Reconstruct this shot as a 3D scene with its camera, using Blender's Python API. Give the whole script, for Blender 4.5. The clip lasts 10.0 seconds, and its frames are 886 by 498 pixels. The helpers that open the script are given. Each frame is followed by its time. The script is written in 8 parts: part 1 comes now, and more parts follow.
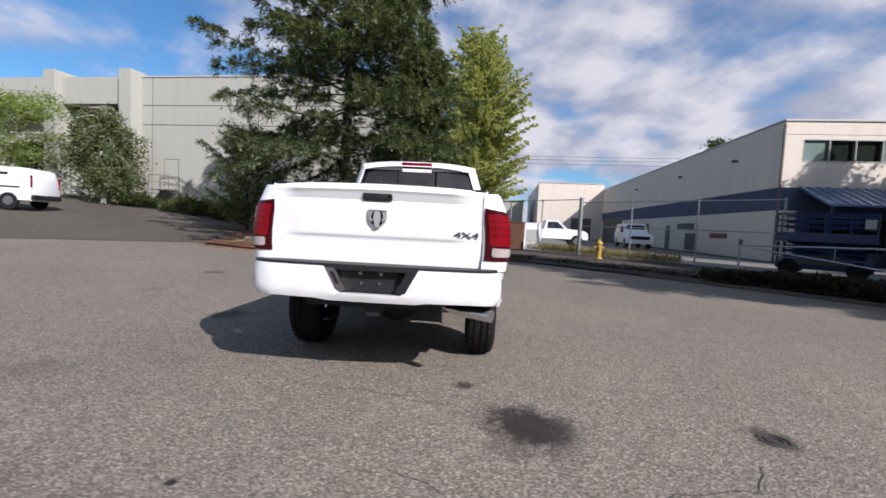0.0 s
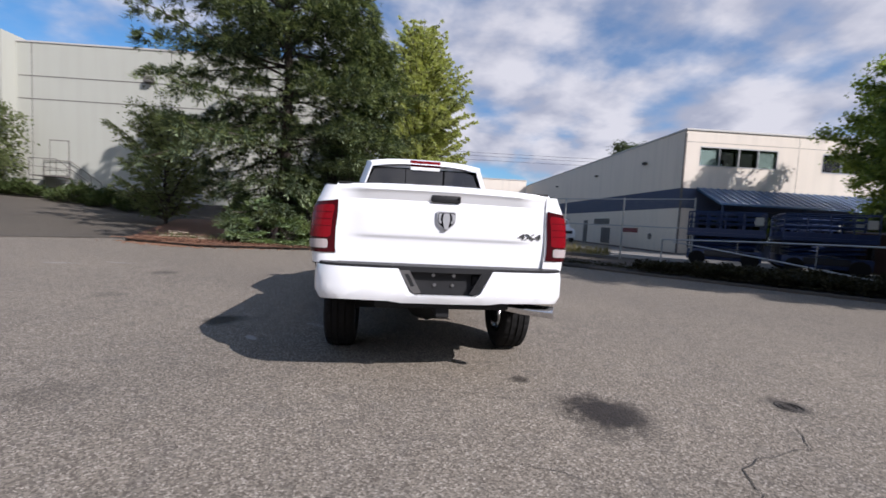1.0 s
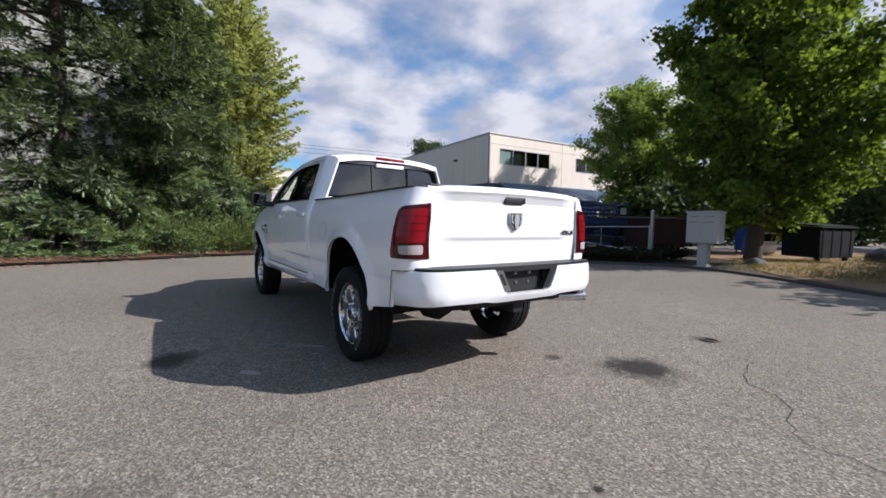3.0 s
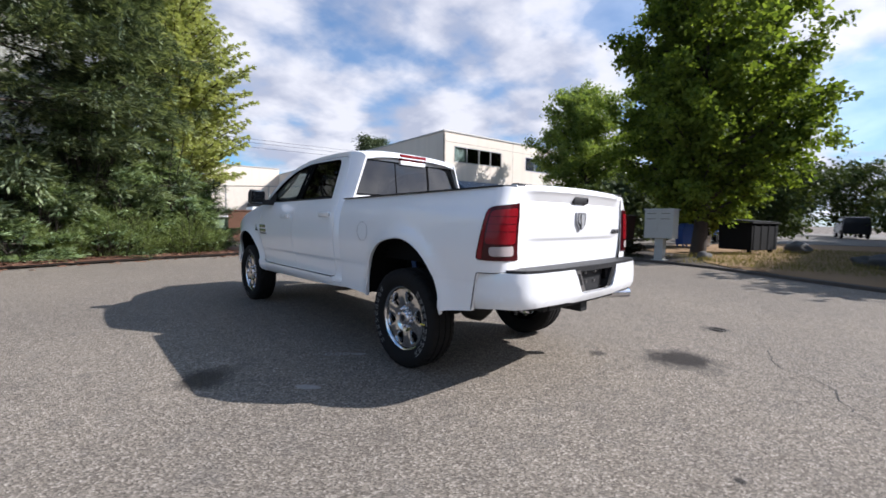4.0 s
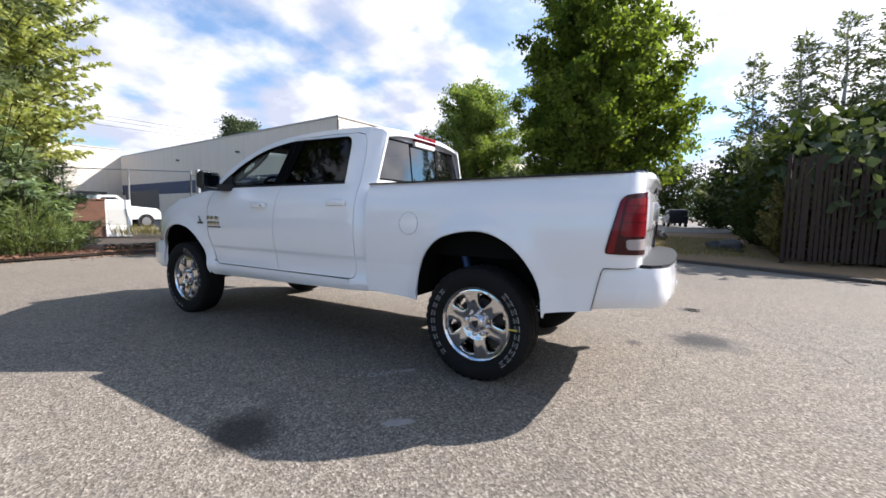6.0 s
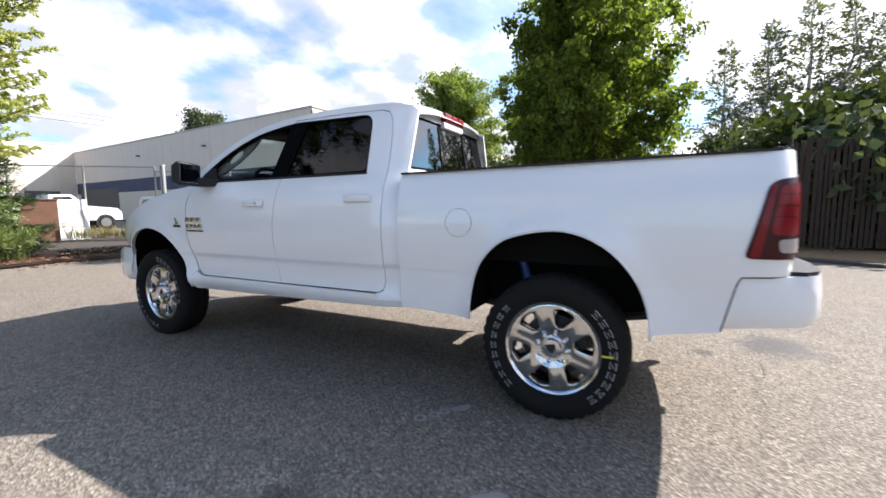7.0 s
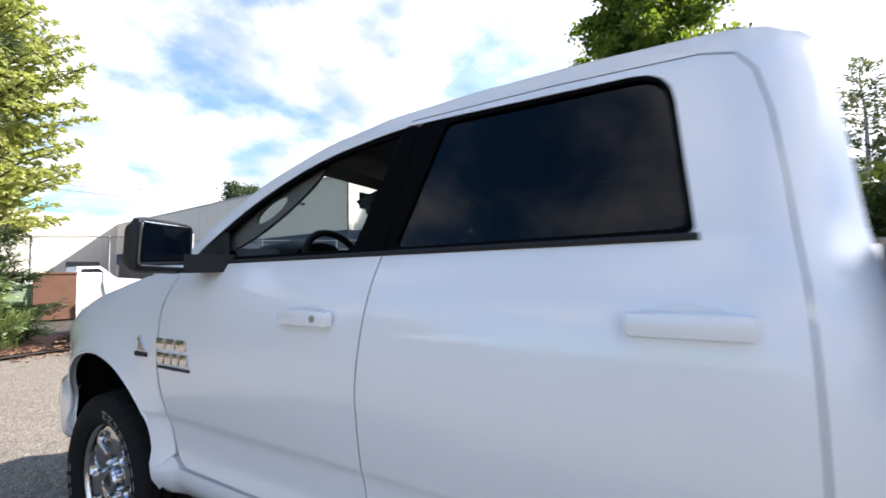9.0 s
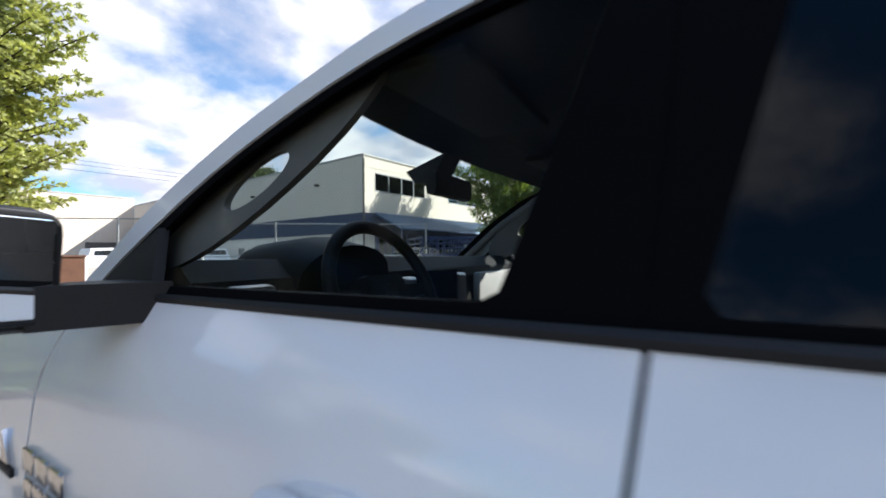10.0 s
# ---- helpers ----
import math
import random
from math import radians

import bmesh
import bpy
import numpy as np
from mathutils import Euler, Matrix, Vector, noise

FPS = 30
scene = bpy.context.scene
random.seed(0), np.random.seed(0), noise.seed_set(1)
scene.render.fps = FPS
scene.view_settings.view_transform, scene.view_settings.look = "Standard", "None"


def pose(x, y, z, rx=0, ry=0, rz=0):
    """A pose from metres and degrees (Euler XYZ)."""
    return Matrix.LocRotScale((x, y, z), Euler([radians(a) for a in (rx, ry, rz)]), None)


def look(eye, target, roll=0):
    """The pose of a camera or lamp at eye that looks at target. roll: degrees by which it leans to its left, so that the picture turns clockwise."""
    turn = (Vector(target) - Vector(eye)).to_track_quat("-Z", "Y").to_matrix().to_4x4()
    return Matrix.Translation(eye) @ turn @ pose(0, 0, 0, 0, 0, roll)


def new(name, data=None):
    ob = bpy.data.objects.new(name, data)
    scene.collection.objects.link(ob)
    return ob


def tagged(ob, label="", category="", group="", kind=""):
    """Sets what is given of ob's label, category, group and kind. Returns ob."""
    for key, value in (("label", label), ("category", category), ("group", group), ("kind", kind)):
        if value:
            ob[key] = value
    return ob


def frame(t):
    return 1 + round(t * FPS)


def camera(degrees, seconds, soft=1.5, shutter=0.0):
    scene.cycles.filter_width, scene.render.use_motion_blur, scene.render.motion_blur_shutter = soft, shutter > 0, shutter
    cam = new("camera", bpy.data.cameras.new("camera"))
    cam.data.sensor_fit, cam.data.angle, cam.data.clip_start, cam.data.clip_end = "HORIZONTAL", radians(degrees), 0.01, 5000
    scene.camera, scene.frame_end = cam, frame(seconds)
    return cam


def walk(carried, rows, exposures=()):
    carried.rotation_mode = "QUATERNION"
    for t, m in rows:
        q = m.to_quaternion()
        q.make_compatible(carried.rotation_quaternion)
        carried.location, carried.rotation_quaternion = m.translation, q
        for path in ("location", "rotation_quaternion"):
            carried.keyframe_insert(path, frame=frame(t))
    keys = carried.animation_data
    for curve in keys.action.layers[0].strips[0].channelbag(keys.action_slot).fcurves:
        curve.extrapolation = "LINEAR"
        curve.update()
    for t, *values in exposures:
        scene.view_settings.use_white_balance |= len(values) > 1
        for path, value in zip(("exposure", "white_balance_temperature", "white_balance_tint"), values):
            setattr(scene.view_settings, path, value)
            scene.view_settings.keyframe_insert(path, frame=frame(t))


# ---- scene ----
cam = camera(94.9, 10.0, soft=1.6, shutter=0.4)
PATH = [
    (0, (0.659, -4.063, 1.244), (0.548, -2.069, 1.126), 2.8),
    (0.5, (0.121, -4.156, 1.263), (0.176, -2.16, 1.148), 1.7),
    (1, (-0.42, -4.092, 1.256), (-0.151, -2.115, 1.124), 3.1),
    (1.5, (-0.942, -4.05, 1.257), (-0.426, -2.123, 1.112), 2.4),
    (2, (-1.424, -3.86, 1.263), (-0.671, -2.01, 1.17), 1.7),
    (2.5, (-1.911, -3.687, 1.251), (-0.963, -1.929, 1.153), 2.3),
    (3, (-2.316, -3.407, 1.249), (-1.17, -1.773, 1.117), 1.1),
    (3.2, (-2.446, -3.253, 1.253), (-1.249, -1.654, 1.146), 2.1),
    (4.3, (-3.22, -2.526, 1.257), (-1.77, -1.155, 1.125), 0.1),
    (4.5, (-3.336, -2.39, 1.241), (-1.819, -1.09, 1.138), 0.1),
    (5, (-3.53, -2.043, 1.245), (-1.932, -0.849, 1.11), -0.3),
    (5.5, (-3.606, -1.637, 1.242), (-1.974, -0.494, 1.077), 1.3),
    (5.7, (-3.628, -1.469, 1.223), (-1.927, -0.428, 1.067), 0.5),
    (6.8, (-3.299, -0.632, 1.225), (-1.542, 0.302, 1.018), 1.0),
    (7, (-3.244, -0.452, 1.247), (-1.461, 0.429, 1.036), -0.5),
    (7.5, (-2.927, -0.005, 1.293), (-1.188, 0.976, 1.18), -0.6),
    (8, (-2.617, 0.484, 1.309), (-0.859, 1.44, 1.307), 1.1),
    (8.5, (-2.262, 0.905, 1.356), (-0.468, 1.789, 1.374), -2.2),
    (9, (-1.892, 1.337, 1.418), (-0.156, 2.323, 1.527), -1.1),
    (9.5, (-1.565, 1.738, 1.457), (0.178, 2.707, 1.62), -0.3),
    (10, (-1.252, 2.081, 1.543), (0.453, 3.125, 1.570), -0.5),
]
walk(cam, [(t, look(eye, target, roll)) for t, eye, target, roll in PATH],
     [(0.0, 0.42, 6080, 18), (2.5, 0.50, 5980, 17), (4.5, 0.88, 6000, 15), (5.5, 1.12, 6100, 15), (7.0, 1.44, 6320, 15), (8.0, 1.74, 6330, 15), (9.0, 1.62, 6250, 15), (9.5, 1.48, 6200, 15), (10.0, 1.26, 6190, 14)])

# ---- world, sun ----
SUN_WAY = Vector((0.99, -0.97, 1.0)).normalized()
scene.view_settings.exposure = 0.0

world = bpy.data.worlds.new("sky")
scene.world = world
world.use_nodes = True
wn, wl = world.node_tree.nodes, world.node_tree.links
wn.clear()


def wnode(kind, **values):
    n = wn.new(kind)
    for k, v in values.items():
        n.inputs[k].default_value = v
    return n


def wmath(op, a, b=None, c=None, clamp=False):
    n = wn.new("ShaderNodeMath")
    n.operation, n.use_clamp = op, clamp
    for i, v in enumerate((a, b, c)):
        if v is None:
            continue
        if isinstance(v, (int, float)):
            n.inputs[i].default_value = v
        else:
            wl.new(v, n.inputs[i])
    return n.outputs[0]


sky = wn.new("ShaderNodeTexSky")
sky.sky_type = "NISHITA"
sky.sun_disc = False
sky.sun_elevation = math.asin(SUN_WAY.z)
sky.sun_rotation = math.atan2(SUN_WAY.x, SUN_WAY.y)
sky.air_density, sky.dust_density, sky.ozone_density = 1.0, 0.6, 2.5
coords = wn.new("ShaderNodeTexCoord")
split = wn.new("ShaderNodeSeparateXYZ")
wl.new(coords.outputs["Generated"], split.inputs[0])
# clouds lie on a flat layer overhead
lift = wmath("ADD", wmath("MAXIMUM", split.outputs[2], 0.0), 0.30)
layer = wn.new("ShaderNodeCombineXYZ")
wl.new(wmath("ADD", wmath("DIVIDE", split.outputs[0], lift), 4.3), layer.inputs[0])
wl.new(wmath("ADD", wmath("DIVIDE", split.outputs[1], lift), 2.1), layer.inputs[1])
big = wnode("ShaderNodeTexNoise", Scale=1.25, Detail=2.0, Roughness=0.5)
wl.new(layer.outputs[0], big.inputs["Vector"])
fine = wnode("ShaderNodeTexNoise", Scale=2.6, Detail=6.0, Roughness=0.52, Distortion=0.1)
wl.new(layer.outputs[0], fine.inputs["Vector"])
# the same billows a little nearer the sun: where they thin out, the cloud is lit
nearer = wn.new("ShaderNodeVectorMath")
nearer.operation = "ADD"
nearer.inputs[1].default_value = (0.10, -0.10, 0.0)
wl.new(layer.outputs[0], nearer.inputs[0])
lit_fine = wnode("ShaderNodeTexNoise", Scale=2.6, Detail=6.0, Roughness=0.52, Distortion=0.1)
wl.new(nearer.outputs[0], lit_fine.inputs["Vector"])
# clearer towards the north-west and overhead, fuller low in the east
north_west = wmath("MAXIMUM", wmath("MULTIPLY", wmath("SUBTRACT", split.outputs[1], split.outputs[0]), 0.7), 0.0)
lean = wmath("SUBTRACT", wmath("MULTIPLY", split.outputs[0], 0.03), wmath("MULTIPLY", wmath("POWER", north_west, 3.0), 0.13))
lean = wmath("SUBTRACT", lean, wmath("MULTIPLY", wmath("MAXIMUM", wmath("SUBTRACT", split.outputs[2], 0.50), 0.0), 0.42))
density = wmath("ADD", wmath("ADD", wmath("MULTIPLY", big.outputs[0], 0.52), wmath("MULTIPLY", fine.outputs[0], 0.65)), lean)
cover = wn.new("ShaderNodeMapRange")
cover.interpolation_type = "SMOOTHSTEP"
for k, v in (("From Min", 0.425), ("From Max", 0.62)):
    cover.inputs[k].default_value = v
wl.new(density, cover.inputs["Value"])
thick = wn.new("ShaderNodeMapRange")
for k, v in (("From Min", -0.12), ("From Max", 0.10), ("To Min", 0.0), ("To Max", 1.0)):
    thick.inputs[k].default_value = v
wl.new(wmath("SUBTRACT", lit_fine.outputs[0], fine.outputs[0]), thick.inputs["Value"])
cloud = wn.new("ShaderNodeMix")
cloud.data_type = "RGBA"
cloud.inputs["A"].default_value = (10.4, 10.4, 10.5, 1)
cloud.inputs["B"].default_value = (6.0, 6.4, 7.4, 1)
wl.new(thick.outputs[0], cloud.inputs["Factor"])
air = wn.new("ShaderNodeMix")
air.data_type = "RGBA"
# a thin veil in the east that clears towards the south
southing = wmath("ADD", wmath("MULTIPLY", wmath("MINIMUM", split.outputs[1], 0.0), 1.4), 1.0, clamp=True)
veil = wmath("MULTIPLY", wmath("MULTIPLY", wmath("MAXIMUM", split.outputs[0], 0.0), 0.48), southing)
wl.new(wmath("MAXIMUM", cover.outputs[0], veil), air.inputs["Factor"])
# a clear, deep blue between the clouds
clear_air = wn.new("ShaderNodeMix")
clear_air.data_type, clear_air.blend_type = "RGBA", "MULTIPLY"
clear_air.inputs["Factor"].default_value = 1.0
clear_air.inputs["B"].default_value = (1.02, 1.62, 1.86, 1)
wl.new(sky.outputs[0], clear_air.inputs["A"])
wl.new(clear_air.outputs["Result"], air.inputs["A"])
wl.new(cloud.outputs["Result"], air.inputs["B"])
# haze and cloud are brighter towards the sun
towards = wn.new("ShaderNodeVectorMath")
towards.operation = "DOT_PRODUCT"
towards.inputs[1].default_value = SUN_WAY
wl.new(coords.outputs["Generated"], towards.inputs[0])
near_sun = wmath("ADD", wmath("MULTIPLY", wmath("POWER", wmath("MAXIMUM", towards.outputs["Value"], 0.0), 4.5), 1.1), 1.0)
glow = wn.new("ShaderNodeVectorMath")
glow.operation = "SCALE"
wl.new(air.outputs["Result"], glow.inputs[0])
wl.new(near_sun, glow.inputs["Scale"])
back = wnode("ShaderNodeBackground", Strength=0.052)
wl.new(glow.outputs["Vector"], back.inputs["Color"])
wout = wn.new("ShaderNodeOutputWorld")
wl.new(back.outputs[0], wout.inputs["Surface"])

sun = new("sun", bpy.data.lights.new("sun", "SUN"))
sun.data.energy, sun.data.angle, sun.data.color = 5.0, radians(0.5), (1.0, 0.95, 0.87)
sun.matrix_world = look(SUN_WAY * 80, (0, 0, 0))


# ---- materials ----
class Mat:
    """A small builder of node materials."""

    def __init__(self, name, colour=(0.5, 0.5, 0.5), rough=0.5, metal=0.0, **more):
        self.m = bpy.data.materials.new(name)
        self.m.use_nodes = True
        self.n, self.l = self.m.node_tree.nodes, self.m.node_tree.links
        self.b = self.n["Principled BSDF"]
        self.out = self.n["Material Output"]
        self.set(**{"Base Color": (*colour, 1), "Roughness": rough, "Metallic": metal})
        self.set(**more)
        self.xyz = None

    def set(self, **values):
        for k, v in values.items():
            self.b.inputs[k.replace("_", " ")].default_value = v
        return self

    def coord(self, kind="Object"):
        if self.xyz is None:
            self.xyz = self.n.new("ShaderNodeTexCoord")
        return self.xyz.outputs[kind]

    def noise(self, scale, detail=4.0, rough=0.55, stretch=None, distort=0.0):
        n = self.n.new("ShaderNodeTexNoise")
        n.inputs["Scale"].default_value, n.inputs["Detail"].default_value = scale, detail
        n.inputs["Roughness"].default_value, n.inputs["Distortion"].default_value = rough, distort
        v = self.coord()
        if stretch:
            s = self.n.new("ShaderNodeMapping")
            s.inputs["Scale"].default_value = stretch
            self.l.new(v, s.inputs[0])
            v = s.outputs[0]
        self.l.new(v, n.inputs["Vector"])
        return n.outputs[0]

    def voronoi(self, scale, feature="F1", out="Distance"):
        n = self.n.new("ShaderNodeTexVoronoi")
        n.feature = feature
        n.inputs["Scale"].default_value = scale
        self.l.new(self.coord(), n.inputs["Vector"])
        return n.outputs[out]

    def ramp(self, value, *stops):
        n = self.n.new("ShaderNodeValToRGB")
        e = n.color_ramp.elements
        while len(e) < len(stops):
            e.new(0.5)
        for el, (p, c) in zip(e, stops):
            el.position = p
            el.color = (*c, 1) if isinstance(c, tuple) else (c, c, c, 1)
        self.l.new(value, n.inputs[0])
        return n.outputs[0]

    def mix(self, fac, a, b, mode="MIX"):
        n = self.n.new("ShaderNodeMix")
        n.data_type, n.blend_type = "RGBA", mode
        for key, v in (("Factor", fac), ("A", a), ("B", b)):
            if isinstance(v, (int, float)):
                n.inputs[key].default_value = v if key == "Factor" else (v, v, v, 1)
            elif isinstance(v, tuple):
                n.inputs[key].default_value = (*v, 1)
            else:
                self.l.new(v, n.inputs[key])
        return n.outputs["Result"]

    def math(self, op, a, b=0.0, clamp=False):
        n = self.n.new("ShaderNodeMath")
        n.operation, n.use_clamp = op, clamp
        for i, v in enumerate((a, b)):
            if isinstance(v, (int, float)):
                n.inputs[i].default_value = v
            else:
                self.l.new(v, n.inputs[i])
        return n.outputs[0]

    def to(self, key, value):
        self.l.new(value, self.b.inputs[key])
        return self

    def bump(self, height, strength=0.3, distance=0.01):
        n = self.n.new("ShaderNodeBump")
        n.inputs["Strength"].default_value, n.inputs["Distance"].default_value = strength, distance
        self.l.new(height, n.inputs["Height"])
        self.l.new(n.outputs[0], self.b.inputs["Normal"])
        return self

    def island(self):
        return self.n.new("ShaderNodeNewGeometry").outputs["Random Per Island"]


def plain(name, colour, rough=0.5, metal=0.0, vary=0.25, scale=6.0, relief=0.0, **more):
    """A material with mottling at two scales and a fine relief."""
    m = Mat(name, colour, rough, metal, **more)
    a = m.noise(scale, 5.0)
    f = m.noise(scale * 11, 3.0)
    lo, hi = tuple(c * (1 - vary) for c in colour), tuple(min(1, c * (1 + vary * 0.7)) for c in colour)
    m.to("Base Color", m.mix(m.math("MULTIPLY", m.math("ADD", a, f), 0.5), lo, hi))
    if relief:
        m.bump(f, relief, 0.004)
    return m.m


def leafy(name, dark, light, through_light=0.35, rough=0.55, grain=1.0):
    """Foliage: varied from leaf to leaf, some light coming through."""
    m = Mat(name, dark, rough)
    col = m.mix(m.math("ADD", m.math("MULTIPLY", m.island(), grain), 0.4 * (1 - grain)), dark, light)
    big_n = m.noise(0.8, 2.0)
    col = m.mix(m.math("MULTIPLY", big_n, 0.5), col, tuple(c * 0.55 for c in dark))
    tuft = m.ramp(m.noise(3.2, 2.0), (0.36, 0.0), (0.62, 1.0))
    col = m.mix(m.math("MULTIPLY", tuft, 0.42), col, light)
    m.to("Base Color", col)
    m.set(**{"Specular IOR Level": 0.1})
    t = m.n.new("ShaderNodeBsdfTranslucent")
    m.l.new(m.mix(1.0, col, (1.0, 1.0, 0.45), "MULTIPLY"), t.inputs[0])
    s = m.n.new("ShaderNodeMixShader")
    s.inputs[0].default_value = through_light
    m.l.new(m.b.outputs[0], s.inputs[1])
    m.l.new(t.outputs[0], s.inputs[2])
    m.l.new(s.outputs[0], m.out.inputs[0])
    return m.m


def asphalt_mat(name, tone=1.0):
    m = Mat(name, (0.1, 0.1, 0.1), 0.9)
    stones = m.voronoi(95.0, "F1", "Color")
    sep = m.n.new("ShaderNodeSeparateColor")
    m.l.new(stones, sep.inputs[0])
    grit = m.ramp(sep.outputs[0], (0.0, (0.090, 0.078, 0.064)), (0.5, (0.172, 0.150, 0.125)), (0.84, (0.236, 0.207, 0.172)), (1.0, (0.36, 0.325, 0.28)))
    patch = m.noise(0.35, 6.0, 0.6)
    col = m.mix(m.ramp(patch, (0.3, 0.0), (0.7, 1.0)), m.mix(1.0, grit, (0.86, 0.85, 0.84), "MULTIPLY"), m.mix(1.0, grit, (1.1, 1.08, 1.04), "MULTIPLY"))
    mid = m.noise(4.5, 5.0, 0.65)
    col = m.mix(m.math("MULTIPLY", m.ramp(mid, (0.5, 0.0), (0.72, 1.0)), 0.35), col, (0.095, 0.088, 0.081))
    # oil stains and one dark pothole, each with a ragged outline
    geo = m.n.new("ShaderNodeNewGeometry")
    pos = geo.outputs["Position"]
    rag = m.noise(5.0, 5.0, 0.7)
    oily = None
    for x, y, r, deep in ((1.12, -1.55, 0.37, 0.95), (0.70, -0.95, 0.09, 0.75), (2.66, -1.46, 0.17, 0.85), (-2.24, 0.78, 0.27, 0.9), (-4.6, 4.2, 0.3, 0.5), (-2.6, -1.2, 0.28, 0.25), (-1.5, -2.4, 0.3, 0.2), (-0.64, -2.33, 0.03, 0.95), (-4.2, 2.0, 0.25, 0.3)):
        d = m.n.new("ShaderNodeVectorMath")
        d.operation = "DISTANCE"
        m.l.new(pos, d.inputs[0])
        d.inputs[1].default_value = (x, y, 0)
        edge = m.math("ADD", m.math("DIVIDE", d.outputs["Value"], r), m.math("MULTIPLY", m.math("SUBTRACT", rag, 0.5), 1.6))
        hit = m.ramp(edge, (0.45, 1.0), (1.0, 0.0))
        col = m.mix(m.math("MULTIPLY", hit, deep), col, m.mix(1.0, col, (0.095, 0.080, 0.070), "MULTIPLY"))
        soaked = m.math("MULTIPLY", hit, deep)
        oily = soaked if oily is None else m.math("MAXIMUM", oily, soaked)
    m.to("Base Color", m.mix(1.0, col, (tone, tone, tone), "MULTIPLY"))
    m.to("Roughness", m.math("SUBTRACT", m.ramp(patch, (0.3, 0.75), (0.7, 0.95)), m.math("MULTIPLY", oily, 0.35)))
    m.to("Specular IOR Level", m.math("ADD", 0.12, m.math("MULTIPLY", oily, 0.28)))
    h = m.math("ADD", m.voronoi(95.0), m.math("MULTIPLY", m.noise(30.0, 4.0), 0.6))
    m.bump(h, 0.5, 0.006)
    return m.m


def panel_wall(name, colour, dirt=(0.35, 0.33, 0.29)):
    m = Mat(name, colour, 0.85)
    streak = m.noise(1.2, 6.0, 0.65, stretch=(1.6, 1.6, 0.12))
    blotch = m.noise(0.35, 4.0)
    f = m.noise(40.0, 3.0)
    col = m.mix(m.math("MULTIPLY", m.ramp(streak, (0.45, 0.0), (0.8, 1.0)), 0.28), colour, dirt)
    col = m.mix(m.math("MULTIPLY", blotch, 0.18), col, tuple(c * 0.8 for c in colour))
    m.to("Base Color", col)
    m.bump(f, 0.25, 0.004)
    return m.m


def pane_mat(name, tint, ior=1.5):
    """A thin pane: a mirror-like coat over a tinted see-through sheet."""
    m = Mat(name, tint, 0.02)
    clear = m.n.new("ShaderNodeBsdfTransparent")
    clear.inputs[0].default_value = (*tint, 1)
    gloss = m.n.new("ShaderNodeBsdfGlossy")
    gloss.inputs["Roughness"].default_value = 0.02
    fres = m.n.new("ShaderNodeFresnel")
    fres.inputs["IOR"].default_value = ior
    s = m.n.new("ShaderNodeMixShader")
    m.l.new(fres.outputs[0], s.inputs[0])
    m.l.new(clear.outputs[0], s.inputs[1])
    m.l.new(gloss.outputs[0], s.inputs[2])
    m.l.new(s.outputs[0], m.out.inputs[0])
    return m.m


M_ASPHALT = asphalt_mat("asphalt")
M_NEW_ASPHALT = asphalt_mat("newer_asphalt", 0.52)
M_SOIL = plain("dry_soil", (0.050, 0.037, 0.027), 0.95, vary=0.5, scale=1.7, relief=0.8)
M_BARK_BED = plain("bark_mulch", (0.14, 0.066, 0.038), 0.95, vary=0.55, scale=9.0, relief=1.0)
M_DRY_GRASS = plain("dry_grass_ground", (0.235, 0.140, 0.062), 0.95, vary=0.5, scale=1.3, relief=0.8)
M_YARD = plain("yard_concrete", (0.17, 0.155, 0.135), 0.9, vary=0.25, scale=0.6, relief=0.4)
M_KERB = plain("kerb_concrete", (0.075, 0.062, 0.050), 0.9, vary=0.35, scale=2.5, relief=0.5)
M_CREAM = panel_wall("cream_painted_wall", (0.68, 0.605, 0.51))
M_GREY_WALL = panel_wall("grey_green_concrete_wall", (0.365, 0.365, 0.315), (0.26, 0.25, 0.21))
M_BAND = panel_wall("blue_painted_band", (0.050, 0.066, 0.115), (0.05, 0.06, 0.09))
M_GROOVE = plain("dark_joint", (0.12, 0.11, 0.10), 0.9)
M_ROOF = plain("roof_flashing", (0.42, 0.40, 0.37), 0.6, vary=0.2)
M_WINDOW = pane_mat("window_pane", (0.6, 0.66, 0.64))
# near-black backing that paints the darkness of unlit rooms behind windows
M_UNLIT_ROOM = plain("unlit_room_panel", (0.03, 0.03, 0.03), 0.9)
M_ALU = plain("aluminium_frame", (0.4, 0.4, 0.4), 0.4, 0.8)
M_GALV = plain("galvanised_steel", (0.42, 0.43, 0.43), 0.45, 0.85, vary=0.3, scale=14)
M_TRUNK = plain("tree_bark", (0.055, 0.042, 0.033), 0.95, vary=0.5, scale=5.0, relief=1.0)
M_PALE_TRUNK = plain("birch_bark", (0.45, 0.42, 0.38), 0.9, vary=0.4, scale=5.0, relief=0.6)
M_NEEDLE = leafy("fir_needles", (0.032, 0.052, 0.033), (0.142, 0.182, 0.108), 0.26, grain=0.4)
M_NEEDLE_TIP = leafy("pale_fir_needles", (0.162, 0.206, 0.120), (0.350, 0.405, 0.235), 0.34, grain=0.35)
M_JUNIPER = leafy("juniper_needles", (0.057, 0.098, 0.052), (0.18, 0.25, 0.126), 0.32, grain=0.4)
M_JUNIPER_TIP = leafy("pale_juniper_needles", (0.25, 0.345, 0.185), (0.45, 0.545, 0.315), 0.35, grain=0.35)
M_PALE_LEAF = leafy("pale_green_leaves", (0.33, 0.385, 0.125), (0.62, 0.64, 0.31), 0.5)
M_MAPLE = leafy("maple_leaves", (0.038, 0.070, 0.016), (0.255, 0.335, 0.062), 0.58)
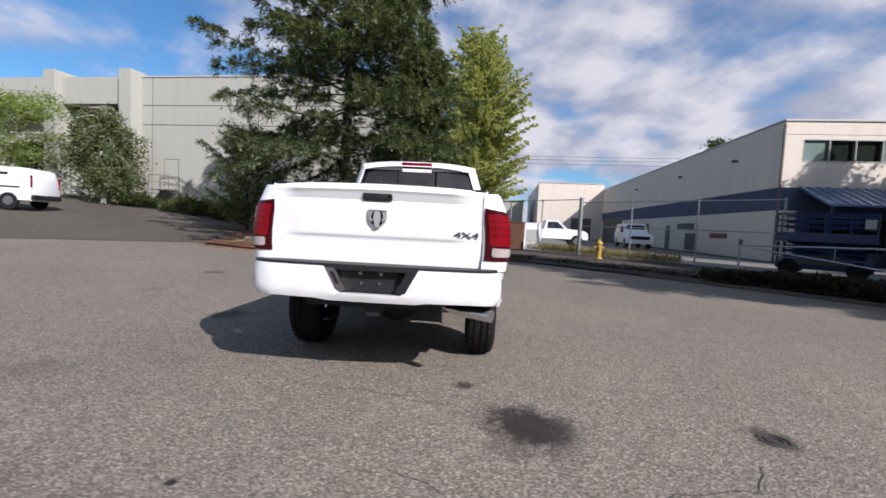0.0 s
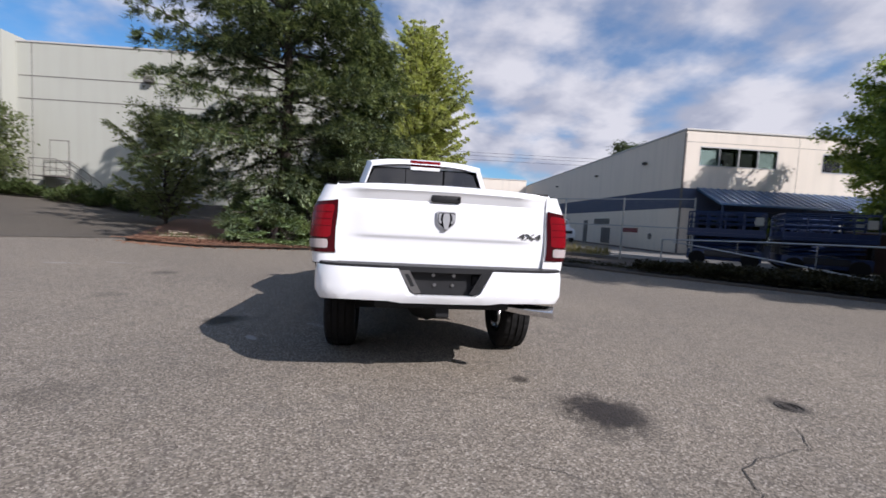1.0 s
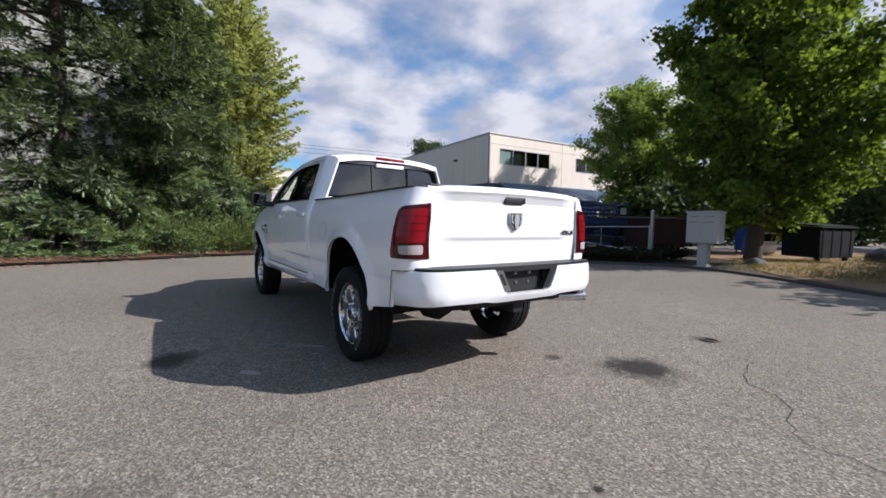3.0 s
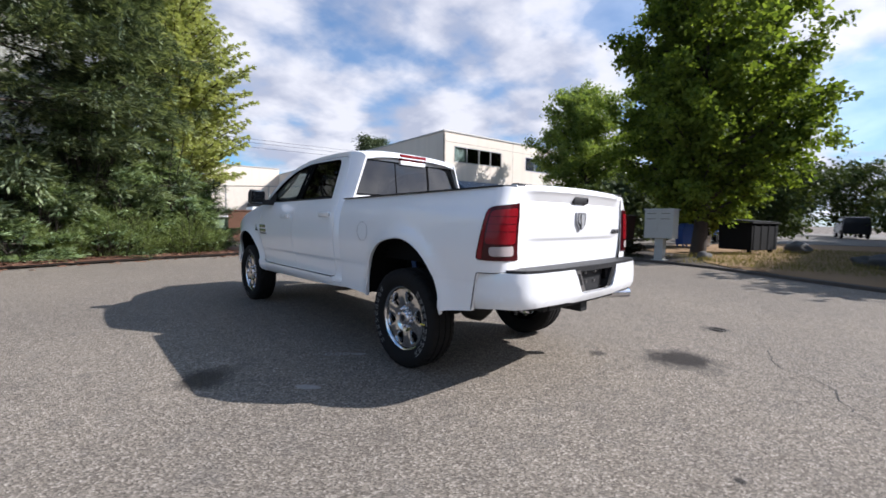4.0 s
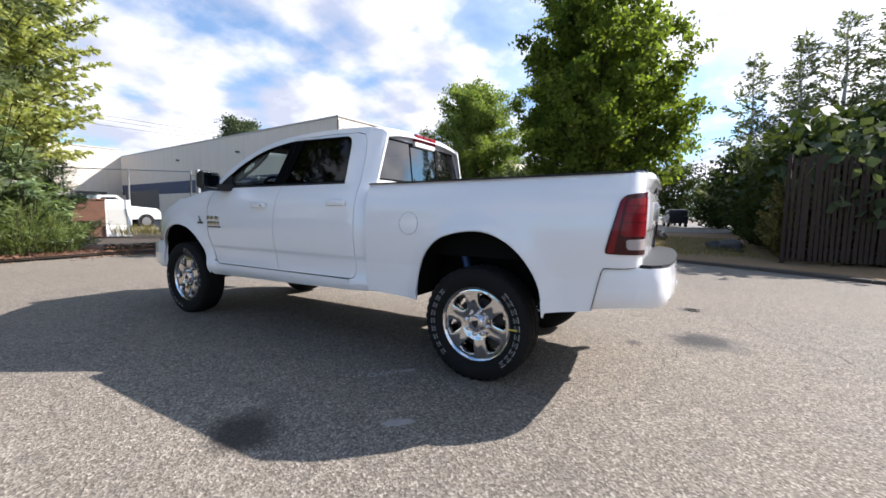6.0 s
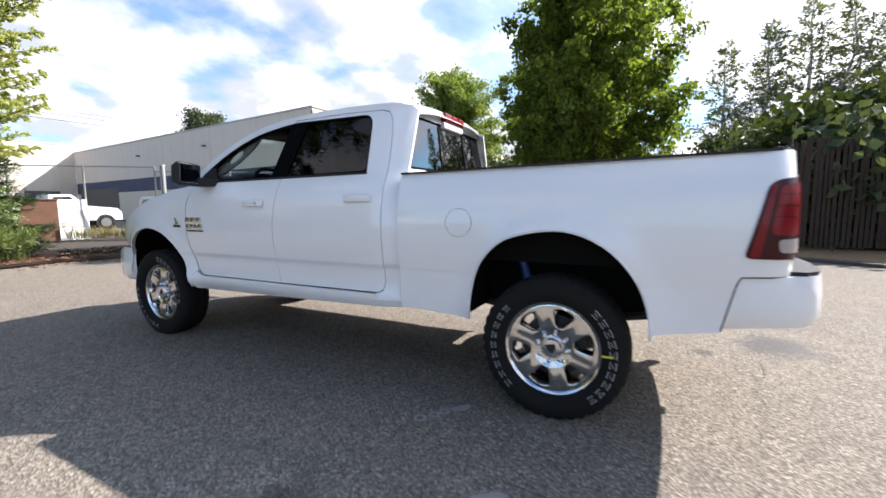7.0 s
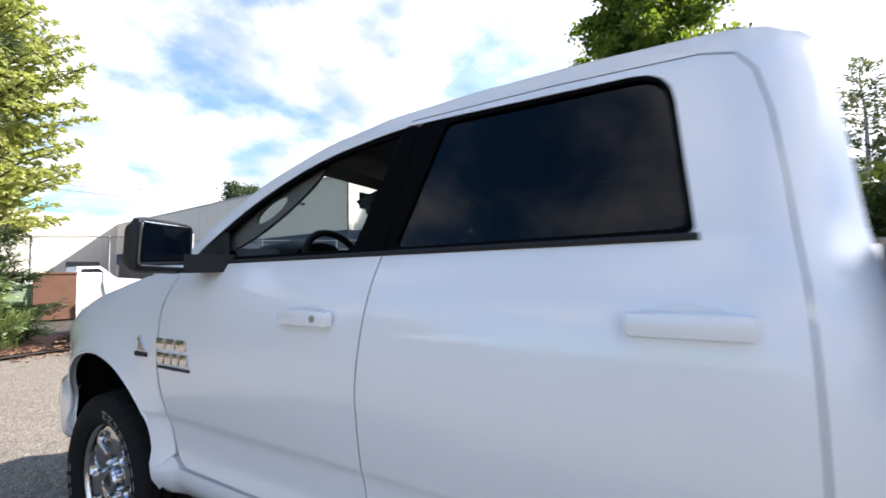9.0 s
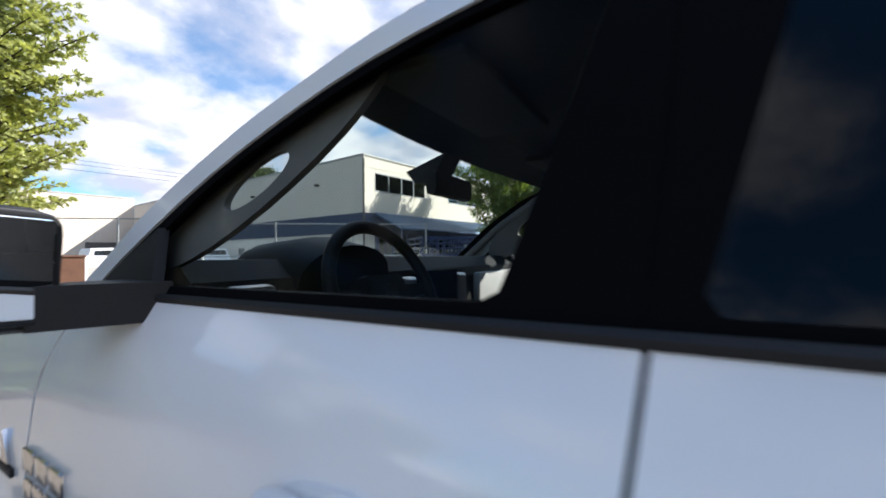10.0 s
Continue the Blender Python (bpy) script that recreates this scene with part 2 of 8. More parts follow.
M_BIRCH = leafy("birch_leaves", (0.060, 0.078, 0.032), (0.17, 0.195, 0.085), 0.38)
M_FAR_LEAF = leafy("far_tree_leaves", (0.055, 0.078, 0.042), (0.135, 0.165, 0.09), 0.3)
M_BUSHY = leafy("cedar_sprays", (0.11, 0.14, 0.065), (0.28, 0.31, 0.155), 0.42)
# near black: the brambles carry the verge's deep shade in their colour
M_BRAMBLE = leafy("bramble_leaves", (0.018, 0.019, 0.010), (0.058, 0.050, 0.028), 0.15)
M_POPLAR = leafy("poplar_leaves", (0.095, 0.119, 0.068), (0.270, 0.304, 0.182), 0.4)
M_BROOM = leafy("broom_leaves", (0.11, 0.155, 0.05), (0.27, 0.33, 0.12), 0.4)
M_YOUNG = leafy("young_maple_leaves", (0.10, 0.16, 0.045), (0.34, 0.42, 0.12), 0.5)
M_SHRUB = leafy("shrub_leaves", (0.032, 0.055, 0.02), (0.095, 0.12, 0.04), 0.25)
M_WEED = leafy("dry_weeds", (0.13, 0.13, 0.045), (0.34, 0.28, 0.12), 0.3)
M_WOOD_FENCE = plain("weathered_fence_wood", (0.044, 0.027, 0.019), 0.9, vary=0.5, scale=7.0, relief=0.6)


# ---- mesh helpers ----
def link_bm(name, bm, mat, smooth=False):
    me = bpy.data.meshes.new(name)
    bm.normal_update()
    bm.to_mesh(me)
    bm.free()
    for m in mat if isinstance(mat, (list, tuple)) else (mat,):
        me.materials.append(m)
    if smooth:
        me.shade_smooth()
        me.set_sharp_from_angle(angle=radians(smooth if smooth > 1 else 40))
    return new(name, me)


def part(name, bm, mat, parent, label="", smooth=False):
    ob = link_bm(name, bm, mat, smooth)
    ob.parent = parent
    if label:
        ob["label"] = label
    return ob


def thing(name, label, category, at=(0, 0, 0), turn=0.0, group="", kind=""):
    e = new(name)
    e.empty_display_size = 0.2
    e.matrix_world = pose(*at, 0, 0, turn)
    return tagged(e, label, category, group, kind)


def add_box(bm, lo, hi, bevel=0.0, m=None):
    lo, hi = Vector(lo), Vector(hi)
    r = bmesh.ops.create_cube(bm, size=1.0)
    vs = r["verts"]
    size, mid = hi - lo, (hi + lo) / 2
    for v in vs:
        v.co = Vector((v.co.x * size.x, v.co.y * size.y, v.co.z * size.z)) + mid
    if bevel:
        es = list({e for v in vs for e in v.link_edges})
        r = bmesh.ops.bevel(bm, geom=es, offset=min(bevel, min(size) * 0.45), segments=2, affect="EDGES", profile=0.6)
        vs = list({v for f in r["faces"] for v in f.verts} | {v for v in vs if v.is_valid})
    if m is not None:
        bmesh.ops.transform(bm, matrix=m, verts=vs)
    return bm


def box(lo, hi, bevel=0.0, m=None):
    return add_box(bmesh.new(), lo, hi, bevel, m)


def add_tube(bm, pts, radii, seg=8, caps=True):
    """A tube along pts; radii one number or one for each point."""
    pts = [Vector(p) for p in pts]
    if isinstance(radii, (int, float)):
        radii = [radii] * len(pts)
    rings, side = [], None
    for i, p in enumerate(pts):
        d = (pts[min(i + 1, len(pts) - 1)] - pts[max(i - 1, 0)]).normalized()
        if side is None:
            side = d.orthogonal().normalized()
        side = (side - d * side.dot(d)).normalized()
        up = d.cross(side)
        rings.append([bm.verts.new(p + (side * math.cos(a) + up * math.sin(a)) * radii[i]) for a in (2 * math.pi * k / seg for k in range(seg))])
    for a, b in zip(rings, rings[1:]):
        for k in range(seg):
            bm.faces.new((a[k], a[(k + 1) % seg], b[(k + 1) % seg], b[k]))
    if caps:
        bm.faces.new(rings[0][::-1])
        bm.faces.new(rings[-1])
    return bm


def tube(pts, radii, seg=8):
    return add_tube(bmesh.new(), pts, radii, seg)


def add_prism(bm, outline, lo, hi, axis="z"):
    """A flat outline pushed from lo to hi along an axis; outline in the two other axes, in order."""
    def at(a, b, c):
        return {"z": (a, b, c), "y": (a, c, b), "x": (c, a, b)}[axis]
    bot = [bm.verts.new(at(a, b, lo)) for a, b in outline]
    top = [bm.verts.new(at(a, b, hi)) for a, b in outline]
    n = len(outline)
    fs = [bm.faces.new(bot), bm.faces.new(top)]
    for i in range(n):
        fs.append(bm.faces.new((bot[i], bot[(i + 1) % n], top[(i + 1) % n], top[i])))
    bmesh.ops.recalc_face_normals(bm, faces=fs)
    return bm


def prism(outline, lo, hi, axis="z"):
    return add_prism(bmesh.new(), outline, lo, hi, axis)


def sheet(outline, step, at, rows=()):
    """A flat outline cut into cells of about step and laid by at(u, v) -> point."""
    bm = bmesh.new()
    f = bm.faces.new([bm.verts.new((u, v, 0)) for u, v in outline])
    bm.normal_update()
    bmesh.ops.triangulate(bm, faces=[f])
    us, vs = [u for u, v in outline], [v for u, v in outline]
    su, sv = step if isinstance(step, tuple) else (step, step)
    for lo, hi, st, ax in ((min(us), max(us), su, (1, 0, 0)), (min(vs), max(vs), sv, (0, 1, 0))):
        n = max(1, round((hi - lo) / st))
        for k in range(1, n):
            c = lo + (hi - lo) * k / n
            bmesh.ops.bisect_plane(bm, geom=bm.verts[:] + bm.edges[:] + bm.faces[:], dist=1e-5, plane_co=Vector(ax) * c, plane_no=ax)
    for c in rows:
        bmesh.ops.bisect_plane(bm, geom=bm.verts[:] + bm.edges[:] + bm.faces[:], dist=1e-5, plane_co=(0, c, 0), plane_no=(0, 1, 0))
    for v in bm.verts:
        v.co = at(v.co.x, v.co.y)
    return bm


def mesh_from(name, co, quads, mat, parent=None, label="", smooth=False):
    """A mesh from arrays: points (n, 3) and corners (m, 3 or 4)."""
    me = bpy.data.meshes.new(name)
    k = quads.shape[1]
    me.vertices.add(len(co))
    me.vertices.foreach_set("co", np.ascontiguousarray(co, dtype=np.float32).ravel())
    me.loops.add(quads.size)
    me.loops.foreach_set("vertex_index", np.ascontiguousarray(quads, dtype=np.int32).ravel())
    me.polygons.add(len(quads))
    me.polygons.foreach_set("loop_start", np.arange(0, quads.size, k, dtype=np.int32))
    me.update(calc_edges=True)
    me.materials.append(mat)
    if smooth:
        me.shade_smooth()
    ob = new(name, me)
    if parent is not None:
        ob.parent = parent
    if label:
        ob["label"] = label
    return ob


def unit(v):
    return v / np.maximum(np.linalg.norm(v, axis=1, keepdims=True), 1e-9)


def leaf_arrays(rng, at, along, length, width, fold=0.25, level=0.0):
    """Pointed leaves, four corners each: at (n, 3), along (n, 3) the way they point; level lays them flat, face up."""
    n = len(at)
    along = unit(along)
    side = unit(np.cross(along, unit(rng.normal(size=(n, 3))) * (1 - level) + np.array((0.0, 0.0, level))))
    up = np.cross(side, along)
    length, width = np.broadcast_to(length, n)[:, None], np.broadcast_to(width, n)[:, None]
    mid = at + along * length * 0.45 + up * width * fold
    co = np.stack([at, mid + side * width * 0.5, at + along * length, mid - side * width * 0.5], 1).reshape(-1, 3)
    return co, np.arange(4 * n).reshape(-1, 4)


# ---- the ground ----
def rise(x, y):
    """The height of the paving: level round the pickup, climbing towards the grey building."""
    d = -0.75 * x + 0.3 * y - 10.0
    k = 0.105 * (d if d > 30 else math.log1p(math.exp(d / 2.0)) * 2.0)
    return min(k, 2.4) if k < 2.0 else 2.0 + (1 - math.exp(-(k - 2.0) / 0.6)) * 0.6


def ground_sheet():
    xs = np.unique(np.concatenate([np.linspace(-700, -60, 9), np.linspace(-60, 40, 81), np.linspace(40, 700, 9)]))
    ys = np.unique(np.concatenate([np.linspace(-700, -40, 9), np.linspace(-40, 60, 81), np.linspace(60, 700, 9)]))
    co = np.array([(x, y, rise(x, y)) for x in xs for y in ys])
    n = len(ys)
    q = np.array([(i * n + j, (i + 1) * n + j, (i + 1) * n + j + 1, i * n + j + 1) for i in range(len(xs) - 1) for j in range(n - 1)])
    ob = mesh_from("ground", co, q, M_ASPHALT, smooth=True)
    return tagged(ob, "worn grey asphalt yard with oil stains and pale grit", "asphalt", kind="structure")


ground_sheet()

KERB_LINE = [(-8.7, 10.0), (-6.4, 9.5), (-4.2, 10.2), (-1.0, 11.3), (1.2, 11.6), (3.0, 11.0), (6.0, 8.3), (9.2, 4.7), (10.4, 3.4), (10.8, 2.5), (10.7, 1.4), (10.2, 0.2), (9.3, -1.2), (8.3, -3.0), (7.3, -4.6), (5.6, -8.0), (3.0, -14.0)]
VERGE = KERB_LINE + [(10, -40), (75, -40), (75, 90), (-2, 90), (-2.5, 30), (-11.5, 22.5), (-12.3, 20.5), (-9.9, 13.0)]


def lay(extra):
    return lambda x, y: Vector((x, y, rise(x, y) + extra))


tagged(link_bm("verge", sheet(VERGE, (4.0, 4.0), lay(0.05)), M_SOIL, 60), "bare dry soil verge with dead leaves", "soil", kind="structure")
tagged(link_bm("driveway", sheet([(-8.4, 11.3), (-12.4, 7.2), (-26.0, -6.5), (-60.0, -6.5), (-60.0, 24.6), (-26.0, 25.2), (-11.0, 24.0), (-12.2, 20.5), (-9.9, 13.0), (-8.8, 11.5)], (1.25, 1.25), lay(0.012)), M_NEW_ASPHALT, 60), "newer dark asphalt drive climbing to the grey warehouse", "asphalt", kind="structure")
tagged(link_bm("mulch_bed", sheet([(-8.7, 10.05), (-6.4, 9.55), (-4.2, 10.25), (-1, 11.45), (1.2, 11.75), (2.6, 11.5), (2.0, 14.5), (-2, 26), (-11.4, 22.3), (-12.1, 20.4), (-9.8, 13.1)], (2.0, 2.0), lay(0.075)), M_BARK_BED, 60), "reddish bark mulch bed under the conifers", "mulch", kind="structure")
tagged(link_bm("lawn", sheet([(14.4, 2.0), (11.6, 0.9), (10.4, 0.0), (9.4, -1.3), (8.4, -3.1), (7.4, -4.7), (6.5, -7.0), (33.0, -7.0), (30.0, 1.4), (22.0, 5.0), (15.5, 4.5)], (3.0, 3.0), lay(0.075)), M_DRY_GRASS, 60), "parched straw-coloured grass strip by the kerb", "dry grass", kind="structure")
tagged(link_bm("yard_paving", sheet([(5.6, 19.0), (16.2, 6.6), (40, 6.6), (40, 18.4), (16.6, 18.4), (18.6, 58), (0, 58)], (4.0, 4.0), lay(0.08)), M_YARD, 60), "pale dusty concrete yard behind the fence", "paving", kind="structure")
tagged(link_bm("road", sheet([(23.0, 4.9), (30.0, 1.6), (33.5, -7.0), (75, -30), (75, 14), (24, 6.3)], (6.0, 6.0), lay(0.09)), M_YARD, 60), "pale asphalt car park beyond the grass", "road", kind="structure")


def kerb():
    root = thing("kerb", "low weathered concrete kerb along the paving", "kerb", kind="structure")
    for (x0, y0), (x1, y1) in zip(KERB_LINE[6:], KERB_LINE[7:]):
        n = max(1, round(math.hypot(x1 - x0, y1 - y0) / 1.5))
        for k in range(n):
            a = Vector((x0 + (x1 - x0) * k / n, y0 + (y1 - y0) * k / n, 0))
            b = Vector((x0 + (x1 - x0) * (k + 1) / n, y0 + (y1 - y0) * (k + 1) / n, 0))
            a.z, b.z = rise(a.x, a.y), rise(b.x, b.y)
            d = b - a
            bm = box((0.006, -0.07, -0.12), (d.length - 0.006, 0.09, 0.075), 0.03)
            m = Matrix.Translation(a) @ d.to_track_quat("X", "Z").to_matrix().to_4x4()
            bmesh.ops.transform(bm, matrix=m, verts=bm.verts)
            part("kerb_stone", bm, M_KERB, root, smooth=True)


kerb()


# ---- buildings ----
M_AWNING = plain("blue_metal_awning", (0.055, 0.11, 0.21), 0.38, 0.3, vary=0.3)
M_SEAM = plain("worn_awning_seams", (0.26, 0.33, 0.42), 0.4, 0.3, vary=0.3)
M_BLUE = plain("blue_enamel", (0.009, 0.026, 0.09), 0.4, vary=0.35)
M_SIGN_RED = plain("dark_red_sign", (0.16, 0.012, 0.014), 0.6)
M_BLIND = plain("white_blind", (0.55, 0.62, 0.62), 0.7)


def window_unit(root, x0, x1, z0, z1, y, panes, blinds=()):
    """A recessed window in a wall whose face is at y (facing -y)."""
    # a flat dark panel closes the opening where the unlit room would be
    w = part("window", box((x0, y + 0.16, z0), (x1, y + 0.2, z1)), M_UNLIT_ROOM, root, "near-black panel in place of the unlit room behind a wide office window")
    bm = bmesh.new()
    for a, b, c, d in ((x0, x1, z0, z0 + 0.06), (x0, x1, z1 - 0.06, z1)):
        add_box(bm, (a, y - 0.02, c), (b, y + 0.1, d))
    for k in range(panes + 1):
        x = x0 + (x1 - x0) * k / panes
        add_box(bm, (max(x0, x - 0.03), y - 0.018, z0 + 0.062), (min(x1, x + 0.03), y + 0.1, z1 - 0.062))
    part("frame", bm, M_ALU, w, "grey aluminium window frame")
    for k in range(panes):
        a, b = x0 + (x1 - x0) * k / panes + 0.035, x0 + (x1 - x0) * (k + 1) / panes - 0.035
        p = part("pane", box((a, y + 0.04, z0 + 0.065), (b, y + 0.05, z1 - 0.065)), M_WINDOW, w)
        p.visible_shadow = False
        if k in blinds:
            part("blind", box((a, y + 0.1, z0 + 0.065), (b, y + 0.12, z1 - 0.065)), M_BLIND, w, "pale blind drawn behind the glass")
    return w


def cream_building():
    root = thing("cream_warehouse", "two-storey cream tilt-up warehouse with a blue band and blue awning", "building", (17.62, 19.35, 0.1), -5.3)
    H, L, W = 7.65, 41.0, 46.0
    part("side_wall", box((0, 0.25, 0), (0.25, L, H)), M_CREAM, root)
    wins = [(0.95, 5.95, 5.52, 6.72, 4, (0, 3)), (8.9, 13.9, 5.52, 6.72, 4, (1,)), (17, 22, 5.52, 6.72, 4, ()), (25, 30, 5.52, 6.72, 4, ())]
    # front wall in strips round the window openings
    bm = bmesh.new()
    add_box(bm, (0, 0, 0), (W, 0.25, 5.52))
    add_box(bm, (0, 0, 6.72), (W, 0.25, H))
    xs = [0] + [v for w in wins for v in w[:2]] + [W]
    for a, b in zip(xs[::2], xs[1::2]):
        add_box(bm, (a, 0, 5.52), (b, 0.25, 6.72))
    part("front_wall", bm, M_CREAM, root)
    for w in wins:
        window_unit(root, w[0], w[1], w[2], w[3], 0.0, w[4], w[5])
    part("roof", box((0.25, 0.25, H - 0.35), (W, L, H - 0.2)), M_ROOF, root)
    bm = bmesh.new()
    add_box(bm, (-0.06, -0.06, H), (W, 0.3, H + 0.12), 0.02)
    add_box(bm, (-0.06, 0.3, H), (0.3, L, H + 0.12), 0.02)
    part("parapet_cap", bm, M_ROOF, root, "weathered pale flashing")
    bm = bmesh.new()
    add_box(bm, (-0.012, 0.0, 2.85), (-0.002, L, 4.1))
    part("painted_band", bm, M_BAND, root, "dark blue painted band")
    part("painted_band", box((0.0, -0.012, 2.85), (W, -0.002, 4.1)), M_BAND, root, "dark blue painted band")
    bm = bmesh.new()
    for x in (7.3, 15.0, 23.0, 31.0):
        add_box(bm, (x - 0.012, -0.006, 4.11), (x + 0.012, -0.001, H))
    add_box(bm, (0, -0.006, 6.95), (W, -0.001, 6.97))
    part("joint", bm, M_GROOVE, root)
    part("downpipe", box((-0.12, -0.12, 0), (-0.02, -0.02, H - 0.2), 0.02), M_GROOVE, root, "dark rusty downpipe at the corner")
    for y, w, h, z in ((9.5, 1.8, 1.35, 0.1), (9.8, 3.2, 0.5, 1.75), (14.5, 1.0, 2.1, 0.0), (20.0, 1.4, 1.0, 1.3), (30.0, 10.0, 3.3, 0.0)):
        part("side_door", box((-0.03, y, z), (-0.004, y + w, z + h)), M_GROOVE, root, "dark opening in the side wall")
    part("wall_sign", box((-0.05, 4.9, 1.15), (-0.004, 7.2, 1.50), 0.01), M_SIGN_RED, root, "plain dark red sign plate")
    part("vent_cover", tube([(-0.05, 3.2, 0.95), (-0.002, 3.2, 0.95)], 0.22, 16), M_GROOVE, root, "round dark vent cover")
    for y in (4.4, 12.8, 24.5):
        lamp = part("wall_lamp", box((-0.28, y, 6.15), (-0.0, y + 0.3, 6.3), 0.05), M_GROOVE, root, "small dark wall lamp")
    for y in (16.0, 20.0, 27.0):
        part("roof_vent", tube([(1.2, y, H - 0.3), (1.2, y, H + 0.5)], 0.1), M_ROOF, root)
    # the awning over the front
    aw = part("awning", prism([(-2.3, 3.0), (-2.25, 3.1), (-0.03, 4.15), (-0.03, 4.0)], 0.9, 30.0, "x"), M_AWNING, root, "sloping blue standing-seam awning")
    bm = bmesh.new()
    x = 0.9
    while x < 30:
        add_prism(bm, [(-2.27, 3.1), (-2.25, 3.16), (-0.04, 4.21), (-0.04, 4.15)], x, x + 0.05, "x")
        x += 0.45
    part("seam", bm, M_SEAM, aw, "pale worn standing seams")
    for x in (1.1, 6.0, 11.0, 16.0, 21.0, 26.0):
        part("awning_post", box((x, -2.2, -0.1), (x + 0.1, -2.1, 3.05), 0.01), M_BLUE, root, "blue steel awning post")
    # the shopfront under it: blue panels, dark windows and blue mullions
    part("shopfront_panel", box((0.9, -0.012, 0.0), (30.0, -0.002, 2.846)), M_BAND, root, "dark blue shopfront panelling")
    for k in range(20):
        x = 1.25 + 1.42 * k
        pane = part("shop_window", box((x, -0.05, 0.75), (x + 1.12, -0.014, 2.55), 0.01), M_WINDOW, root, "dark ground-floor window")
        part("mullion", box((x + 0.53, -0.075, 0.75), (x + 0.59, -0.052, 2.55), 0.006), M_BLUE, pane, "blue window mullion")
        part("pilaster", box((x - 0.21, -0.11, 0.0), (x - 0.09, -0.014, 2.84), 0.01), M_BLUE, root, "blue shopfront pilaster")
    return root


def far_building():
    root = thing("far_building", "long pale cream warehouse at the back of the yard", "building", (21.4, 60.2, 0.1), -5.3)
    part("wall", box((-9.8, 0, 0), (0.0, 0.3, 8.5)), M_CREAM, root)
    part("side_wall", box((-9.8, 0.3, 0), (-9.5, 30, 8.5)), M_CREAM, root)
    part("parapet_cap", box((-9.85, -0.06, 8.5), (0.0, 0.35, 8.66)), M_ROOF, root)
    part("roof", box((-9.5, 0.3, 8.0), (0.0, 30, 8.1)), M_ROOF, root)
    part("roller_door", box((-4.6, -0.04, 0), (-1.6, -0.004, 3.2)), M_GROOVE, root, "dark loading door")
    low = thing("low_shed", "low grey shed far behind the trees", "building", (2.0, 70.0, 0.1), -5.3)
    part("wall", box((-9, 0, 0), (8.5, 12, 6.0)), M_GREY_WALL, low)
    part("roof", box((-9.2, -0.2, 6.0), (8.7, 12.2, 6.25)), M_ROOF, low)


def stairs(root, x0, y, z, way, n=8):
    """Steel steps with a railing, climbing towards a landing."""
    st = part("stair", box((x0 - 0.8, y - 1.1, z + n * 0.18 - 0.06), (x0 + 0.8, y - 0.02, z + n * 0.18)), M_GROOVE, root, "dark steel landing and stairs")
    bm = bmesh.new()
    for k in range(n):
        x = x0 + way * (0.8 + k * 0.27)
        zz = z + (n - 1 - k) * 0.18
        add_box(bm, (min(x, x + way * 0.27), y - 1.1, zz - 0.03), (max(x, x + way * 0.27), y - 0.1, zz + 0.01))
    part("step", bm, M_GALV, st)
    bm = bmesh.new()
    for yy in (y - 1.1, y - 0.12):
        top, end = (x0 + way * 0.8, yy, z + n * 0.18 + 1.0), (x0 + way * (0.8 + n * 0.27), yy, z + 1.0)
        add_tube(bm, [(x0 - way * 0.8, yy, top[2]), top, end], 0.025, 6)
        add_tube(bm, [(x0 - way * 0.8, yy, top[2] - 0.5), (top[0], yy, top[2] - 0.5), (end[0], yy, end[2] - 0.5)], 0.018, 6)
        for q in range(4):
            f = q / 3
            x = top[0] + (end[0] - top[0]) * f
            zz = top[2] + (end[2] - top[2]) * f
            add_tube(bm, [(x, yy, zz - 1.05), (x, yy, zz)], 0.02, 6)
        add_tube(bm, [(x0 - way * 0.8, yy, z), (x0 - way * 0.8, yy, top[2])], 0.025, 6)
    part("railing", bm, M_GROOVE, st)


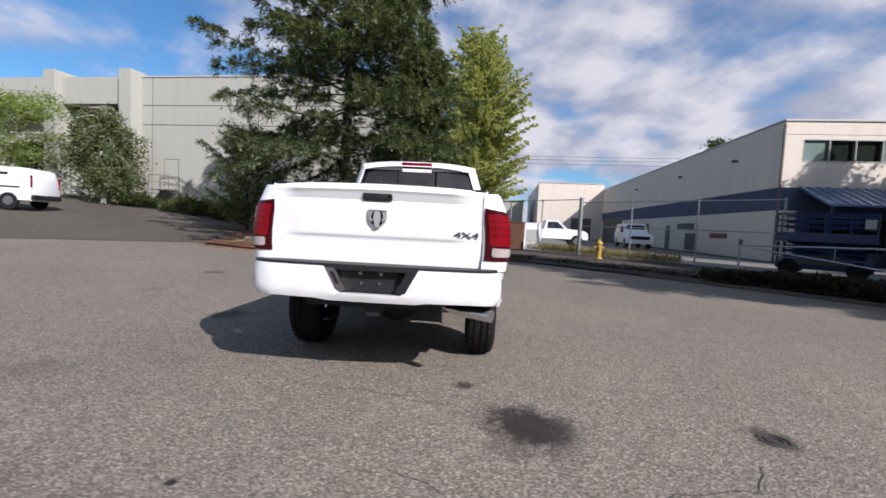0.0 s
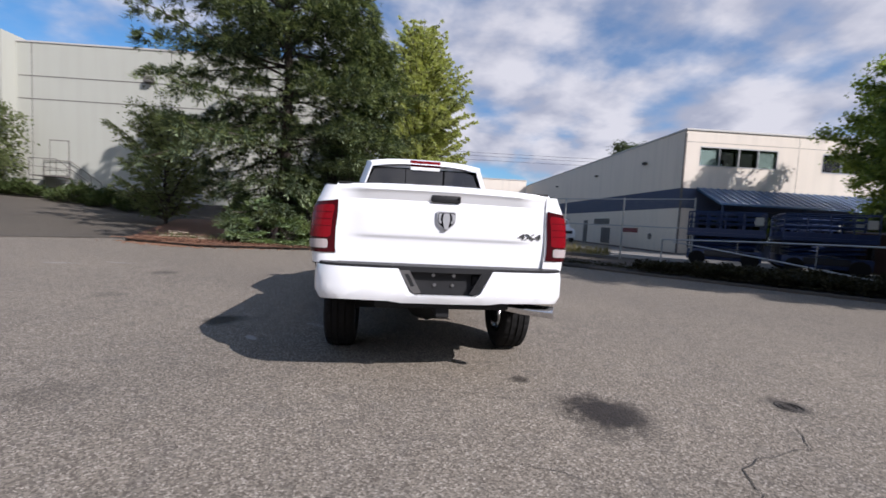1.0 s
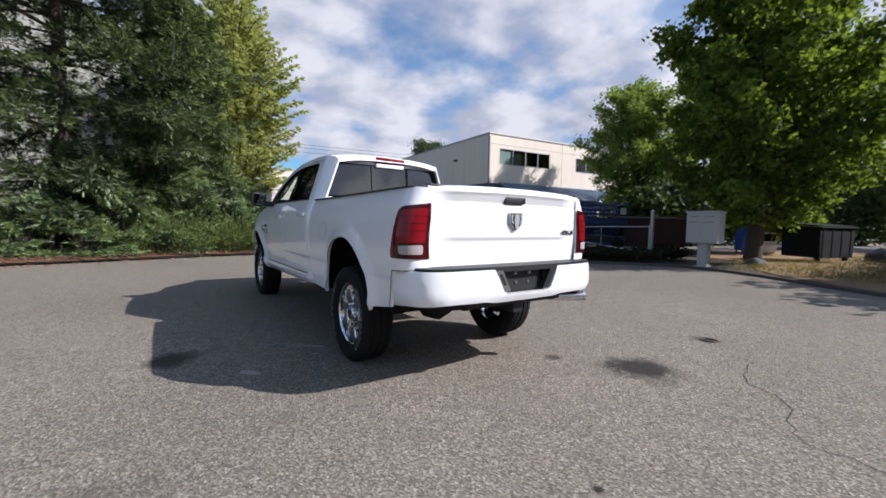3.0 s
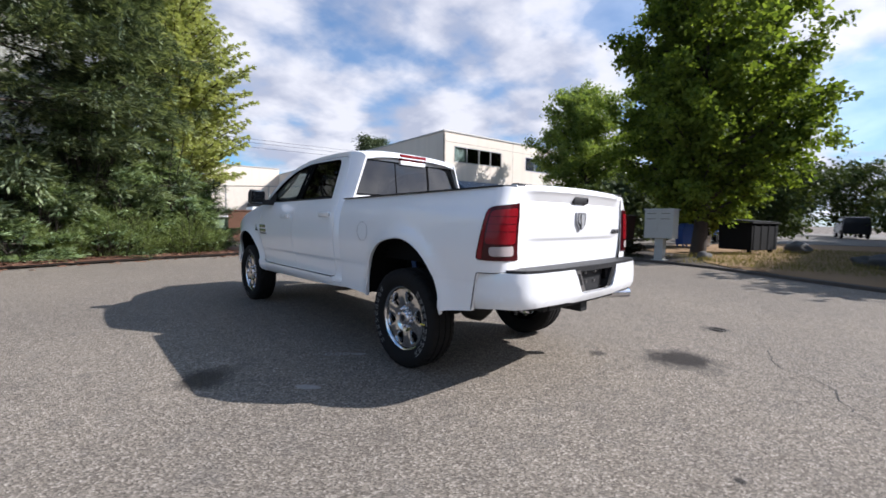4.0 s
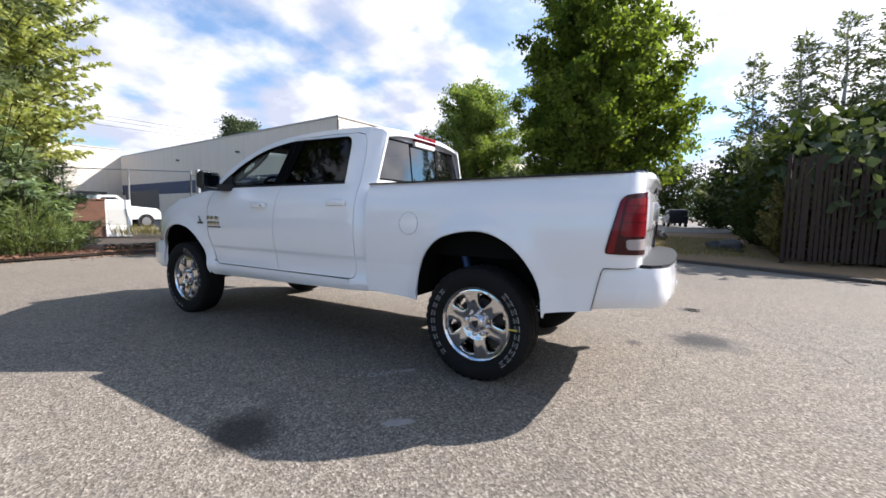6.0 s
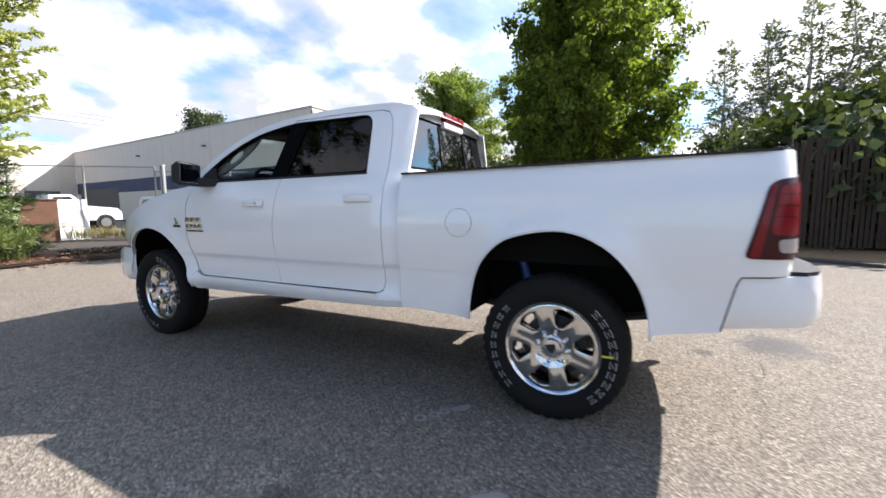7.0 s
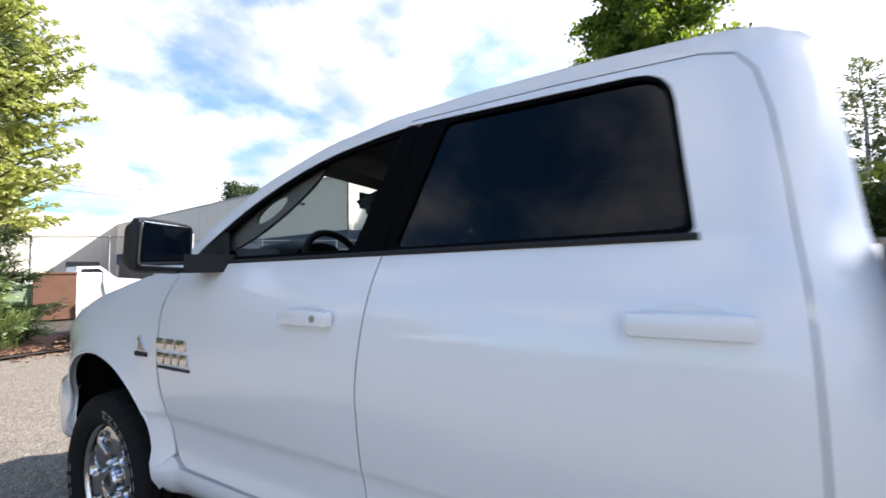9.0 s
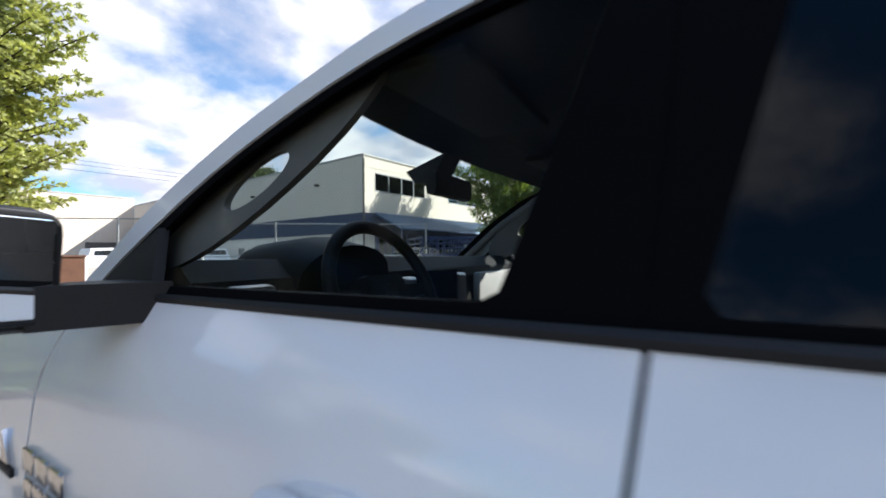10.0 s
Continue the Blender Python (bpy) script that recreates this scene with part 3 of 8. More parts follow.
def grey_building():
    root = thing("grey_warehouse", "tall grey-green tilt-up warehouse with tall fins and deep entrances", "building", (-24.4, 25.3, 1.55), -5.5)
    H = 9.45
    part("wall", box((0.6, 0, 0), (22, 0.4, H)), M_GREY_WALL, root)
    part("wall", box((-22, 2.2, 0), (-0.4, 2.6, H - 0.4)), M_GREY_WALL, root)
    for x in (-0.4, -6.9, -14.5):
        part("fin", box((x, -0.9, 0), (x + 1.0, 2.6, H + 0.35)), M_GREY_WALL, root, "projecting concrete fin")
    part("parapet_cap", box((0.6, -0.05, H), (22, 0.45, H + 0.1)), M_ROOF, root)
    bm = bmesh.new()
    for z in (7.4, 6.0, 0.5):
        add_box(bm, (0.7, -0.008, z), (22, -0.001, z + 0.06))
    for x in (1.5, 10.0, 17.5):
        add_box(bm, (x, -0.009, 0), (x + 0.04, -0.001, H))
    part("joint", bm, M_GROOVE, root)
    part("roof", box((-22, 0.4, H - 0.9), (22, 30, H - 0.7)), M_ROOF, root)
    part("steel_door", box((2.6, -0.03, 1.35), (3.7, -0.002, 3.5)), M_GREY_WALL, root, "flush grey steel door")
    part("door_joint", box((2.54, -0.012, 1.3), (3.76, -0.0015, 3.56)), M_GROOVE, root)
    stairs(root, 3.1, 0.0, 0.0, 1, 7)
    stairs(root, -4.2, 0.6, 0.0, -1, 7)
    for a, b in ((-5.9, -0.4), (-13.5, -6.9), (-21, -14.5)):
        part("upper_wall", box((a + 0.02, -0.35, H - 2.0), (b - 0.02, 0.0, H - 0.05)), M_GREY_WALL, root)
        part("soffit", box((a + 0.02, 0.002, H - 2.0), (b - 0.02, 2.1, H - 1.85)), M_GREY_WALL, root)
        part("entrance", box((a + 0.1, 2.1, 0.0), (b - 0.1, 2.19, 7.4)), M_WINDOW, root, "dark glazed entrance bay")
        part("window_band", box((a + 0.1, 0.62, 5.55), (b - 0.1, 0.70, H - 2.05)), M_UNLIT_ROOM, root, "dark strip of upper windows")
        part("spandrel", box((a + 0.05, 0.5, 4.7), (b - 0.05, 0.72, 5.5)), M_GREY_WALL, root)
    part("wall_lamp", box((8.5, -0.4, 7.4), (9.0, -0.0, 7.8), 0.1), M_GROOVE, root, "dark wall lamp")


cream_building()
far_building()
grey_building()


def closing_wall():
    """A plain low concrete wall that closes the yard at the back."""
    root = thing("wall_south", "plain low grey concrete wall closing the yard", "wall", (-40.0, -38.0, 0.0), kind="structure")
    part("panel", box((0.0, -0.3, -0.3), (70.0, 0.0, 2.4)), M_GREY_WALL, root)
    part("coping", box((-0.05, -0.35, 2.4), (70.05, 0.05, 2.5)), M_KERB, root)


closing_wall()


# ---- fences ----
def chain_link(p0, p1, height, spacing, mesh_mat, label, rails=(1.0,), slack=0.14):
    """A chain-link run: posts, rails and crossing wires."""
    a, b = Vector((*p0, 0)), Vector((*p1, 0))
    a.z, b.z = rise(*p0) + 0.1, rise(*p1) + 0.1
    L = (b - a).length
    d = (b - a) / L
    root = thing("chain_link_fence", label, "fence")
    n = max(1, round(L / spacing))
    for k in range(n + 1):
        p = a + d * (L * k / n)
        q = part("post", tube([p - Vector((0, 0, 0.3)), p + Vector((0, 0, height + 0.06))], 0.035, 8), M_GALV, root, smooth=True)
    for f in rails:
        part("rail", tube([a + Vector((0, 0, height * f)), b + Vector((0, 0, height * f))], 0.022, 6), M_GALV, root, smooth=True)
    # woven wire: two sets of slanting wires as thin strips
    co, qd = [], []
    m = int(L / slack)
    nrm = Vector((d.y, -d.x, 0))
    for s in (1, -1):
        for k in range(-int(height / slack) - 1, m + int(height / slack) + 2):
            x0 = k * slack
            x1 = x0 + s * height
            z0, z1 = 0.03, height
            if x0 < 0 or x0 > L or x1 < 0 or x1 > L:
                t0, t1 = sorted(((0 - x0) / (x1 - x0), (L - x0) / (x1 - x0)))
                t0, t1 = max(0, t0), min(1, t1)
                if t0 >= t1:
                    continue
                x0, x1, z0, z1 = x0 + (x1 - x0) * t0, x0 + (x1 - x0) * t1, z0 + (z1 - z0) * t0, z0 + (z1 - z0) * t1
            w = 0.0016
            i = len(co)
            for x, z in ((x0, z0), (x1, z1)):
                p = a + d * x + Vector((0, 0, z)) + nrm * (0.003 * s)
                co += [p - d * w, p + d * w]
            qd.append((i, i + 1, i + 3, i + 2))
    if co:
        mesh_from("wire_mesh", np.array([tuple(c) for c in co]), np.array(qd), mesh_mat, root)
    return root


chain_link((0.2, 24.3), (6.3, 16.9), 2.75, 2.6, M_GALV, "tall galvanised chain-link fence round the storage yard")
chain_link((6.3, 16.9), (11.6, 10.7), 2.6, 3.0, M_GALV, "galvanised chain-link fence with a bent lower rail", rails=(1.0, 0.55, 0.06))


def gate_post(x, y, h, r, label):
    root = thing("gate_post", label, "post", (x, y, 0.1))
    part("pole", tube([(0, 0, -0.2), (0, 0, h)], r, 10), M_GALV, root, smooth=True)
    part("cap", tube([(0, 0, h), (0, 0, h + 0.03), (0, 0, h + 0.05)], [r * 1.15, r * 1.1, r * 0.3], 10), M_GALV, root, smooth=True)


gate_post(6.15, 16.1, 2.75, 0.09, "thick galvanised gate post at the yard entrance")
gate_post(12.75, 4.55, 1.70, 0.07, "leaning galvanised post beside the gate")


def swing_gate(x0, y0, x1, y1):
    """A sagging pipe gate hung from its post: a long top pipe, a low brace and a free end."""
    root = thing("swing_gate", "long sagging galvanised pipe gate standing half open", "gate", (x0, y0, 0.1), math.degrees(math.atan2(y1 - y0, x1 - x0)))
    L = math.hypot(x1 - x0, y1 - y0)
    part("top_pipe", tube([(0.08, 0, 1.12), (L * 0.5, 0, 1.06), (L, 0, 0.96)], 0.026, 8), M_GALV, root, smooth=True)
    part("brace", tube([(0.08, 0, 0.14), (L * 0.5, 0, 0.56), (L * 0.94, 0, 0.90)], 0.023, 8), M_GALV, root, smooth=True)
    part("end_pipe", tube([(L, 0, 0.02), (L, 0, 0.97)], 0.030, 8), M_GALV, root, smooth=True)
    part("hinge_pipe", tube([(0.08, 0, 0.08), (0.08, 0, 1.2)], 0.030, 8), M_GALV, root, smooth=True)
    for f in (0.3, 0.62):
        part("stay", tube([(L * f, 0, 0.14 + 0.8 * f), (L * f, 0, 1.1 - 0.14 * f)], 0.014, 6), M_GALV, root)


swing_gate(12.75, 4.55, 9.3, 9.3)


def slat_fence():
    """The tall wooden screen fence along the right-hand boundary."""
    root = thing("slatted_fence", "tall weathered brown slatted privacy fence in shade", "fence")
    a, d = Vector((9.78, -3.7, 0.1)), Vector((0.12, -1.0, 0)).normalized()
    rng = random.Random(5)
    n = 150
    shapes = []
    for k in range(6):
        w = 0.068 + 0.008 * (k % 3)
        shapes.append(link_bm("slat", box((0, -0.012, 0.05), (w, 0.012, 2.62 + 0.02 * k), 0.004), M_WOOD_FENCE))
    for k in range(n):
        ob = shapes[k % 6] if k < 6 else new("slat", rng.choice(shapes).data)
        p = a + d * (0.108 * k + rng.uniform(-0.012, 0.012))
        ob.parent = root
        ob.matrix_basis = Matrix.Translation(p) @ Matrix.Rotation(math.atan2(d.y, d.x), 4, "Z") @ Matrix.Rotation(radians(rng.uniform(-0.7, 0.7)), 4, "Y")
    for z in (0.35, 1.4, 2.45):
        part("rail", tube([a + Vector((0.03, 0, z)), a + d * (0.108 * n) + Vector((0.03, 0, z))], 0.025, 6), M_WOOD_FENCE, root)
    for k in range(0, 8):
        p = a + d * (2.4 * k - 0.05) + Vector((0.09, 0, 0))
        part("post", tube([p - Vector((0, 0, 0.3)), p + Vector((0, 0, 2.75))], 0.05, 8), M_WOOD_FENCE, root, smooth=True)


slat_fence()


# ---- trees ----
def pushed(root, x, y):
    root.matrix_world = pose(x, y, rise(x, y) + 0.05)
    return root


def needle_brush(rng, p0, way, length, count, droop, out):
    """Needles round one twig that leaves p0 along way and sags towards its tip; out collects (at, along)."""
    tt = rng.uniform(0.0, 1.0, count)
    at = p0 + way * (tt * length)[:, None]
    at[:, 2] -= droop * length * tt ** 2
    round_it = rng.normal(size=(count, 3))
    out.append((at + round_it * 0.012, way + round_it * 0.30, tt))


def needle_meshes(rng, brushes, size, mat, tip_mat, root, name, share=0.62):
    """The needles as two meshes: darker ones along the twig, and paler ones at the tips."""
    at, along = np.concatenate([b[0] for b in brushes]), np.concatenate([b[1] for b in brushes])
    # young picks the needles near a twig's end, which get the paler colour
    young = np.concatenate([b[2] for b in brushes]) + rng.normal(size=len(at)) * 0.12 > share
    for pick, part_name, m in ((~young, name, mat), (young, "pale_tips", tip_mat)):
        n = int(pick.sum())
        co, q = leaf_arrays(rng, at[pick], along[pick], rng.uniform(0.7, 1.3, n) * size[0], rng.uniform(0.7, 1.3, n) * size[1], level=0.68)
        mesh_from(part_name, co, q, m, root, "" if m is mat else "paler needles towards the twig tips")


def conifer(name, label, x, y, height, radius, seed, mat, bark=None, base=0.6, droop=0.35, lift=0.0, gap=0.5, leaf=(0.11, 0.022), dense=75.0, top=0.25, power=0.8, category="tree", ragged=0.3, bare=0.25, sag=0.35, twig=0.55, boughs=5, skirt=(1.0, 0.05), group=""):
    """A conifer: a straight trunk with whorls of boughs, each a fan of twigs brushed with needles."""
    rng = np.random.default_rng(seed)
    root = thing(name, label, category, group=group)
    pushed(root, x, y)
    tb = bmesh.new()
    pts = [(rng.normal() * 0.03 * k, rng.normal() * 0.03 * k, height * k / 8) for k in range(9)]
    add_tube(tb, pts, [0.02 + 0.014 * height * (1 - k / 8) ** 0.9 for k in range(9)], 9)
    brushes = []
    z, turn = base, rng.uniform(0, 6)
    bb = bmesh.new()
    while z < height - 0.15:
        f = (z - base) / (height - base)
        reach = radius * max(top * (1 - f) + 0.02, (1 - f) ** power) * (skirt[0] + (1 - skirt[0]) * min(1, f / skirt[1]))
        for k in range(boughs):
            turn += 2 * math.pi / boughs + rng.normal() * 0.3
            L = reach * (1 + rng.normal() * ragged)
            if L < 0.2:
                continue
            L = min(L, radius * 1.45)
            z1 = z + rng.normal() * gap * 0.25
            out = np.array((math.cos(turn), math.sin(turn), 0.0))
            rise_to = rng.normal() * 0.10 + lift + 0.28 * f
            steps = max(4, int(L / 0.24))
            line = []
            for s in range(steps + 1):
                q = s / steps
                line.append(np.array((0, 0, z1)) + out * L * q + np.array((0, 0, L * (rise_to * q - droop * q * q * 1.1 + droop * 0.45 * q ** 4))))
            some = line[::2] + ([line[-1]] if steps % 2 else [])
            add_tube(bb, [tuple(p) for p in some], [0.010 + 0.010 * L * (1 - i / len(some)) for i in range(len(some))], 4, False)
            side = np.array((-out[1], out[0], 0.0))
            for s in range(1, steps + 1):
                q = s / steps
                if q < bare:
                    continue
                p, fwd = line[s], line[s] - line[s - 1]
                fwd = fwd / np.linalg.norm(fwd)
                wing = twig * (0.25 + 0.75 * min(1.0, L / 3.0)) * (0.55 + 0.75 * math.sin(math.pi * min(1, q * 0.85 + 0.1)))
                for sgn in (-1, 1):
                    w = wing * rng.uniform(0.55, 1.25)
                    way = fwd * rng.uniform(0.5, 1.0) + side * sgn * rng.uniform(0.55, 1.0) + np.array((0, 0, rng.normal() * 0.16 - 0.05))
                    way /= np.linalg.norm(way)
                    needle_brush(rng, p, way, w, int(w * dense), sag, brushes)
                    for fork in (0.35, 0.65):
                        v = way * 0.7 + fwd * 0.5 * rng.uniform(0, 1) + side * rng.normal() * 0.5 + np.array((0, 0, -0.25 - 0.35 * sag))
                        v /= np.linalg.norm(v)
                        start = p + way * w * fork
                        start[2] -= sag * w * fork ** 2
                        needle_brush(rng, start, v, w * 0.5, int(w * 0.5 * dense), sag * 1.3, brushes)
            needle_brush(rng, line[-1], unit((line[-1] - line[-2])[None])[0], 0.28 * twig / 0.55, int(0.28 * dense), 0.1, brushes)
        z += gap * rng.uniform(0.8, 1.2) * (1 - 0.35 * f)
    part("trunk", tb, bark or M_TRUNK, root, smooth=True)
    tagged(part("branchwork", bb, bark or M_TRUNK, root), kind="stuff")
    at, along = np.concatenate([b[0] for b in brushes]), np.concatenate([b[1] for b in brushes])
    n = len(at)
    co, q = leaf_arrays(rng, at, along, rng.uniform(0.7, 1.3, n) * leaf[0], rng.uniform(0.7, 1.3, n) * leaf[1])
    mesh_from("crown", co, q, mat, root)
    return root


def fir(name, label, x, y, height, radius, seed, mat, base=1.2, gap=0.62, boughs=6, power=0.5, skirt=(0.5, 0.4), group=""):
    """A heavy fir: arching boughs hung with tufts, each tuft a handful of drooping needled twigs."""
    rng = np.random.default_rng(seed)
    root = thing(name, label, "tree", group=group)
    pushed(root, x, y)
    tb, bb = bmesh.new(), bmesh.new()
    pts = [(rng.normal() * 0.03 * k, rng.normal() * 0.03 * k, height * k / 8) for k in range(9)]
    add_tube(tb, pts, [0.02 + 0.014 * height * (1 - k / 8) ** 0.9 for k in range(9)], 9)
    brushes = []
    z, turn = base, rng.uniform(0, 6)
    while z < height - 0.3:
        f = (z - base) / (height - base)
        reach = radius * max(0.25 * (1 - f) + 0.02, (1 - f) ** power) * (skirt[0] + (1 - skirt[0]) * min(1, f / skirt[1]))
        for k in range(boughs):
            turn += 2 * math.pi / boughs + rng.normal() * 0.35
            L = min(radius * 1.2, reach * (0.50 + 0.62 * rng.uniform() + 0.08 * rng.normal()))
            if L < 0.35:
                continue
            z1 = z + rng.normal() * gap * 0.4
            out = np.array((math.cos(turn), math.sin(turn), 0.0))
            side = np.array((-out[1], out[0], 0.0))
            lift, drop = rng.normal() * 0.10 + 0.10 + 0.45 * f, 0.42 + rng.normal() * 0.1
            n = max(4, int(L / 0.40))
            line = [np.array((0, 0, z1)) + out * L * q + side * L * 0.06 * math.sin(5 * q + turn) + np.array((0, 0, L * (lift * q - drop * q * q + 0.22 * q ** 4))) for q in (i / n for i in range(n + 1))]
            add_tube(bb, [tuple(p) for p in line], [0.010 + 0.009 * L * (1 - i / (n + 1)) for i in range(n + 1)], 4, False)
            for s in range(1, n + 1):
                q = s / n
                if q < 0.16 + 0.15 * rng.uniform():
                    continue
                fwd = unit((line[s] - line[s - 1])[None])[0]
                spread = (0.20 + 0.26 * L * (1.05 - q)) * min(1.0, 0.5 + L / 4)
                # flat pads to either side and one over the bough, each a star of drooping twigs
                for lean in (-1, 0, 1) if s % 2 else (0,):
                    if rng.uniform() < 0.12:
                        continue
                    c = line[s] + side * lean * spread * rng.uniform(0.6, 1.1) + fwd * rng.normal() * 0.10 + np.array((0, 0, rng.normal() * 0.05 - 0.05 * abs(lean)))
                    size = rng.uniform(0.30, 0.50) * (0.7 + 0.3 * (1 - f))
                    for tw in range(12):
                        way = unit((fwd * rng.normal(0.35, 0.55) + side * rng.normal(lean * 0.4, 0.65) + out * 0.15 + np.array((0, 0, rng.normal() * 0.16 - 0.02)))[None])[0]
                        needle_brush(rng, c + rng.normal(size=3) * 0.04, way, size * rng.uniform(0.6, 1.25), 10, 0.75, brushes)
        z += gap * rng.uniform(0.75, 1.25) * (1 - 0.35 * f)
    part("trunk", tb, M_TRUNK, root, smooth=True)
    tagged(part("branchwork", bb, M_TRUNK, root), kind="stuff")
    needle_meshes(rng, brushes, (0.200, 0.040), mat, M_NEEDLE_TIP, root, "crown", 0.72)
    return root


def broadleaf(name, label, x, y, height, radius, seed, mat, bark=None, trunk_r=0.16, first=1.9, limbs=34, leaf=0.13, per=34, widest=0.3, top_sharp=1.0, category="tree", hang=0.0, spread=0.34, group=""):
    """A broadleaved tree: tapered trunk, rising limbs with twigs, leaves in loose clumps with gaps between."""
    rng = np.random.default_rng(seed)
    root = thing(name, label, category, group=group)
    pushed(root, x, y)
    tb, bb = bmesh.new(), bmesh.new()
    trunk = [np.array((rng.normal() * 0.05 * k, rng.normal() * 0.05 * k, height * 0.92 * k / 7)) for k in range(8)]
    add_tube(tb, [tuple(p) for p in trunk], [trunk_r * (1.25 if k == 0 else 1) * (1 - k / 7.6) for k in range(8)], 10)
    at, along = [], []

    def env(z):
        f = (z - first) / (height - first)
        if f < 0 or f > 1:
            return 0.1
        return radius * (min(1, 0.45 + f / widest * 0.55) if f < widest else max(0.03, 1 - ((f - widest) / (1 - widest)) ** top_sharp))

    for k in range(limbs):
        f = (k + rng.uniform(0, 1)) / limbs
        z0 = first * 0.85 + (height * 0.9 - first) * f ** 1.1
        i = min(6, int(z0 / (height * 0.92) * 7))
        g = z0 / (height * 0.92) * 7 - i
        p0 = trunk[i] * (1 - g) + trunk[i + 1] * g
        a = k * 2.4 + rng.normal() * 0.3
        slope = rng.uniform(0.25, 0.75)
        L = env(z0 + 0.4) * rng.uniform(0.62, 1.12)
        out = np.array((math.cos(a), math.sin(a), 0))
        n = max(4, int(L / 0.5))
        pts = [p0]
        for s in range(1, n + 1):
            q = s / n
            pts.append(p0 + out * L * q + np.array((0, 0, L * (slope * q - hang * q * q))) + rng.normal(size=3) * 0.06)
        add_tube(bb, [tuple(p) for p in pts], [max(0.008, trunk_r * 0.38 * (1 - s / (n + 0.4))) for s in range(n + 1)], 5, False)
        for s in range(1, n + 1):
            q = s / n
            for tw in range(3 if q > 0.35 else 2):
                way = rng.normal(size=3) + out * 0.6 + np.array((0, 0, 0.1 - hang))
                way /= np.linalg.norm(way)
                tl = rng.uniform(0.25, 0.8) * (0.5 + 0.3 * radius / 3)
                end = pts[s] + way * tl
                add_tube(bb, [tuple(pts[s]), tuple(end)], [0.010, 0.004], 3, False)
                m = int(per * rng.uniform(0.5, 1.3))
                c = pts[s] + way * tl * rng.uniform(0.3, 1.1, m)[:, None] + rng.normal(size=(m, 3)) * spread * np.array((1, 1, 0.7))
                if hang:
                    c[:, 2] -= np.abs(rng.normal(size=m)) * hang * 0.9
                at.append(c)
                along.append(rng.normal(size=(m, 3)) + np.array((0, 0, -0.5 - hang)))
    part("trunk", tb, bark or M_TRUNK, root, smooth=True)
    part("branchwork", bb, bark or M_TRUNK, root)
    at, along = np.concatenate(at), np.concatenate(along)
    n = len(at)
    co, q = leaf_arrays(rng, at, along, rng.uniform(0.6, 1.3, n) * leaf, rng.uniform(0.55, 1.0, n) * leaf, 0.12)
    mesh_from("crown", co, q, mat, root)
    return root


def shrub(name, label, x, y, rx, ry, h, seed, mat, shoots=160, leaf=(0.13, 0.045), slope=0.55, per=60, category="shrub", turn=0.0, group=""):
    """A spreading shrub: many plumes leaning outwards, each feathered with small leaves."""
    rng = np.random.default_rng(seed)
    root = thing(name, label, category, group=group)
    root.matrix_world = pose(x, y, rise(x, y) + 0.05, 0, 0, turn)
    bb = bmesh.new()
    at, along = [], []
    for k in range(shoots):
        a, r = rng.uniform(0, 2 * math.pi), math.sqrt(rng.uniform(0, 1))
        foot = np.array((math.cos(a) * r * rx * 0.8, math.sin(a) * r * ry * 0.8, 0.05))
        hh = h * (1 - 0.75 * r ** 2) * rng.uniform(0.6, 1.1)
        out = np.array((math.cos(a), math.sin(a), 0)) * (0.25 + r)
        L = rng.uniform(0.6, 1.0) * (0.35 + 0.35 * h)
        p0 = foot + np.array((0, 0, max(0.05, hh - L * 0.6)))
        end = p0 + out * L * 0.7 + np.array((0, 0, L * slope * rng.uniform(0.5, 1.2)))
        add_tube(bb, [tuple(foot * np.array((0.8, 0.8, 1))), tuple(p0), tuple(end)], [0.02, 0.014, 0.004], 4, False)
        m = int(per * rng.uniform(0.7, 1.3))
        tt = rng.uniform(0, 1, m) ** 0.8
        way = end - p0
        side = np.cross(way, (0, 0, 1.0))
        side /= np.linalg.norm(side) + 1e-9
        wid = (0.30 * (1 - tt) + 0.05) * rng.normal(size=m) * L * 0.8
        c = p0 + way * tt[:, None] + side * wid[:, None] + np.array((0, 0, -0.35)) * np.abs(wid)[:, None] + rng.normal(size=(m, 3)) * 0.035
        at.append(c)
        along.append(way / np.linalg.norm(way) + side * np.sign(wid)[:, None] * 0.6 + rng.normal(size=(m, 3)) * 0.35)
    part("branchwork", bb, M_TRUNK, root)
    at, along = np.concatenate(at), np.concatenate(along)
    n = len(at)
    co, q = leaf_arrays(rng, at, along, rng.uniform(0.7, 1.3, n) * leaf[0], rng.uniform(0.7, 1.3, n) * leaf[1])
    mesh_from("foliage", co, q, mat, root)
    return root


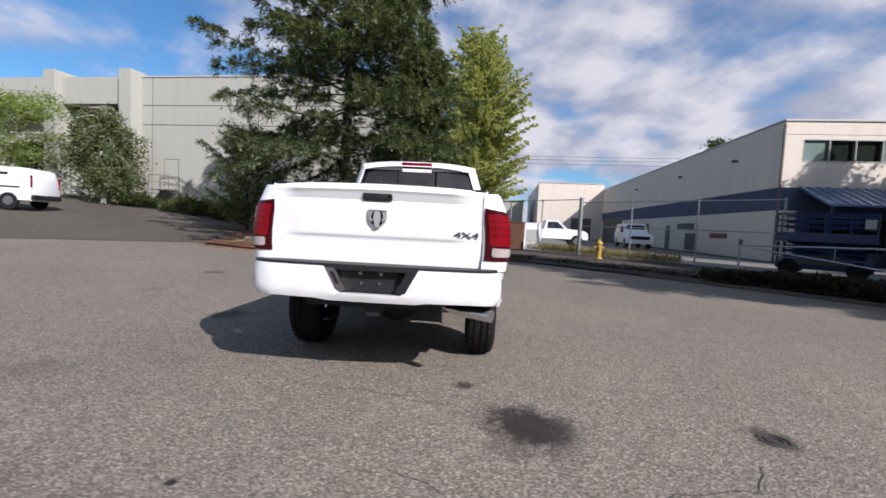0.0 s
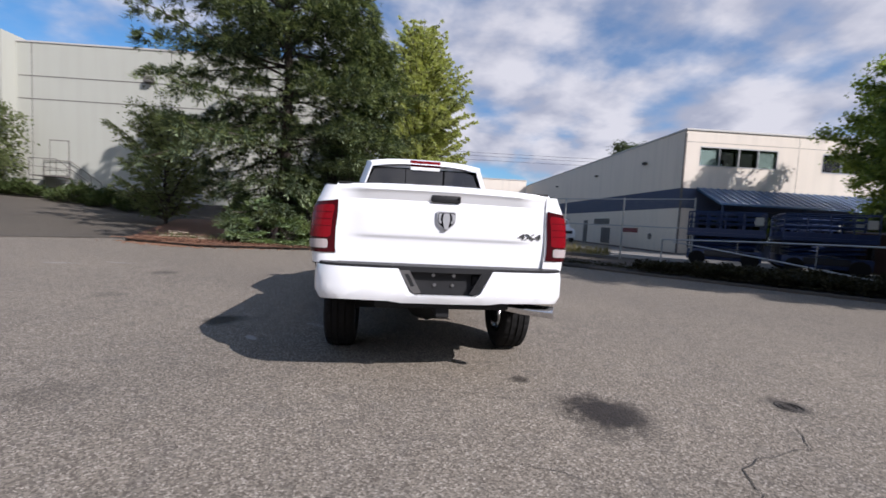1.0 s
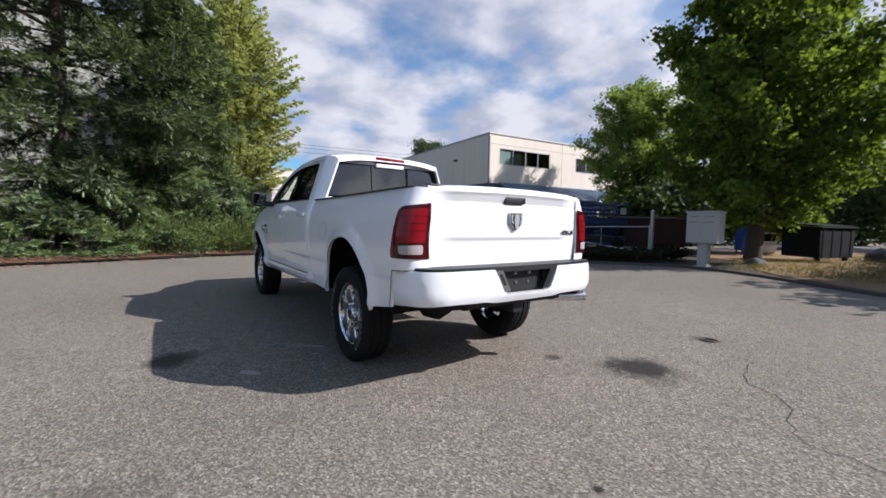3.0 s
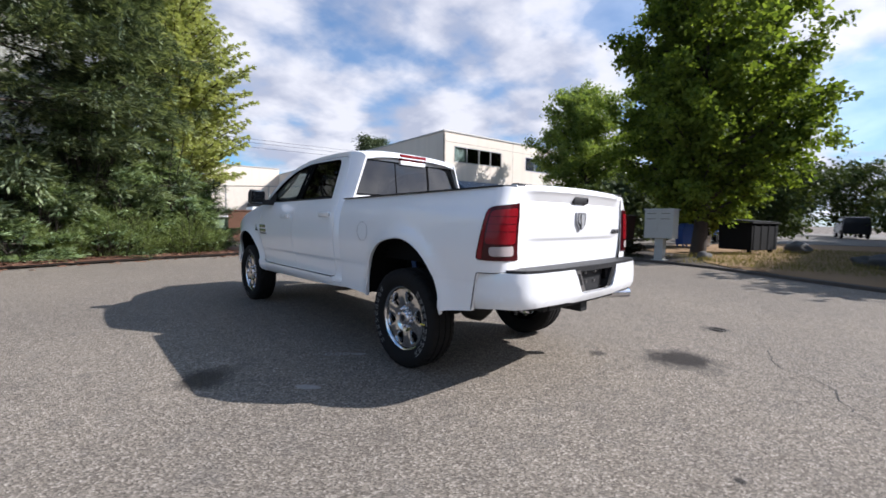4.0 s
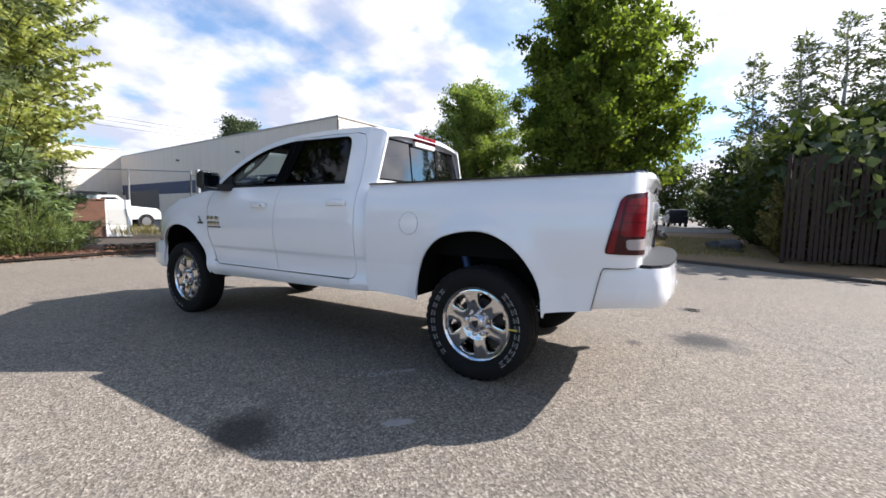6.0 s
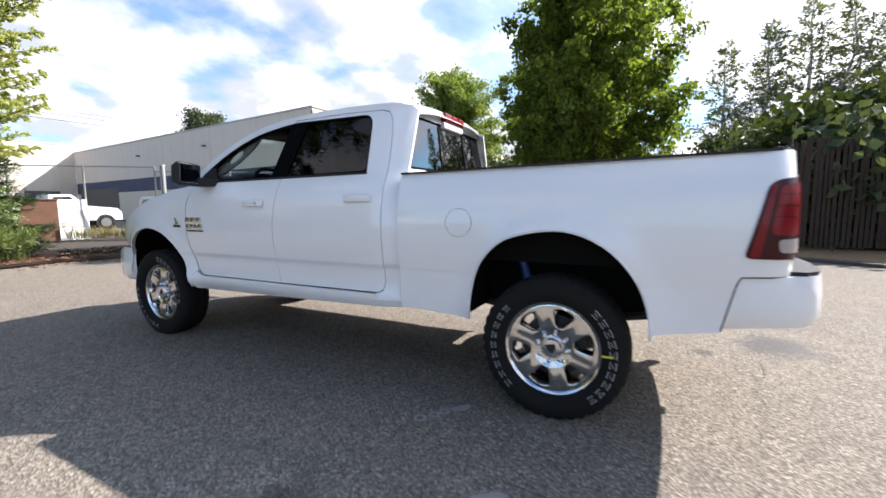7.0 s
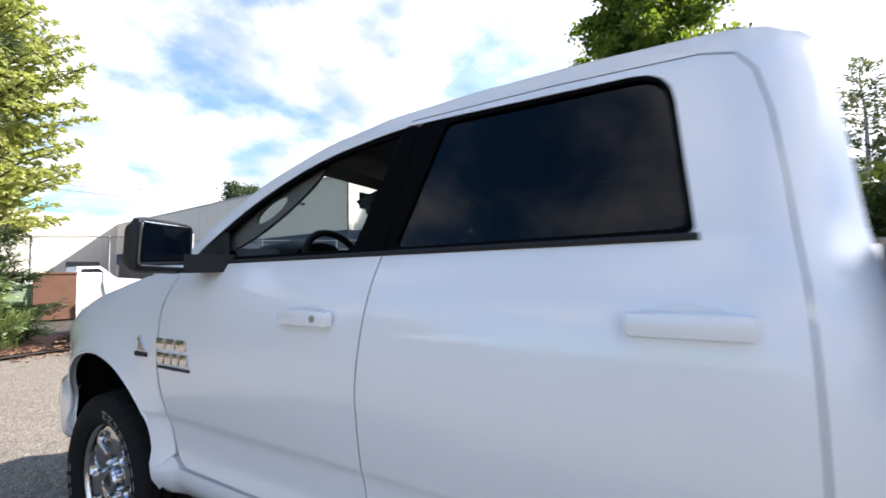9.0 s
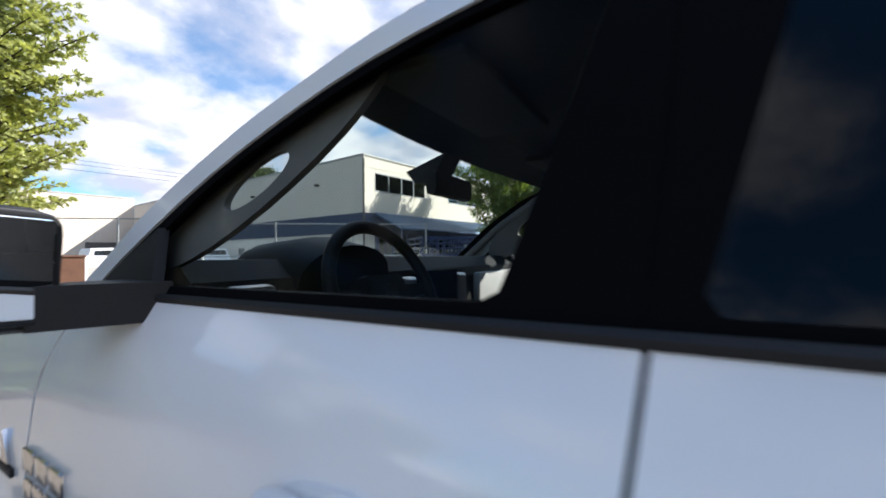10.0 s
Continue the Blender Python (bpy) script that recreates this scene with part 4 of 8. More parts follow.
def juniper(name, label, x, y, rx, ry, h, seed, mat, plumes=170, leaf=(0.075, 0.017), dense=95.0, group=""):
    """A spreading juniper: tiers of feathery plumes arching outwards, one above another."""
    rng = np.random.default_rng(seed)
    root = thing(name, label, "shrub", group=group)
    root.matrix_world = pose(x, y, rise(x, y) + 0.05)
    bb = bmesh.new()
    brushes = []
    for k in range(plumes):
        if k % 7 == 0:
            limb_a, limb_tier, limb_r = rng.uniform(0, 2 * math.pi), rng.uniform(0, 1) ** 0.8, rng.uniform(0.72, 1.05)
        a = limb_a + rng.normal() * 0.20
        tier = min(1.0, max(0.0, limb_tier + rng.normal() * 0.035))
        r = limb_r * math.sqrt(max(0.0, 1 - tier ** 1.6)) * rng.uniform(0.78, 1.0)
        tip = np.array((math.cos(a) * r * rx, math.sin(a) * r * ry, max(0.12, h * tier * rng.uniform(0.85, 1.08))))
        out = unit(np.array(((math.cos(a), math.sin(a), 0.03 + 0.24 * tier),)) + rng.normal(size=(1, 3)) * np.array((0.2, 0.2, 0.10)))[0]
        L = rng.uniform(0.7, 1.25) * (0.62 + 0.12 * h)
        foot = tip - out * L
        foot[2] = max(0.06, foot[2])
        add_tube(bb, [(tip[0] * 0.25, tip[1] * 0.25, 0.02), tuple(foot), tuple(tip)], [0.02, 0.012, 0.003], 3, False)
        way = tip - foot
        side = unit(np.cross(way, (0, 0, 1.0))[None])[0]
        needle_brush(rng, foot, way / L, L * 1.15, int(L * dense), -0.05, brushes)
        for s in range(8):
            q = 0.10 + s * 0.115
            for sgn in (-1, 1):
                v = unit((way / L * 0.85 + side * sgn * 0.8 + rng.normal(size=3) * 0.08)[None])[0]
                w = L * 0.34 * (1.12 - q) * rng.uniform(0.8, 1.15)
                needle_brush(rng, foot + way * q, v, w, max(4, int(w * dense)), 0.12, brushes)
    part("branchwork", bb, M_TRUNK, root)
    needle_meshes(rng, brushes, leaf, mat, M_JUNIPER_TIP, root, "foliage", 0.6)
    return root


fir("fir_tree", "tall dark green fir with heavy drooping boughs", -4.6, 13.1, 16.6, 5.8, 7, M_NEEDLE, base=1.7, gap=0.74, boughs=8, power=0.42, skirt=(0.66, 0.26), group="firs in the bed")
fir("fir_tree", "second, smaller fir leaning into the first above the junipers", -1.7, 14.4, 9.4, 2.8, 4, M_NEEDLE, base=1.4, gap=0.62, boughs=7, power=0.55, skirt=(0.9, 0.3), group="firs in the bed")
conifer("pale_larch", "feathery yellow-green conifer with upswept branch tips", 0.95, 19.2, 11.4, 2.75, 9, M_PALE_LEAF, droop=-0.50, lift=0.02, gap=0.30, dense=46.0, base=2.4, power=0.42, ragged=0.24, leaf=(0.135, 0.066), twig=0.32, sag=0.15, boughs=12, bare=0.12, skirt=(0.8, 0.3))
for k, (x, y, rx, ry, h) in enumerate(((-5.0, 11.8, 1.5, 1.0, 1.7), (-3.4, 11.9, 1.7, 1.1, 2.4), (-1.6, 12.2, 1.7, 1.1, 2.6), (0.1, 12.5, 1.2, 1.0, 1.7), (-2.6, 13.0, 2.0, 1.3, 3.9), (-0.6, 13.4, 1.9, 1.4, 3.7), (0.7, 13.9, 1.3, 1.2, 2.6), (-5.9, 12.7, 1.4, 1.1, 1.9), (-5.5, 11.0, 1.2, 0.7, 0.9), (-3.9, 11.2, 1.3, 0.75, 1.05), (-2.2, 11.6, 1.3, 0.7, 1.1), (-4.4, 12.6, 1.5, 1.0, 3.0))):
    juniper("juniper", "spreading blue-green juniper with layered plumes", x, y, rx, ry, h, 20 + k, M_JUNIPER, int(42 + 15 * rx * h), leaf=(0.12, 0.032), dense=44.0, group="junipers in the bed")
for k, (x, y, rx, ry, h) in enumerate(((-0.1, 12.4, 1.0, 0.6, 0.95), (-1.9, 12.0, 1.1, 0.55, 1.0), (-3.2, 11.7, 0.7, 0.4, 0.6))):
    shrub("wild_broom", "wispy yellow-green broom at the edge of the bed", x, y, rx, ry, h, 31 + k, M_BROOM, 150, (0.13, 0.016), 1.3, 80, group="broom clumps")
for k, (x, y, rx, ry, h, mat) in enumerate(((12.3, -5.2, 1.2, 0.8, 2.2, M_SHRUB), (14.6, -5.3, 1.5, 1.0, 2.6, M_SHRUB), (17.6, -4.8, 1.5, 1.0, 2.9, M_SHRUB), (12.0, -4.5, 0.7, 0.5, 2.3, M_WEED))):
    shrub("bank_shrub", "dark overgrown shrub on the bank beside the fence" if mat is M_SHRUB else "yellowing shrub on the bank beside the fence", x, y, rx, ry, h, 40 + k, mat, 170, (0.12, 0.06), 0.8, 60, group="shrubs on the bank")
broadleaf("maple_tree", "tall sunlit maple with a dense conical crown", 13.9, 1.75, 16.4, 3.4, 23, M_MAPLE, group="maples", limbs=160, leaf=0.165, per=58, first=1.7, trunk_r=0.22, widest=0.10, top_sharp=1.3, spread=0.15)
# added tree, hidden by the first: it casts shade over the lifts and fence
broadleaf("maple_tree", "added second maple hidden behind the first one to shade the yard", 20.6, 3.4, 12.5, 3.5, 17, M_MAPLE, group="maples", limbs=76, leaf=0.18, per=80, first=1.0, trunk_r=0.2, widest=0.25, top_sharp=1.5, spread=0.2)
broadleaf("young_maple", "smaller bright green maple beside the awning", 25.6, 12.6, 11.8, 3.8, 12, M_YOUNG, limbs=80, leaf=0.17, per=62, first=1.6, trunk_r=0.18, widest=0.35, top_sharp=1.6, spread=0.22)
broadleaf("birch_tree", "drooping grey-green birch in front of the entrance", -24.0, 22.3, 7.6, 2.6, 13, M_BIRCH, M_PALE_TRUNK, limbs=36, leaf=0.17, per=42, first=2.4, trunk_r=0.15, hang=0.75, top_sharp=1.6, spread=0.20)
broadleaf("birch_tree", "yellow-green young birch by the entrance steps", -29.5, 21.0, 7.4, 3.2, 14, M_YOUNG, M_PALE_TRUNK, limbs=26, leaf=0.14, per=40, first=2.2, trunk_r=0.13, hang=0.15, top_sharp=2.0)
conifer("bushy_tree", "dark feathery cedar bush with upswept plumes by the wall", -11.0, 17.0, 4.9, 2.1, 15, M_BUSHY, droop=-0.45, lift=0.30, gap=0.34, dense=34.0, power=0.55, ragged=0.28, leaf=(0.14, 0.045), twig=0.55, sag=0.3, boughs=8, base=0.3, skirt=(0.8, 0.3))
broadleaf("bare_birch", "thin white-stemmed birch with a sparse crown behind the cedar bush", -13.2, 21.4, 7.6, 1.7, 16, M_BIRCH, M_PALE_TRUNK, limbs=16, leaf=0.12, per=12, first=4.6, trunk_r=0.10, hang=0.2, top_sharp=1.6, spread=0.2)
for k, (x, y, r, h) in enumerate(((-22.3, 23.3, 1.2, 0.9), (-18.9, 23.0, 1.5, 1.1), (-17.0, 22.8, 1.3, 1.0), (-14.6, 22.4, 1.6, 1.3))):
    shrub("hedge_shrub", "clipped rounded shrub at the foot of the wall", x, y, r, r * 0.8, h, 50 + k, M_SHRUB, 130, (0.14, 0.06), 0.7, 50, group="shrubs along the grey wall")
# dark growth added over the soil strip to stand in for deep tree shade
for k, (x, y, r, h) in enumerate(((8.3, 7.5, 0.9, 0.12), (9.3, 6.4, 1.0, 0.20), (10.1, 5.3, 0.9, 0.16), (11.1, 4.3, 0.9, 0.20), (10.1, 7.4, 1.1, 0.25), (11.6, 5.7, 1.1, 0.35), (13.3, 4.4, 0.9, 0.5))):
    shrub("shade_bramble", "low near-black bramble and dead leaves added to deepen the verge's shade", x, y, r, r * 0.75, h, 150 + k, M_BRAMBLE, 90, (0.11, 0.055), 0.5, 42, group="brambles on the verge")
# the far trees
for k, (x, y, h, r) in enumerate(((42.2, -6.6, 15.5, 2.1), (43.9, -10.1, 17.8, 2.1), (45.4, -13.2, 19.3, 2.2), (47.0, -16.5, 20.0, 2.3), (48.7, -19.8, 20.5, 2.3), (50.5, -24.0, 20.0, 2.4), (52.5, -29.0, 20.0, 2.4))):
    conifer("poplar", "tall thin grey-green poplar in the distance", x, y, h, r * 1.25, 60 + k, M_POPLAR, M_PALE_TRUNK, base=1.5, droop=-0.1, lift=0.45, gap=0.85, leaf=(0.30, 0.15), dense=7.0, power=0.75, ragged=0.35, bare=0.2, sag=0.15, twig=0.8, boughs=5, group="row of distant poplars")
broadleaf("roundheaded_tree", "round dark tree rising behind the warehouse roof", 49.0, 76.0, 21.5, 4.4, 71, M_FAR_LEAF, limbs=48, leaf=0.42, per=40, first=8.0, trunk_r=0.4, widest=0.3, top_sharp=1.5, spread=0.6)
for k, (x, y, h, r) in enumerate(((11.4, -6.0, 3.3, 1.5), (13.4, -5.9, 4.4, 1.7), (15.7, -5.9, 4.6, 1.8), (18.1, -6.1, 4.7, 1.8), (20.6, -6.1, 4.9, 1.9), (23.2, -6.4, 5.1, 2.0), (26.2, -6.6, 5.4, 2.2), (29.5, -6.8, 5.8, 2.4), (33, -6.2, 6.4, 2.8), (13.4, -9.5, 4.6, 2.2), (14.2, -13, 5.0, 2.4), (40, 3.4, 7.0, 3.4), (48, 8.0, 8.0, 4.0), (60, -1, 8.0, 4.5), (47, -5.0, 4.6, 3.2), (56, 4.5, 7.0, 4.0), (54, -10, 6.5, 3.6), (38, -13, 6.8, 3.2), (24.0, 8.6, 4.2, 2.0), (28.0, 8.2, 4.6, 2.4), (21.6, 9.4, 3.2, 1.5))):
    broadleaf("roadside_thicket", "dense dark thicket of bushes beyond the fence", x, y, h, r, 80 + k, M_FAR_LEAF if k % 3 == 0 else M_SHRUB, limbs=32, leaf=0.32, per=19, first=0.3, trunk_r=0.1, widest=0.4, top_sharp=2.4, spread=0.40, group="thickets beyond the fence")
for k in range(14):
    broadleaf("boundary_tree", "dark broad tree in the row behind the low wall", -34 + 5.0 * k + (k * 37 % 11) * 0.2, -43 - (k * 17 % 5), 8.0 + (k * 29 % 7) * 0.9, 3.4, 120 + k, M_FAR_LEAF, limbs=20, leaf=0.55, per=16, first=1.0, trunk_r=0.2, widest=0.35, top_sharp=1.8, spread=0.5, group="trees behind the low wall")


# ---- the pickup ----
def paint_mat():
    m = Mat("white_car_paint", (0.80, 0.80, 0.80), 0.3)
    m.set(**{"Coat Weight": 1.0, "Coat Roughness": 0.04, "Specular IOR Level": 0.5})
    dust = m.noise(3.0, 6.0, 0.6)
    m.to("Base Color", m.mix(m.math("MULTIPLY", m.ramp(dust, (0.45, 0.0), (0.8, 1.0)), 0.10), (0.775, 0.775, 0.78), (0.64, 0.62, 0.59)))
    m.to("Coat Roughness", m.ramp(dust, (0.3, 0.03), (0.8, 0.09)))
    return m.m


M_PAINT = paint_mat()
M_BLACK = plain("black_plastic", (0.015, 0.015, 0.016), 0.55, vary=0.4, scale=20.0, relief=0.15, Specular_IOR_Level=0.3)
M_GLOSS_BLACK = plain("gloss_black_trim", (0.0035, 0.0035, 0.004), 0.6, vary=0.2, Specular_IOR_Level=0.02)
M_UNDER = plain("dirty_chassis_steel", (0.017, 0.016, 0.015), 0.8, vary=0.5, scale=8.0)
M_WELL = plain("black_well_liner", (0.0055, 0.0055, 0.0055), 0.9, vary=0.4, scale=8.0, Specular_IOR_Level=0.1)
M_TYRE = plain("tyre_rubber", (0.0105, 0.010, 0.0097), 0.85, vary=0.35, scale=14.0, relief=0.3, Specular_IOR_Level=0.2)
M_CHROME = plain("chrome", (0.70, 0.70, 0.72), 0.13, 1.0, vary=0.12, scale=9.0)
M_WHEEL = plain("polished_wheel_alloy", (0.60, 0.595, 0.59), 0.10, 1.0, vary=0.1, scale=6.0)
M_SATIN = plain("satin_chrome", (0.50, 0.50, 0.51), 0.3, 0.45, vary=0.15, scale=9.0)
M_STEEL = plain("brushed_steel", (0.45, 0.45, 0.46), 0.3, 1.0, vary=0.2)
M_DARK_CHROME = plain("dark_badge_enamel", (0.05, 0.05, 0.052), 0.45, vary=0.2)
M_LETTER = plain("white_rubber_lettering", (0.24, 0.24, 0.235), 0.7, vary=0.15)
M_CLEAR_PANE = pane_mat("clear_car_glass", (0.86, 0.90, 0.88), 1.14)
M_PRIVACY = pane_mat("privacy_car_glass", (0.02, 0.022, 0.027), 1.38)
M_REAR_PANE = pane_mat("dark_rear_glass", (0.02, 0.023, 0.027), 2.0)
M_SCREEN_PANE = pane_mat("windscreen_glass", (0.84, 0.90, 0.88), 1.3)
M_MIRROR = plain("mirror_glass", (0.75, 0.77, 0.78), 0.015, 1.0, vary=0.04)
M_RED = Mat("red_lens", (0.17, 0.004, 0.008), 0.22, Coat_Weight=0.15, Specular_IOR_Level=0.25).m
M_DARK_RED = Mat("dark_red_lens", (0.040, 0.002, 0.004), 0.22, Coat_Weight=0.15, Specular_IOR_Level=0.25).m
M_CLEAR_LENS = plain("clear_reversing_lens", (0.36, 0.31, 0.30), 0.15, vary=0.2, scale=40.0)
M_CABIN = plain("dark_cabin_plastic", (0.009, 0.009, 0.010), 0.6, vary=0.3, scale=12.0, relief=0.2, Specular_IOR_Level=0.2)
M_HEADLINER = plain("grey_headliner", (0.06, 0.059, 0.056), 0.9, vary=0.15, scale=25.0)
M_CLOTH = plain("black_seat_cloth", (0.028, 0.028, 0.030), 0.9, vary=0.3, scale=30.0, relief=0.4)
M_PILLAR = plain("grey_pillar_trim", (0.14, 0.13, 0.12), 0.8, vary=0.15, scale=30.0)
M_LIGHT_TRIM = plain("pale_grey_dash_trim", (0.34, 0.33, 0.32), 0.6, vary=0.15, scale=20.0)
M_BLUE_SHOCK = plain("blue_shock_absorber", (0.012, 0.05, 0.18), 0.4, vary=0.2)
M_YELLOW = plain("yellow_paint_mark", (0.65, 0.55, 0.05), 0.7)

truck = thing("pickup_truck", "white crew-cab four-wheel-drive pickup truck with chrome wheels", "pickup truck")

PROFILE_Z = np.array((0.50, 0.54, 0.58, 0.62, 0.645, 0.66, 0.72, 0.80, 0.824, 0.848, 0.95, 1.05, 1.15, 1.25, 1.33, 1.40, 1.46, 1.48, 1.52, 1.90, 1.95))
PROFILE_X = np.array((0.900, 0.935, 0.957, 0.964, 0.962, 0.952, 0.945, 0.950, 0.954, 0.9635, 0.978, 0.987, 0.986, 0.978, 0.963, 0.940, 0.910, 0.899, 0.886, 0.755, 0.735))
CREASE = (0.824, 0.836, 0.848)
ARCHES = ((-0.015, 0.57, 0.488, 0.54), (3.785, 0.55, 0.525, 0.515))


def half_width(y, z):
    """Half the body's width at a place along it and a height."""
    w = float(np.interp(z, PROFILE_Z, PROFILE_X))
    for yc, zc, a, b in ARCHES:
        e = math.hypot((y - yc) / a, (z - zc) / b) - 1
        if -0.2 < e < 0.24 and z < 1.4:
            k = max(0.0, e)
            w += 0.030 * (1 - (k / 0.24) ** 2) ** 2 * (1 if k < 0.10 else 1)
    if 1.009 < y < 1.22:
        w -= (0.035 + 0.055 * min(1, max(0, (z - 1.1) / 0.4))) * ((1.22 - y) / 0.21) ** 2
    if y > 3.7:
        w -= 0.075 * ((y - 3.7) / 0.95) ** 2
    if y > 3.95:
        w -= 0.12 * ((y - 3.95) / 0.7) ** 2
    if y > 3.1 and z > 1.15:
        w -= 0.05 * min(1, (y - 3.1) / 0.8) * (z - 1.15) / 0.3
    return w


def body_at(side, proud=0.0):
    return lambda y, z: Vector((side * (half_width(y, z) + proud), y, z))


CORNER_R, CORNER_Y = 0.115, -0.955


def bed_width(u, z):
    """Half the bed's width: like the cab's above, but straight down below."""
    return half_width(u, z) - float(np.interp(z, PROFILE_Z, PROFILE_X)) + float(np.interp(z, (0.50, 0.824, 0.848, 0.95, 1.05, 1.15, 1.25, 1.33, 1.40, 1.46, 1.52), (0.946, 0.959, 0.9635, 0.978, 0.987, 0.986, 0.978, 0.963, 0.940, 0.910, 0.886)))


def bed_at(side, proud=0.0):
    """Bed sides: straight, then wrapped round the rear corner."""
    def at(u, z):
        if u >= CORNER_Y:
            return Vector((side * (bed_width(u, z) + proud), u, z))
        w = bed_width(CORNER_Y, z)
        s = CORNER_Y - u
        a = min(s / CORNER_R, math.pi / 2)
        r = CORNER_R + proud
        x = w - CORNER_R + r * math.cos(a)
        y = CORNER_Y - r * math.sin(a)
        x -= max(0.0, s - CORNER_R * math.pi / 2)
        return Vector((side * max(x, 0.806), y, z))
    return at


def arch_points(k, a0, a1, n=22, grow=0.0):
    """Points round a wheel arch; the rear one is squarer and fuller towards the cab."""
    yc, zc, a, b = ARCHES[k]
    out = []
    for i in range(n + 1):
        t = radians(a0 + (a1 - a0) * i / n)
        c, s = math.cos(t), math.sin(t)
        if k == 0 and c > 0 and s > 0:
            full = min(1.0, c * 2.0)
            stretch = 1 + full * ((c ** 2.4 + s ** 2.4) ** (-1 / 2.4) - 1)
            c, s = c * stretch * (1 + 0.05 * full), s * stretch
        elif k == 0 and c > 0:
            c *= 1.05
        out.append((yc + (a + grow) * c, zc + (b + grow) * s))
    return out


def panel(outline, at, step=0.06, inward=(0, 0, 0), thick=0.03, rows=()):
    """A body panel with its edges turned in."""
    bm = sheet(outline, step, at, rows)
    if thick:
        es = [e for e in bm.edges if e.is_boundary]
        r = bmesh.ops.extrude_edge_only(bm, edges=es)
        vs = [v for v in r["geom"] if isinstance(v, bmesh.types.BMVert)]
        for v in vs:
            v.co += Vector(inward) * thick
    bmesh.ops.recalc_face_normals(bm, faces=bm.faces)
    bm.normal_update()
    if sum((f.normal * f.calc_area() for f in bm.faces), Vector()).dot(Vector(inward)) > 0:
        bmesh.ops.reverse_faces(bm, faces=bm.faces)
    return bm


def rounded(pts, r, n=4):
    """The outline with its corners rounded by r (one number, or one for each corner)."""
    out = []
    m = len(pts)
    for i in range(m):
        p, a, b = Vector(pts[i]), Vector(pts[i - 1]), Vector(pts[(i + 1) % m])
        ri = r[i] if isinstance(r, (list, tuple)) else r
        if ri <= 0:
            out.append(tuple(p))
            continue
        da, db = (a - p), (b - p)
        ra = min(ri, da.length * 0.45, db.length * 0.45)
        s, e = p + da.normalized() * ra, p + db.normalized() * ra
        for k in range(n + 1):
            t = k / n
            out.append(tuple(s * (1 - t) ** 2 + p * 2 * t * (1 - t) + e * t * t))
    return out


DLO = rounded([(1.295, 1.487), (1.325, 1.912), (2.12, 1.922), (2.52, 1.858), (2.87, 1.705), (3.19, 1.472)], [0.02, 0.09, 0.12, 0.25, 0.2, 0.03])
ROOF_EDGE = [(1.010, 1.925), (1.035, 1.957), (1.15, 1.978), (1.5, 1.988), (1.85, 1.984), (2.2, 1.966), (2.5, 1.913), (2.8, 1.800), (3.0, 1.688), (3.29, 1.475)]
REY, REZ = np.array([p[0] for p in ROOF_EDGE]), np.array([p[1] for p in ROOF_EDGE])


def smooth_edge(n=60):
    ys = np.linspace(REY[0], REY[-1], n)
    z = np.interp(ys, REY, REZ)
    k = np.array((1, 2, 3, 2, 1)) / 9
    zz = np.convolve(np.pad(z, 2, mode="edge"), k, "valid")
    zz[:2], zz[-2:] = z[:2], z[-2:]
    return list(zip(ys, zz))


EDGE = smooth_edge()

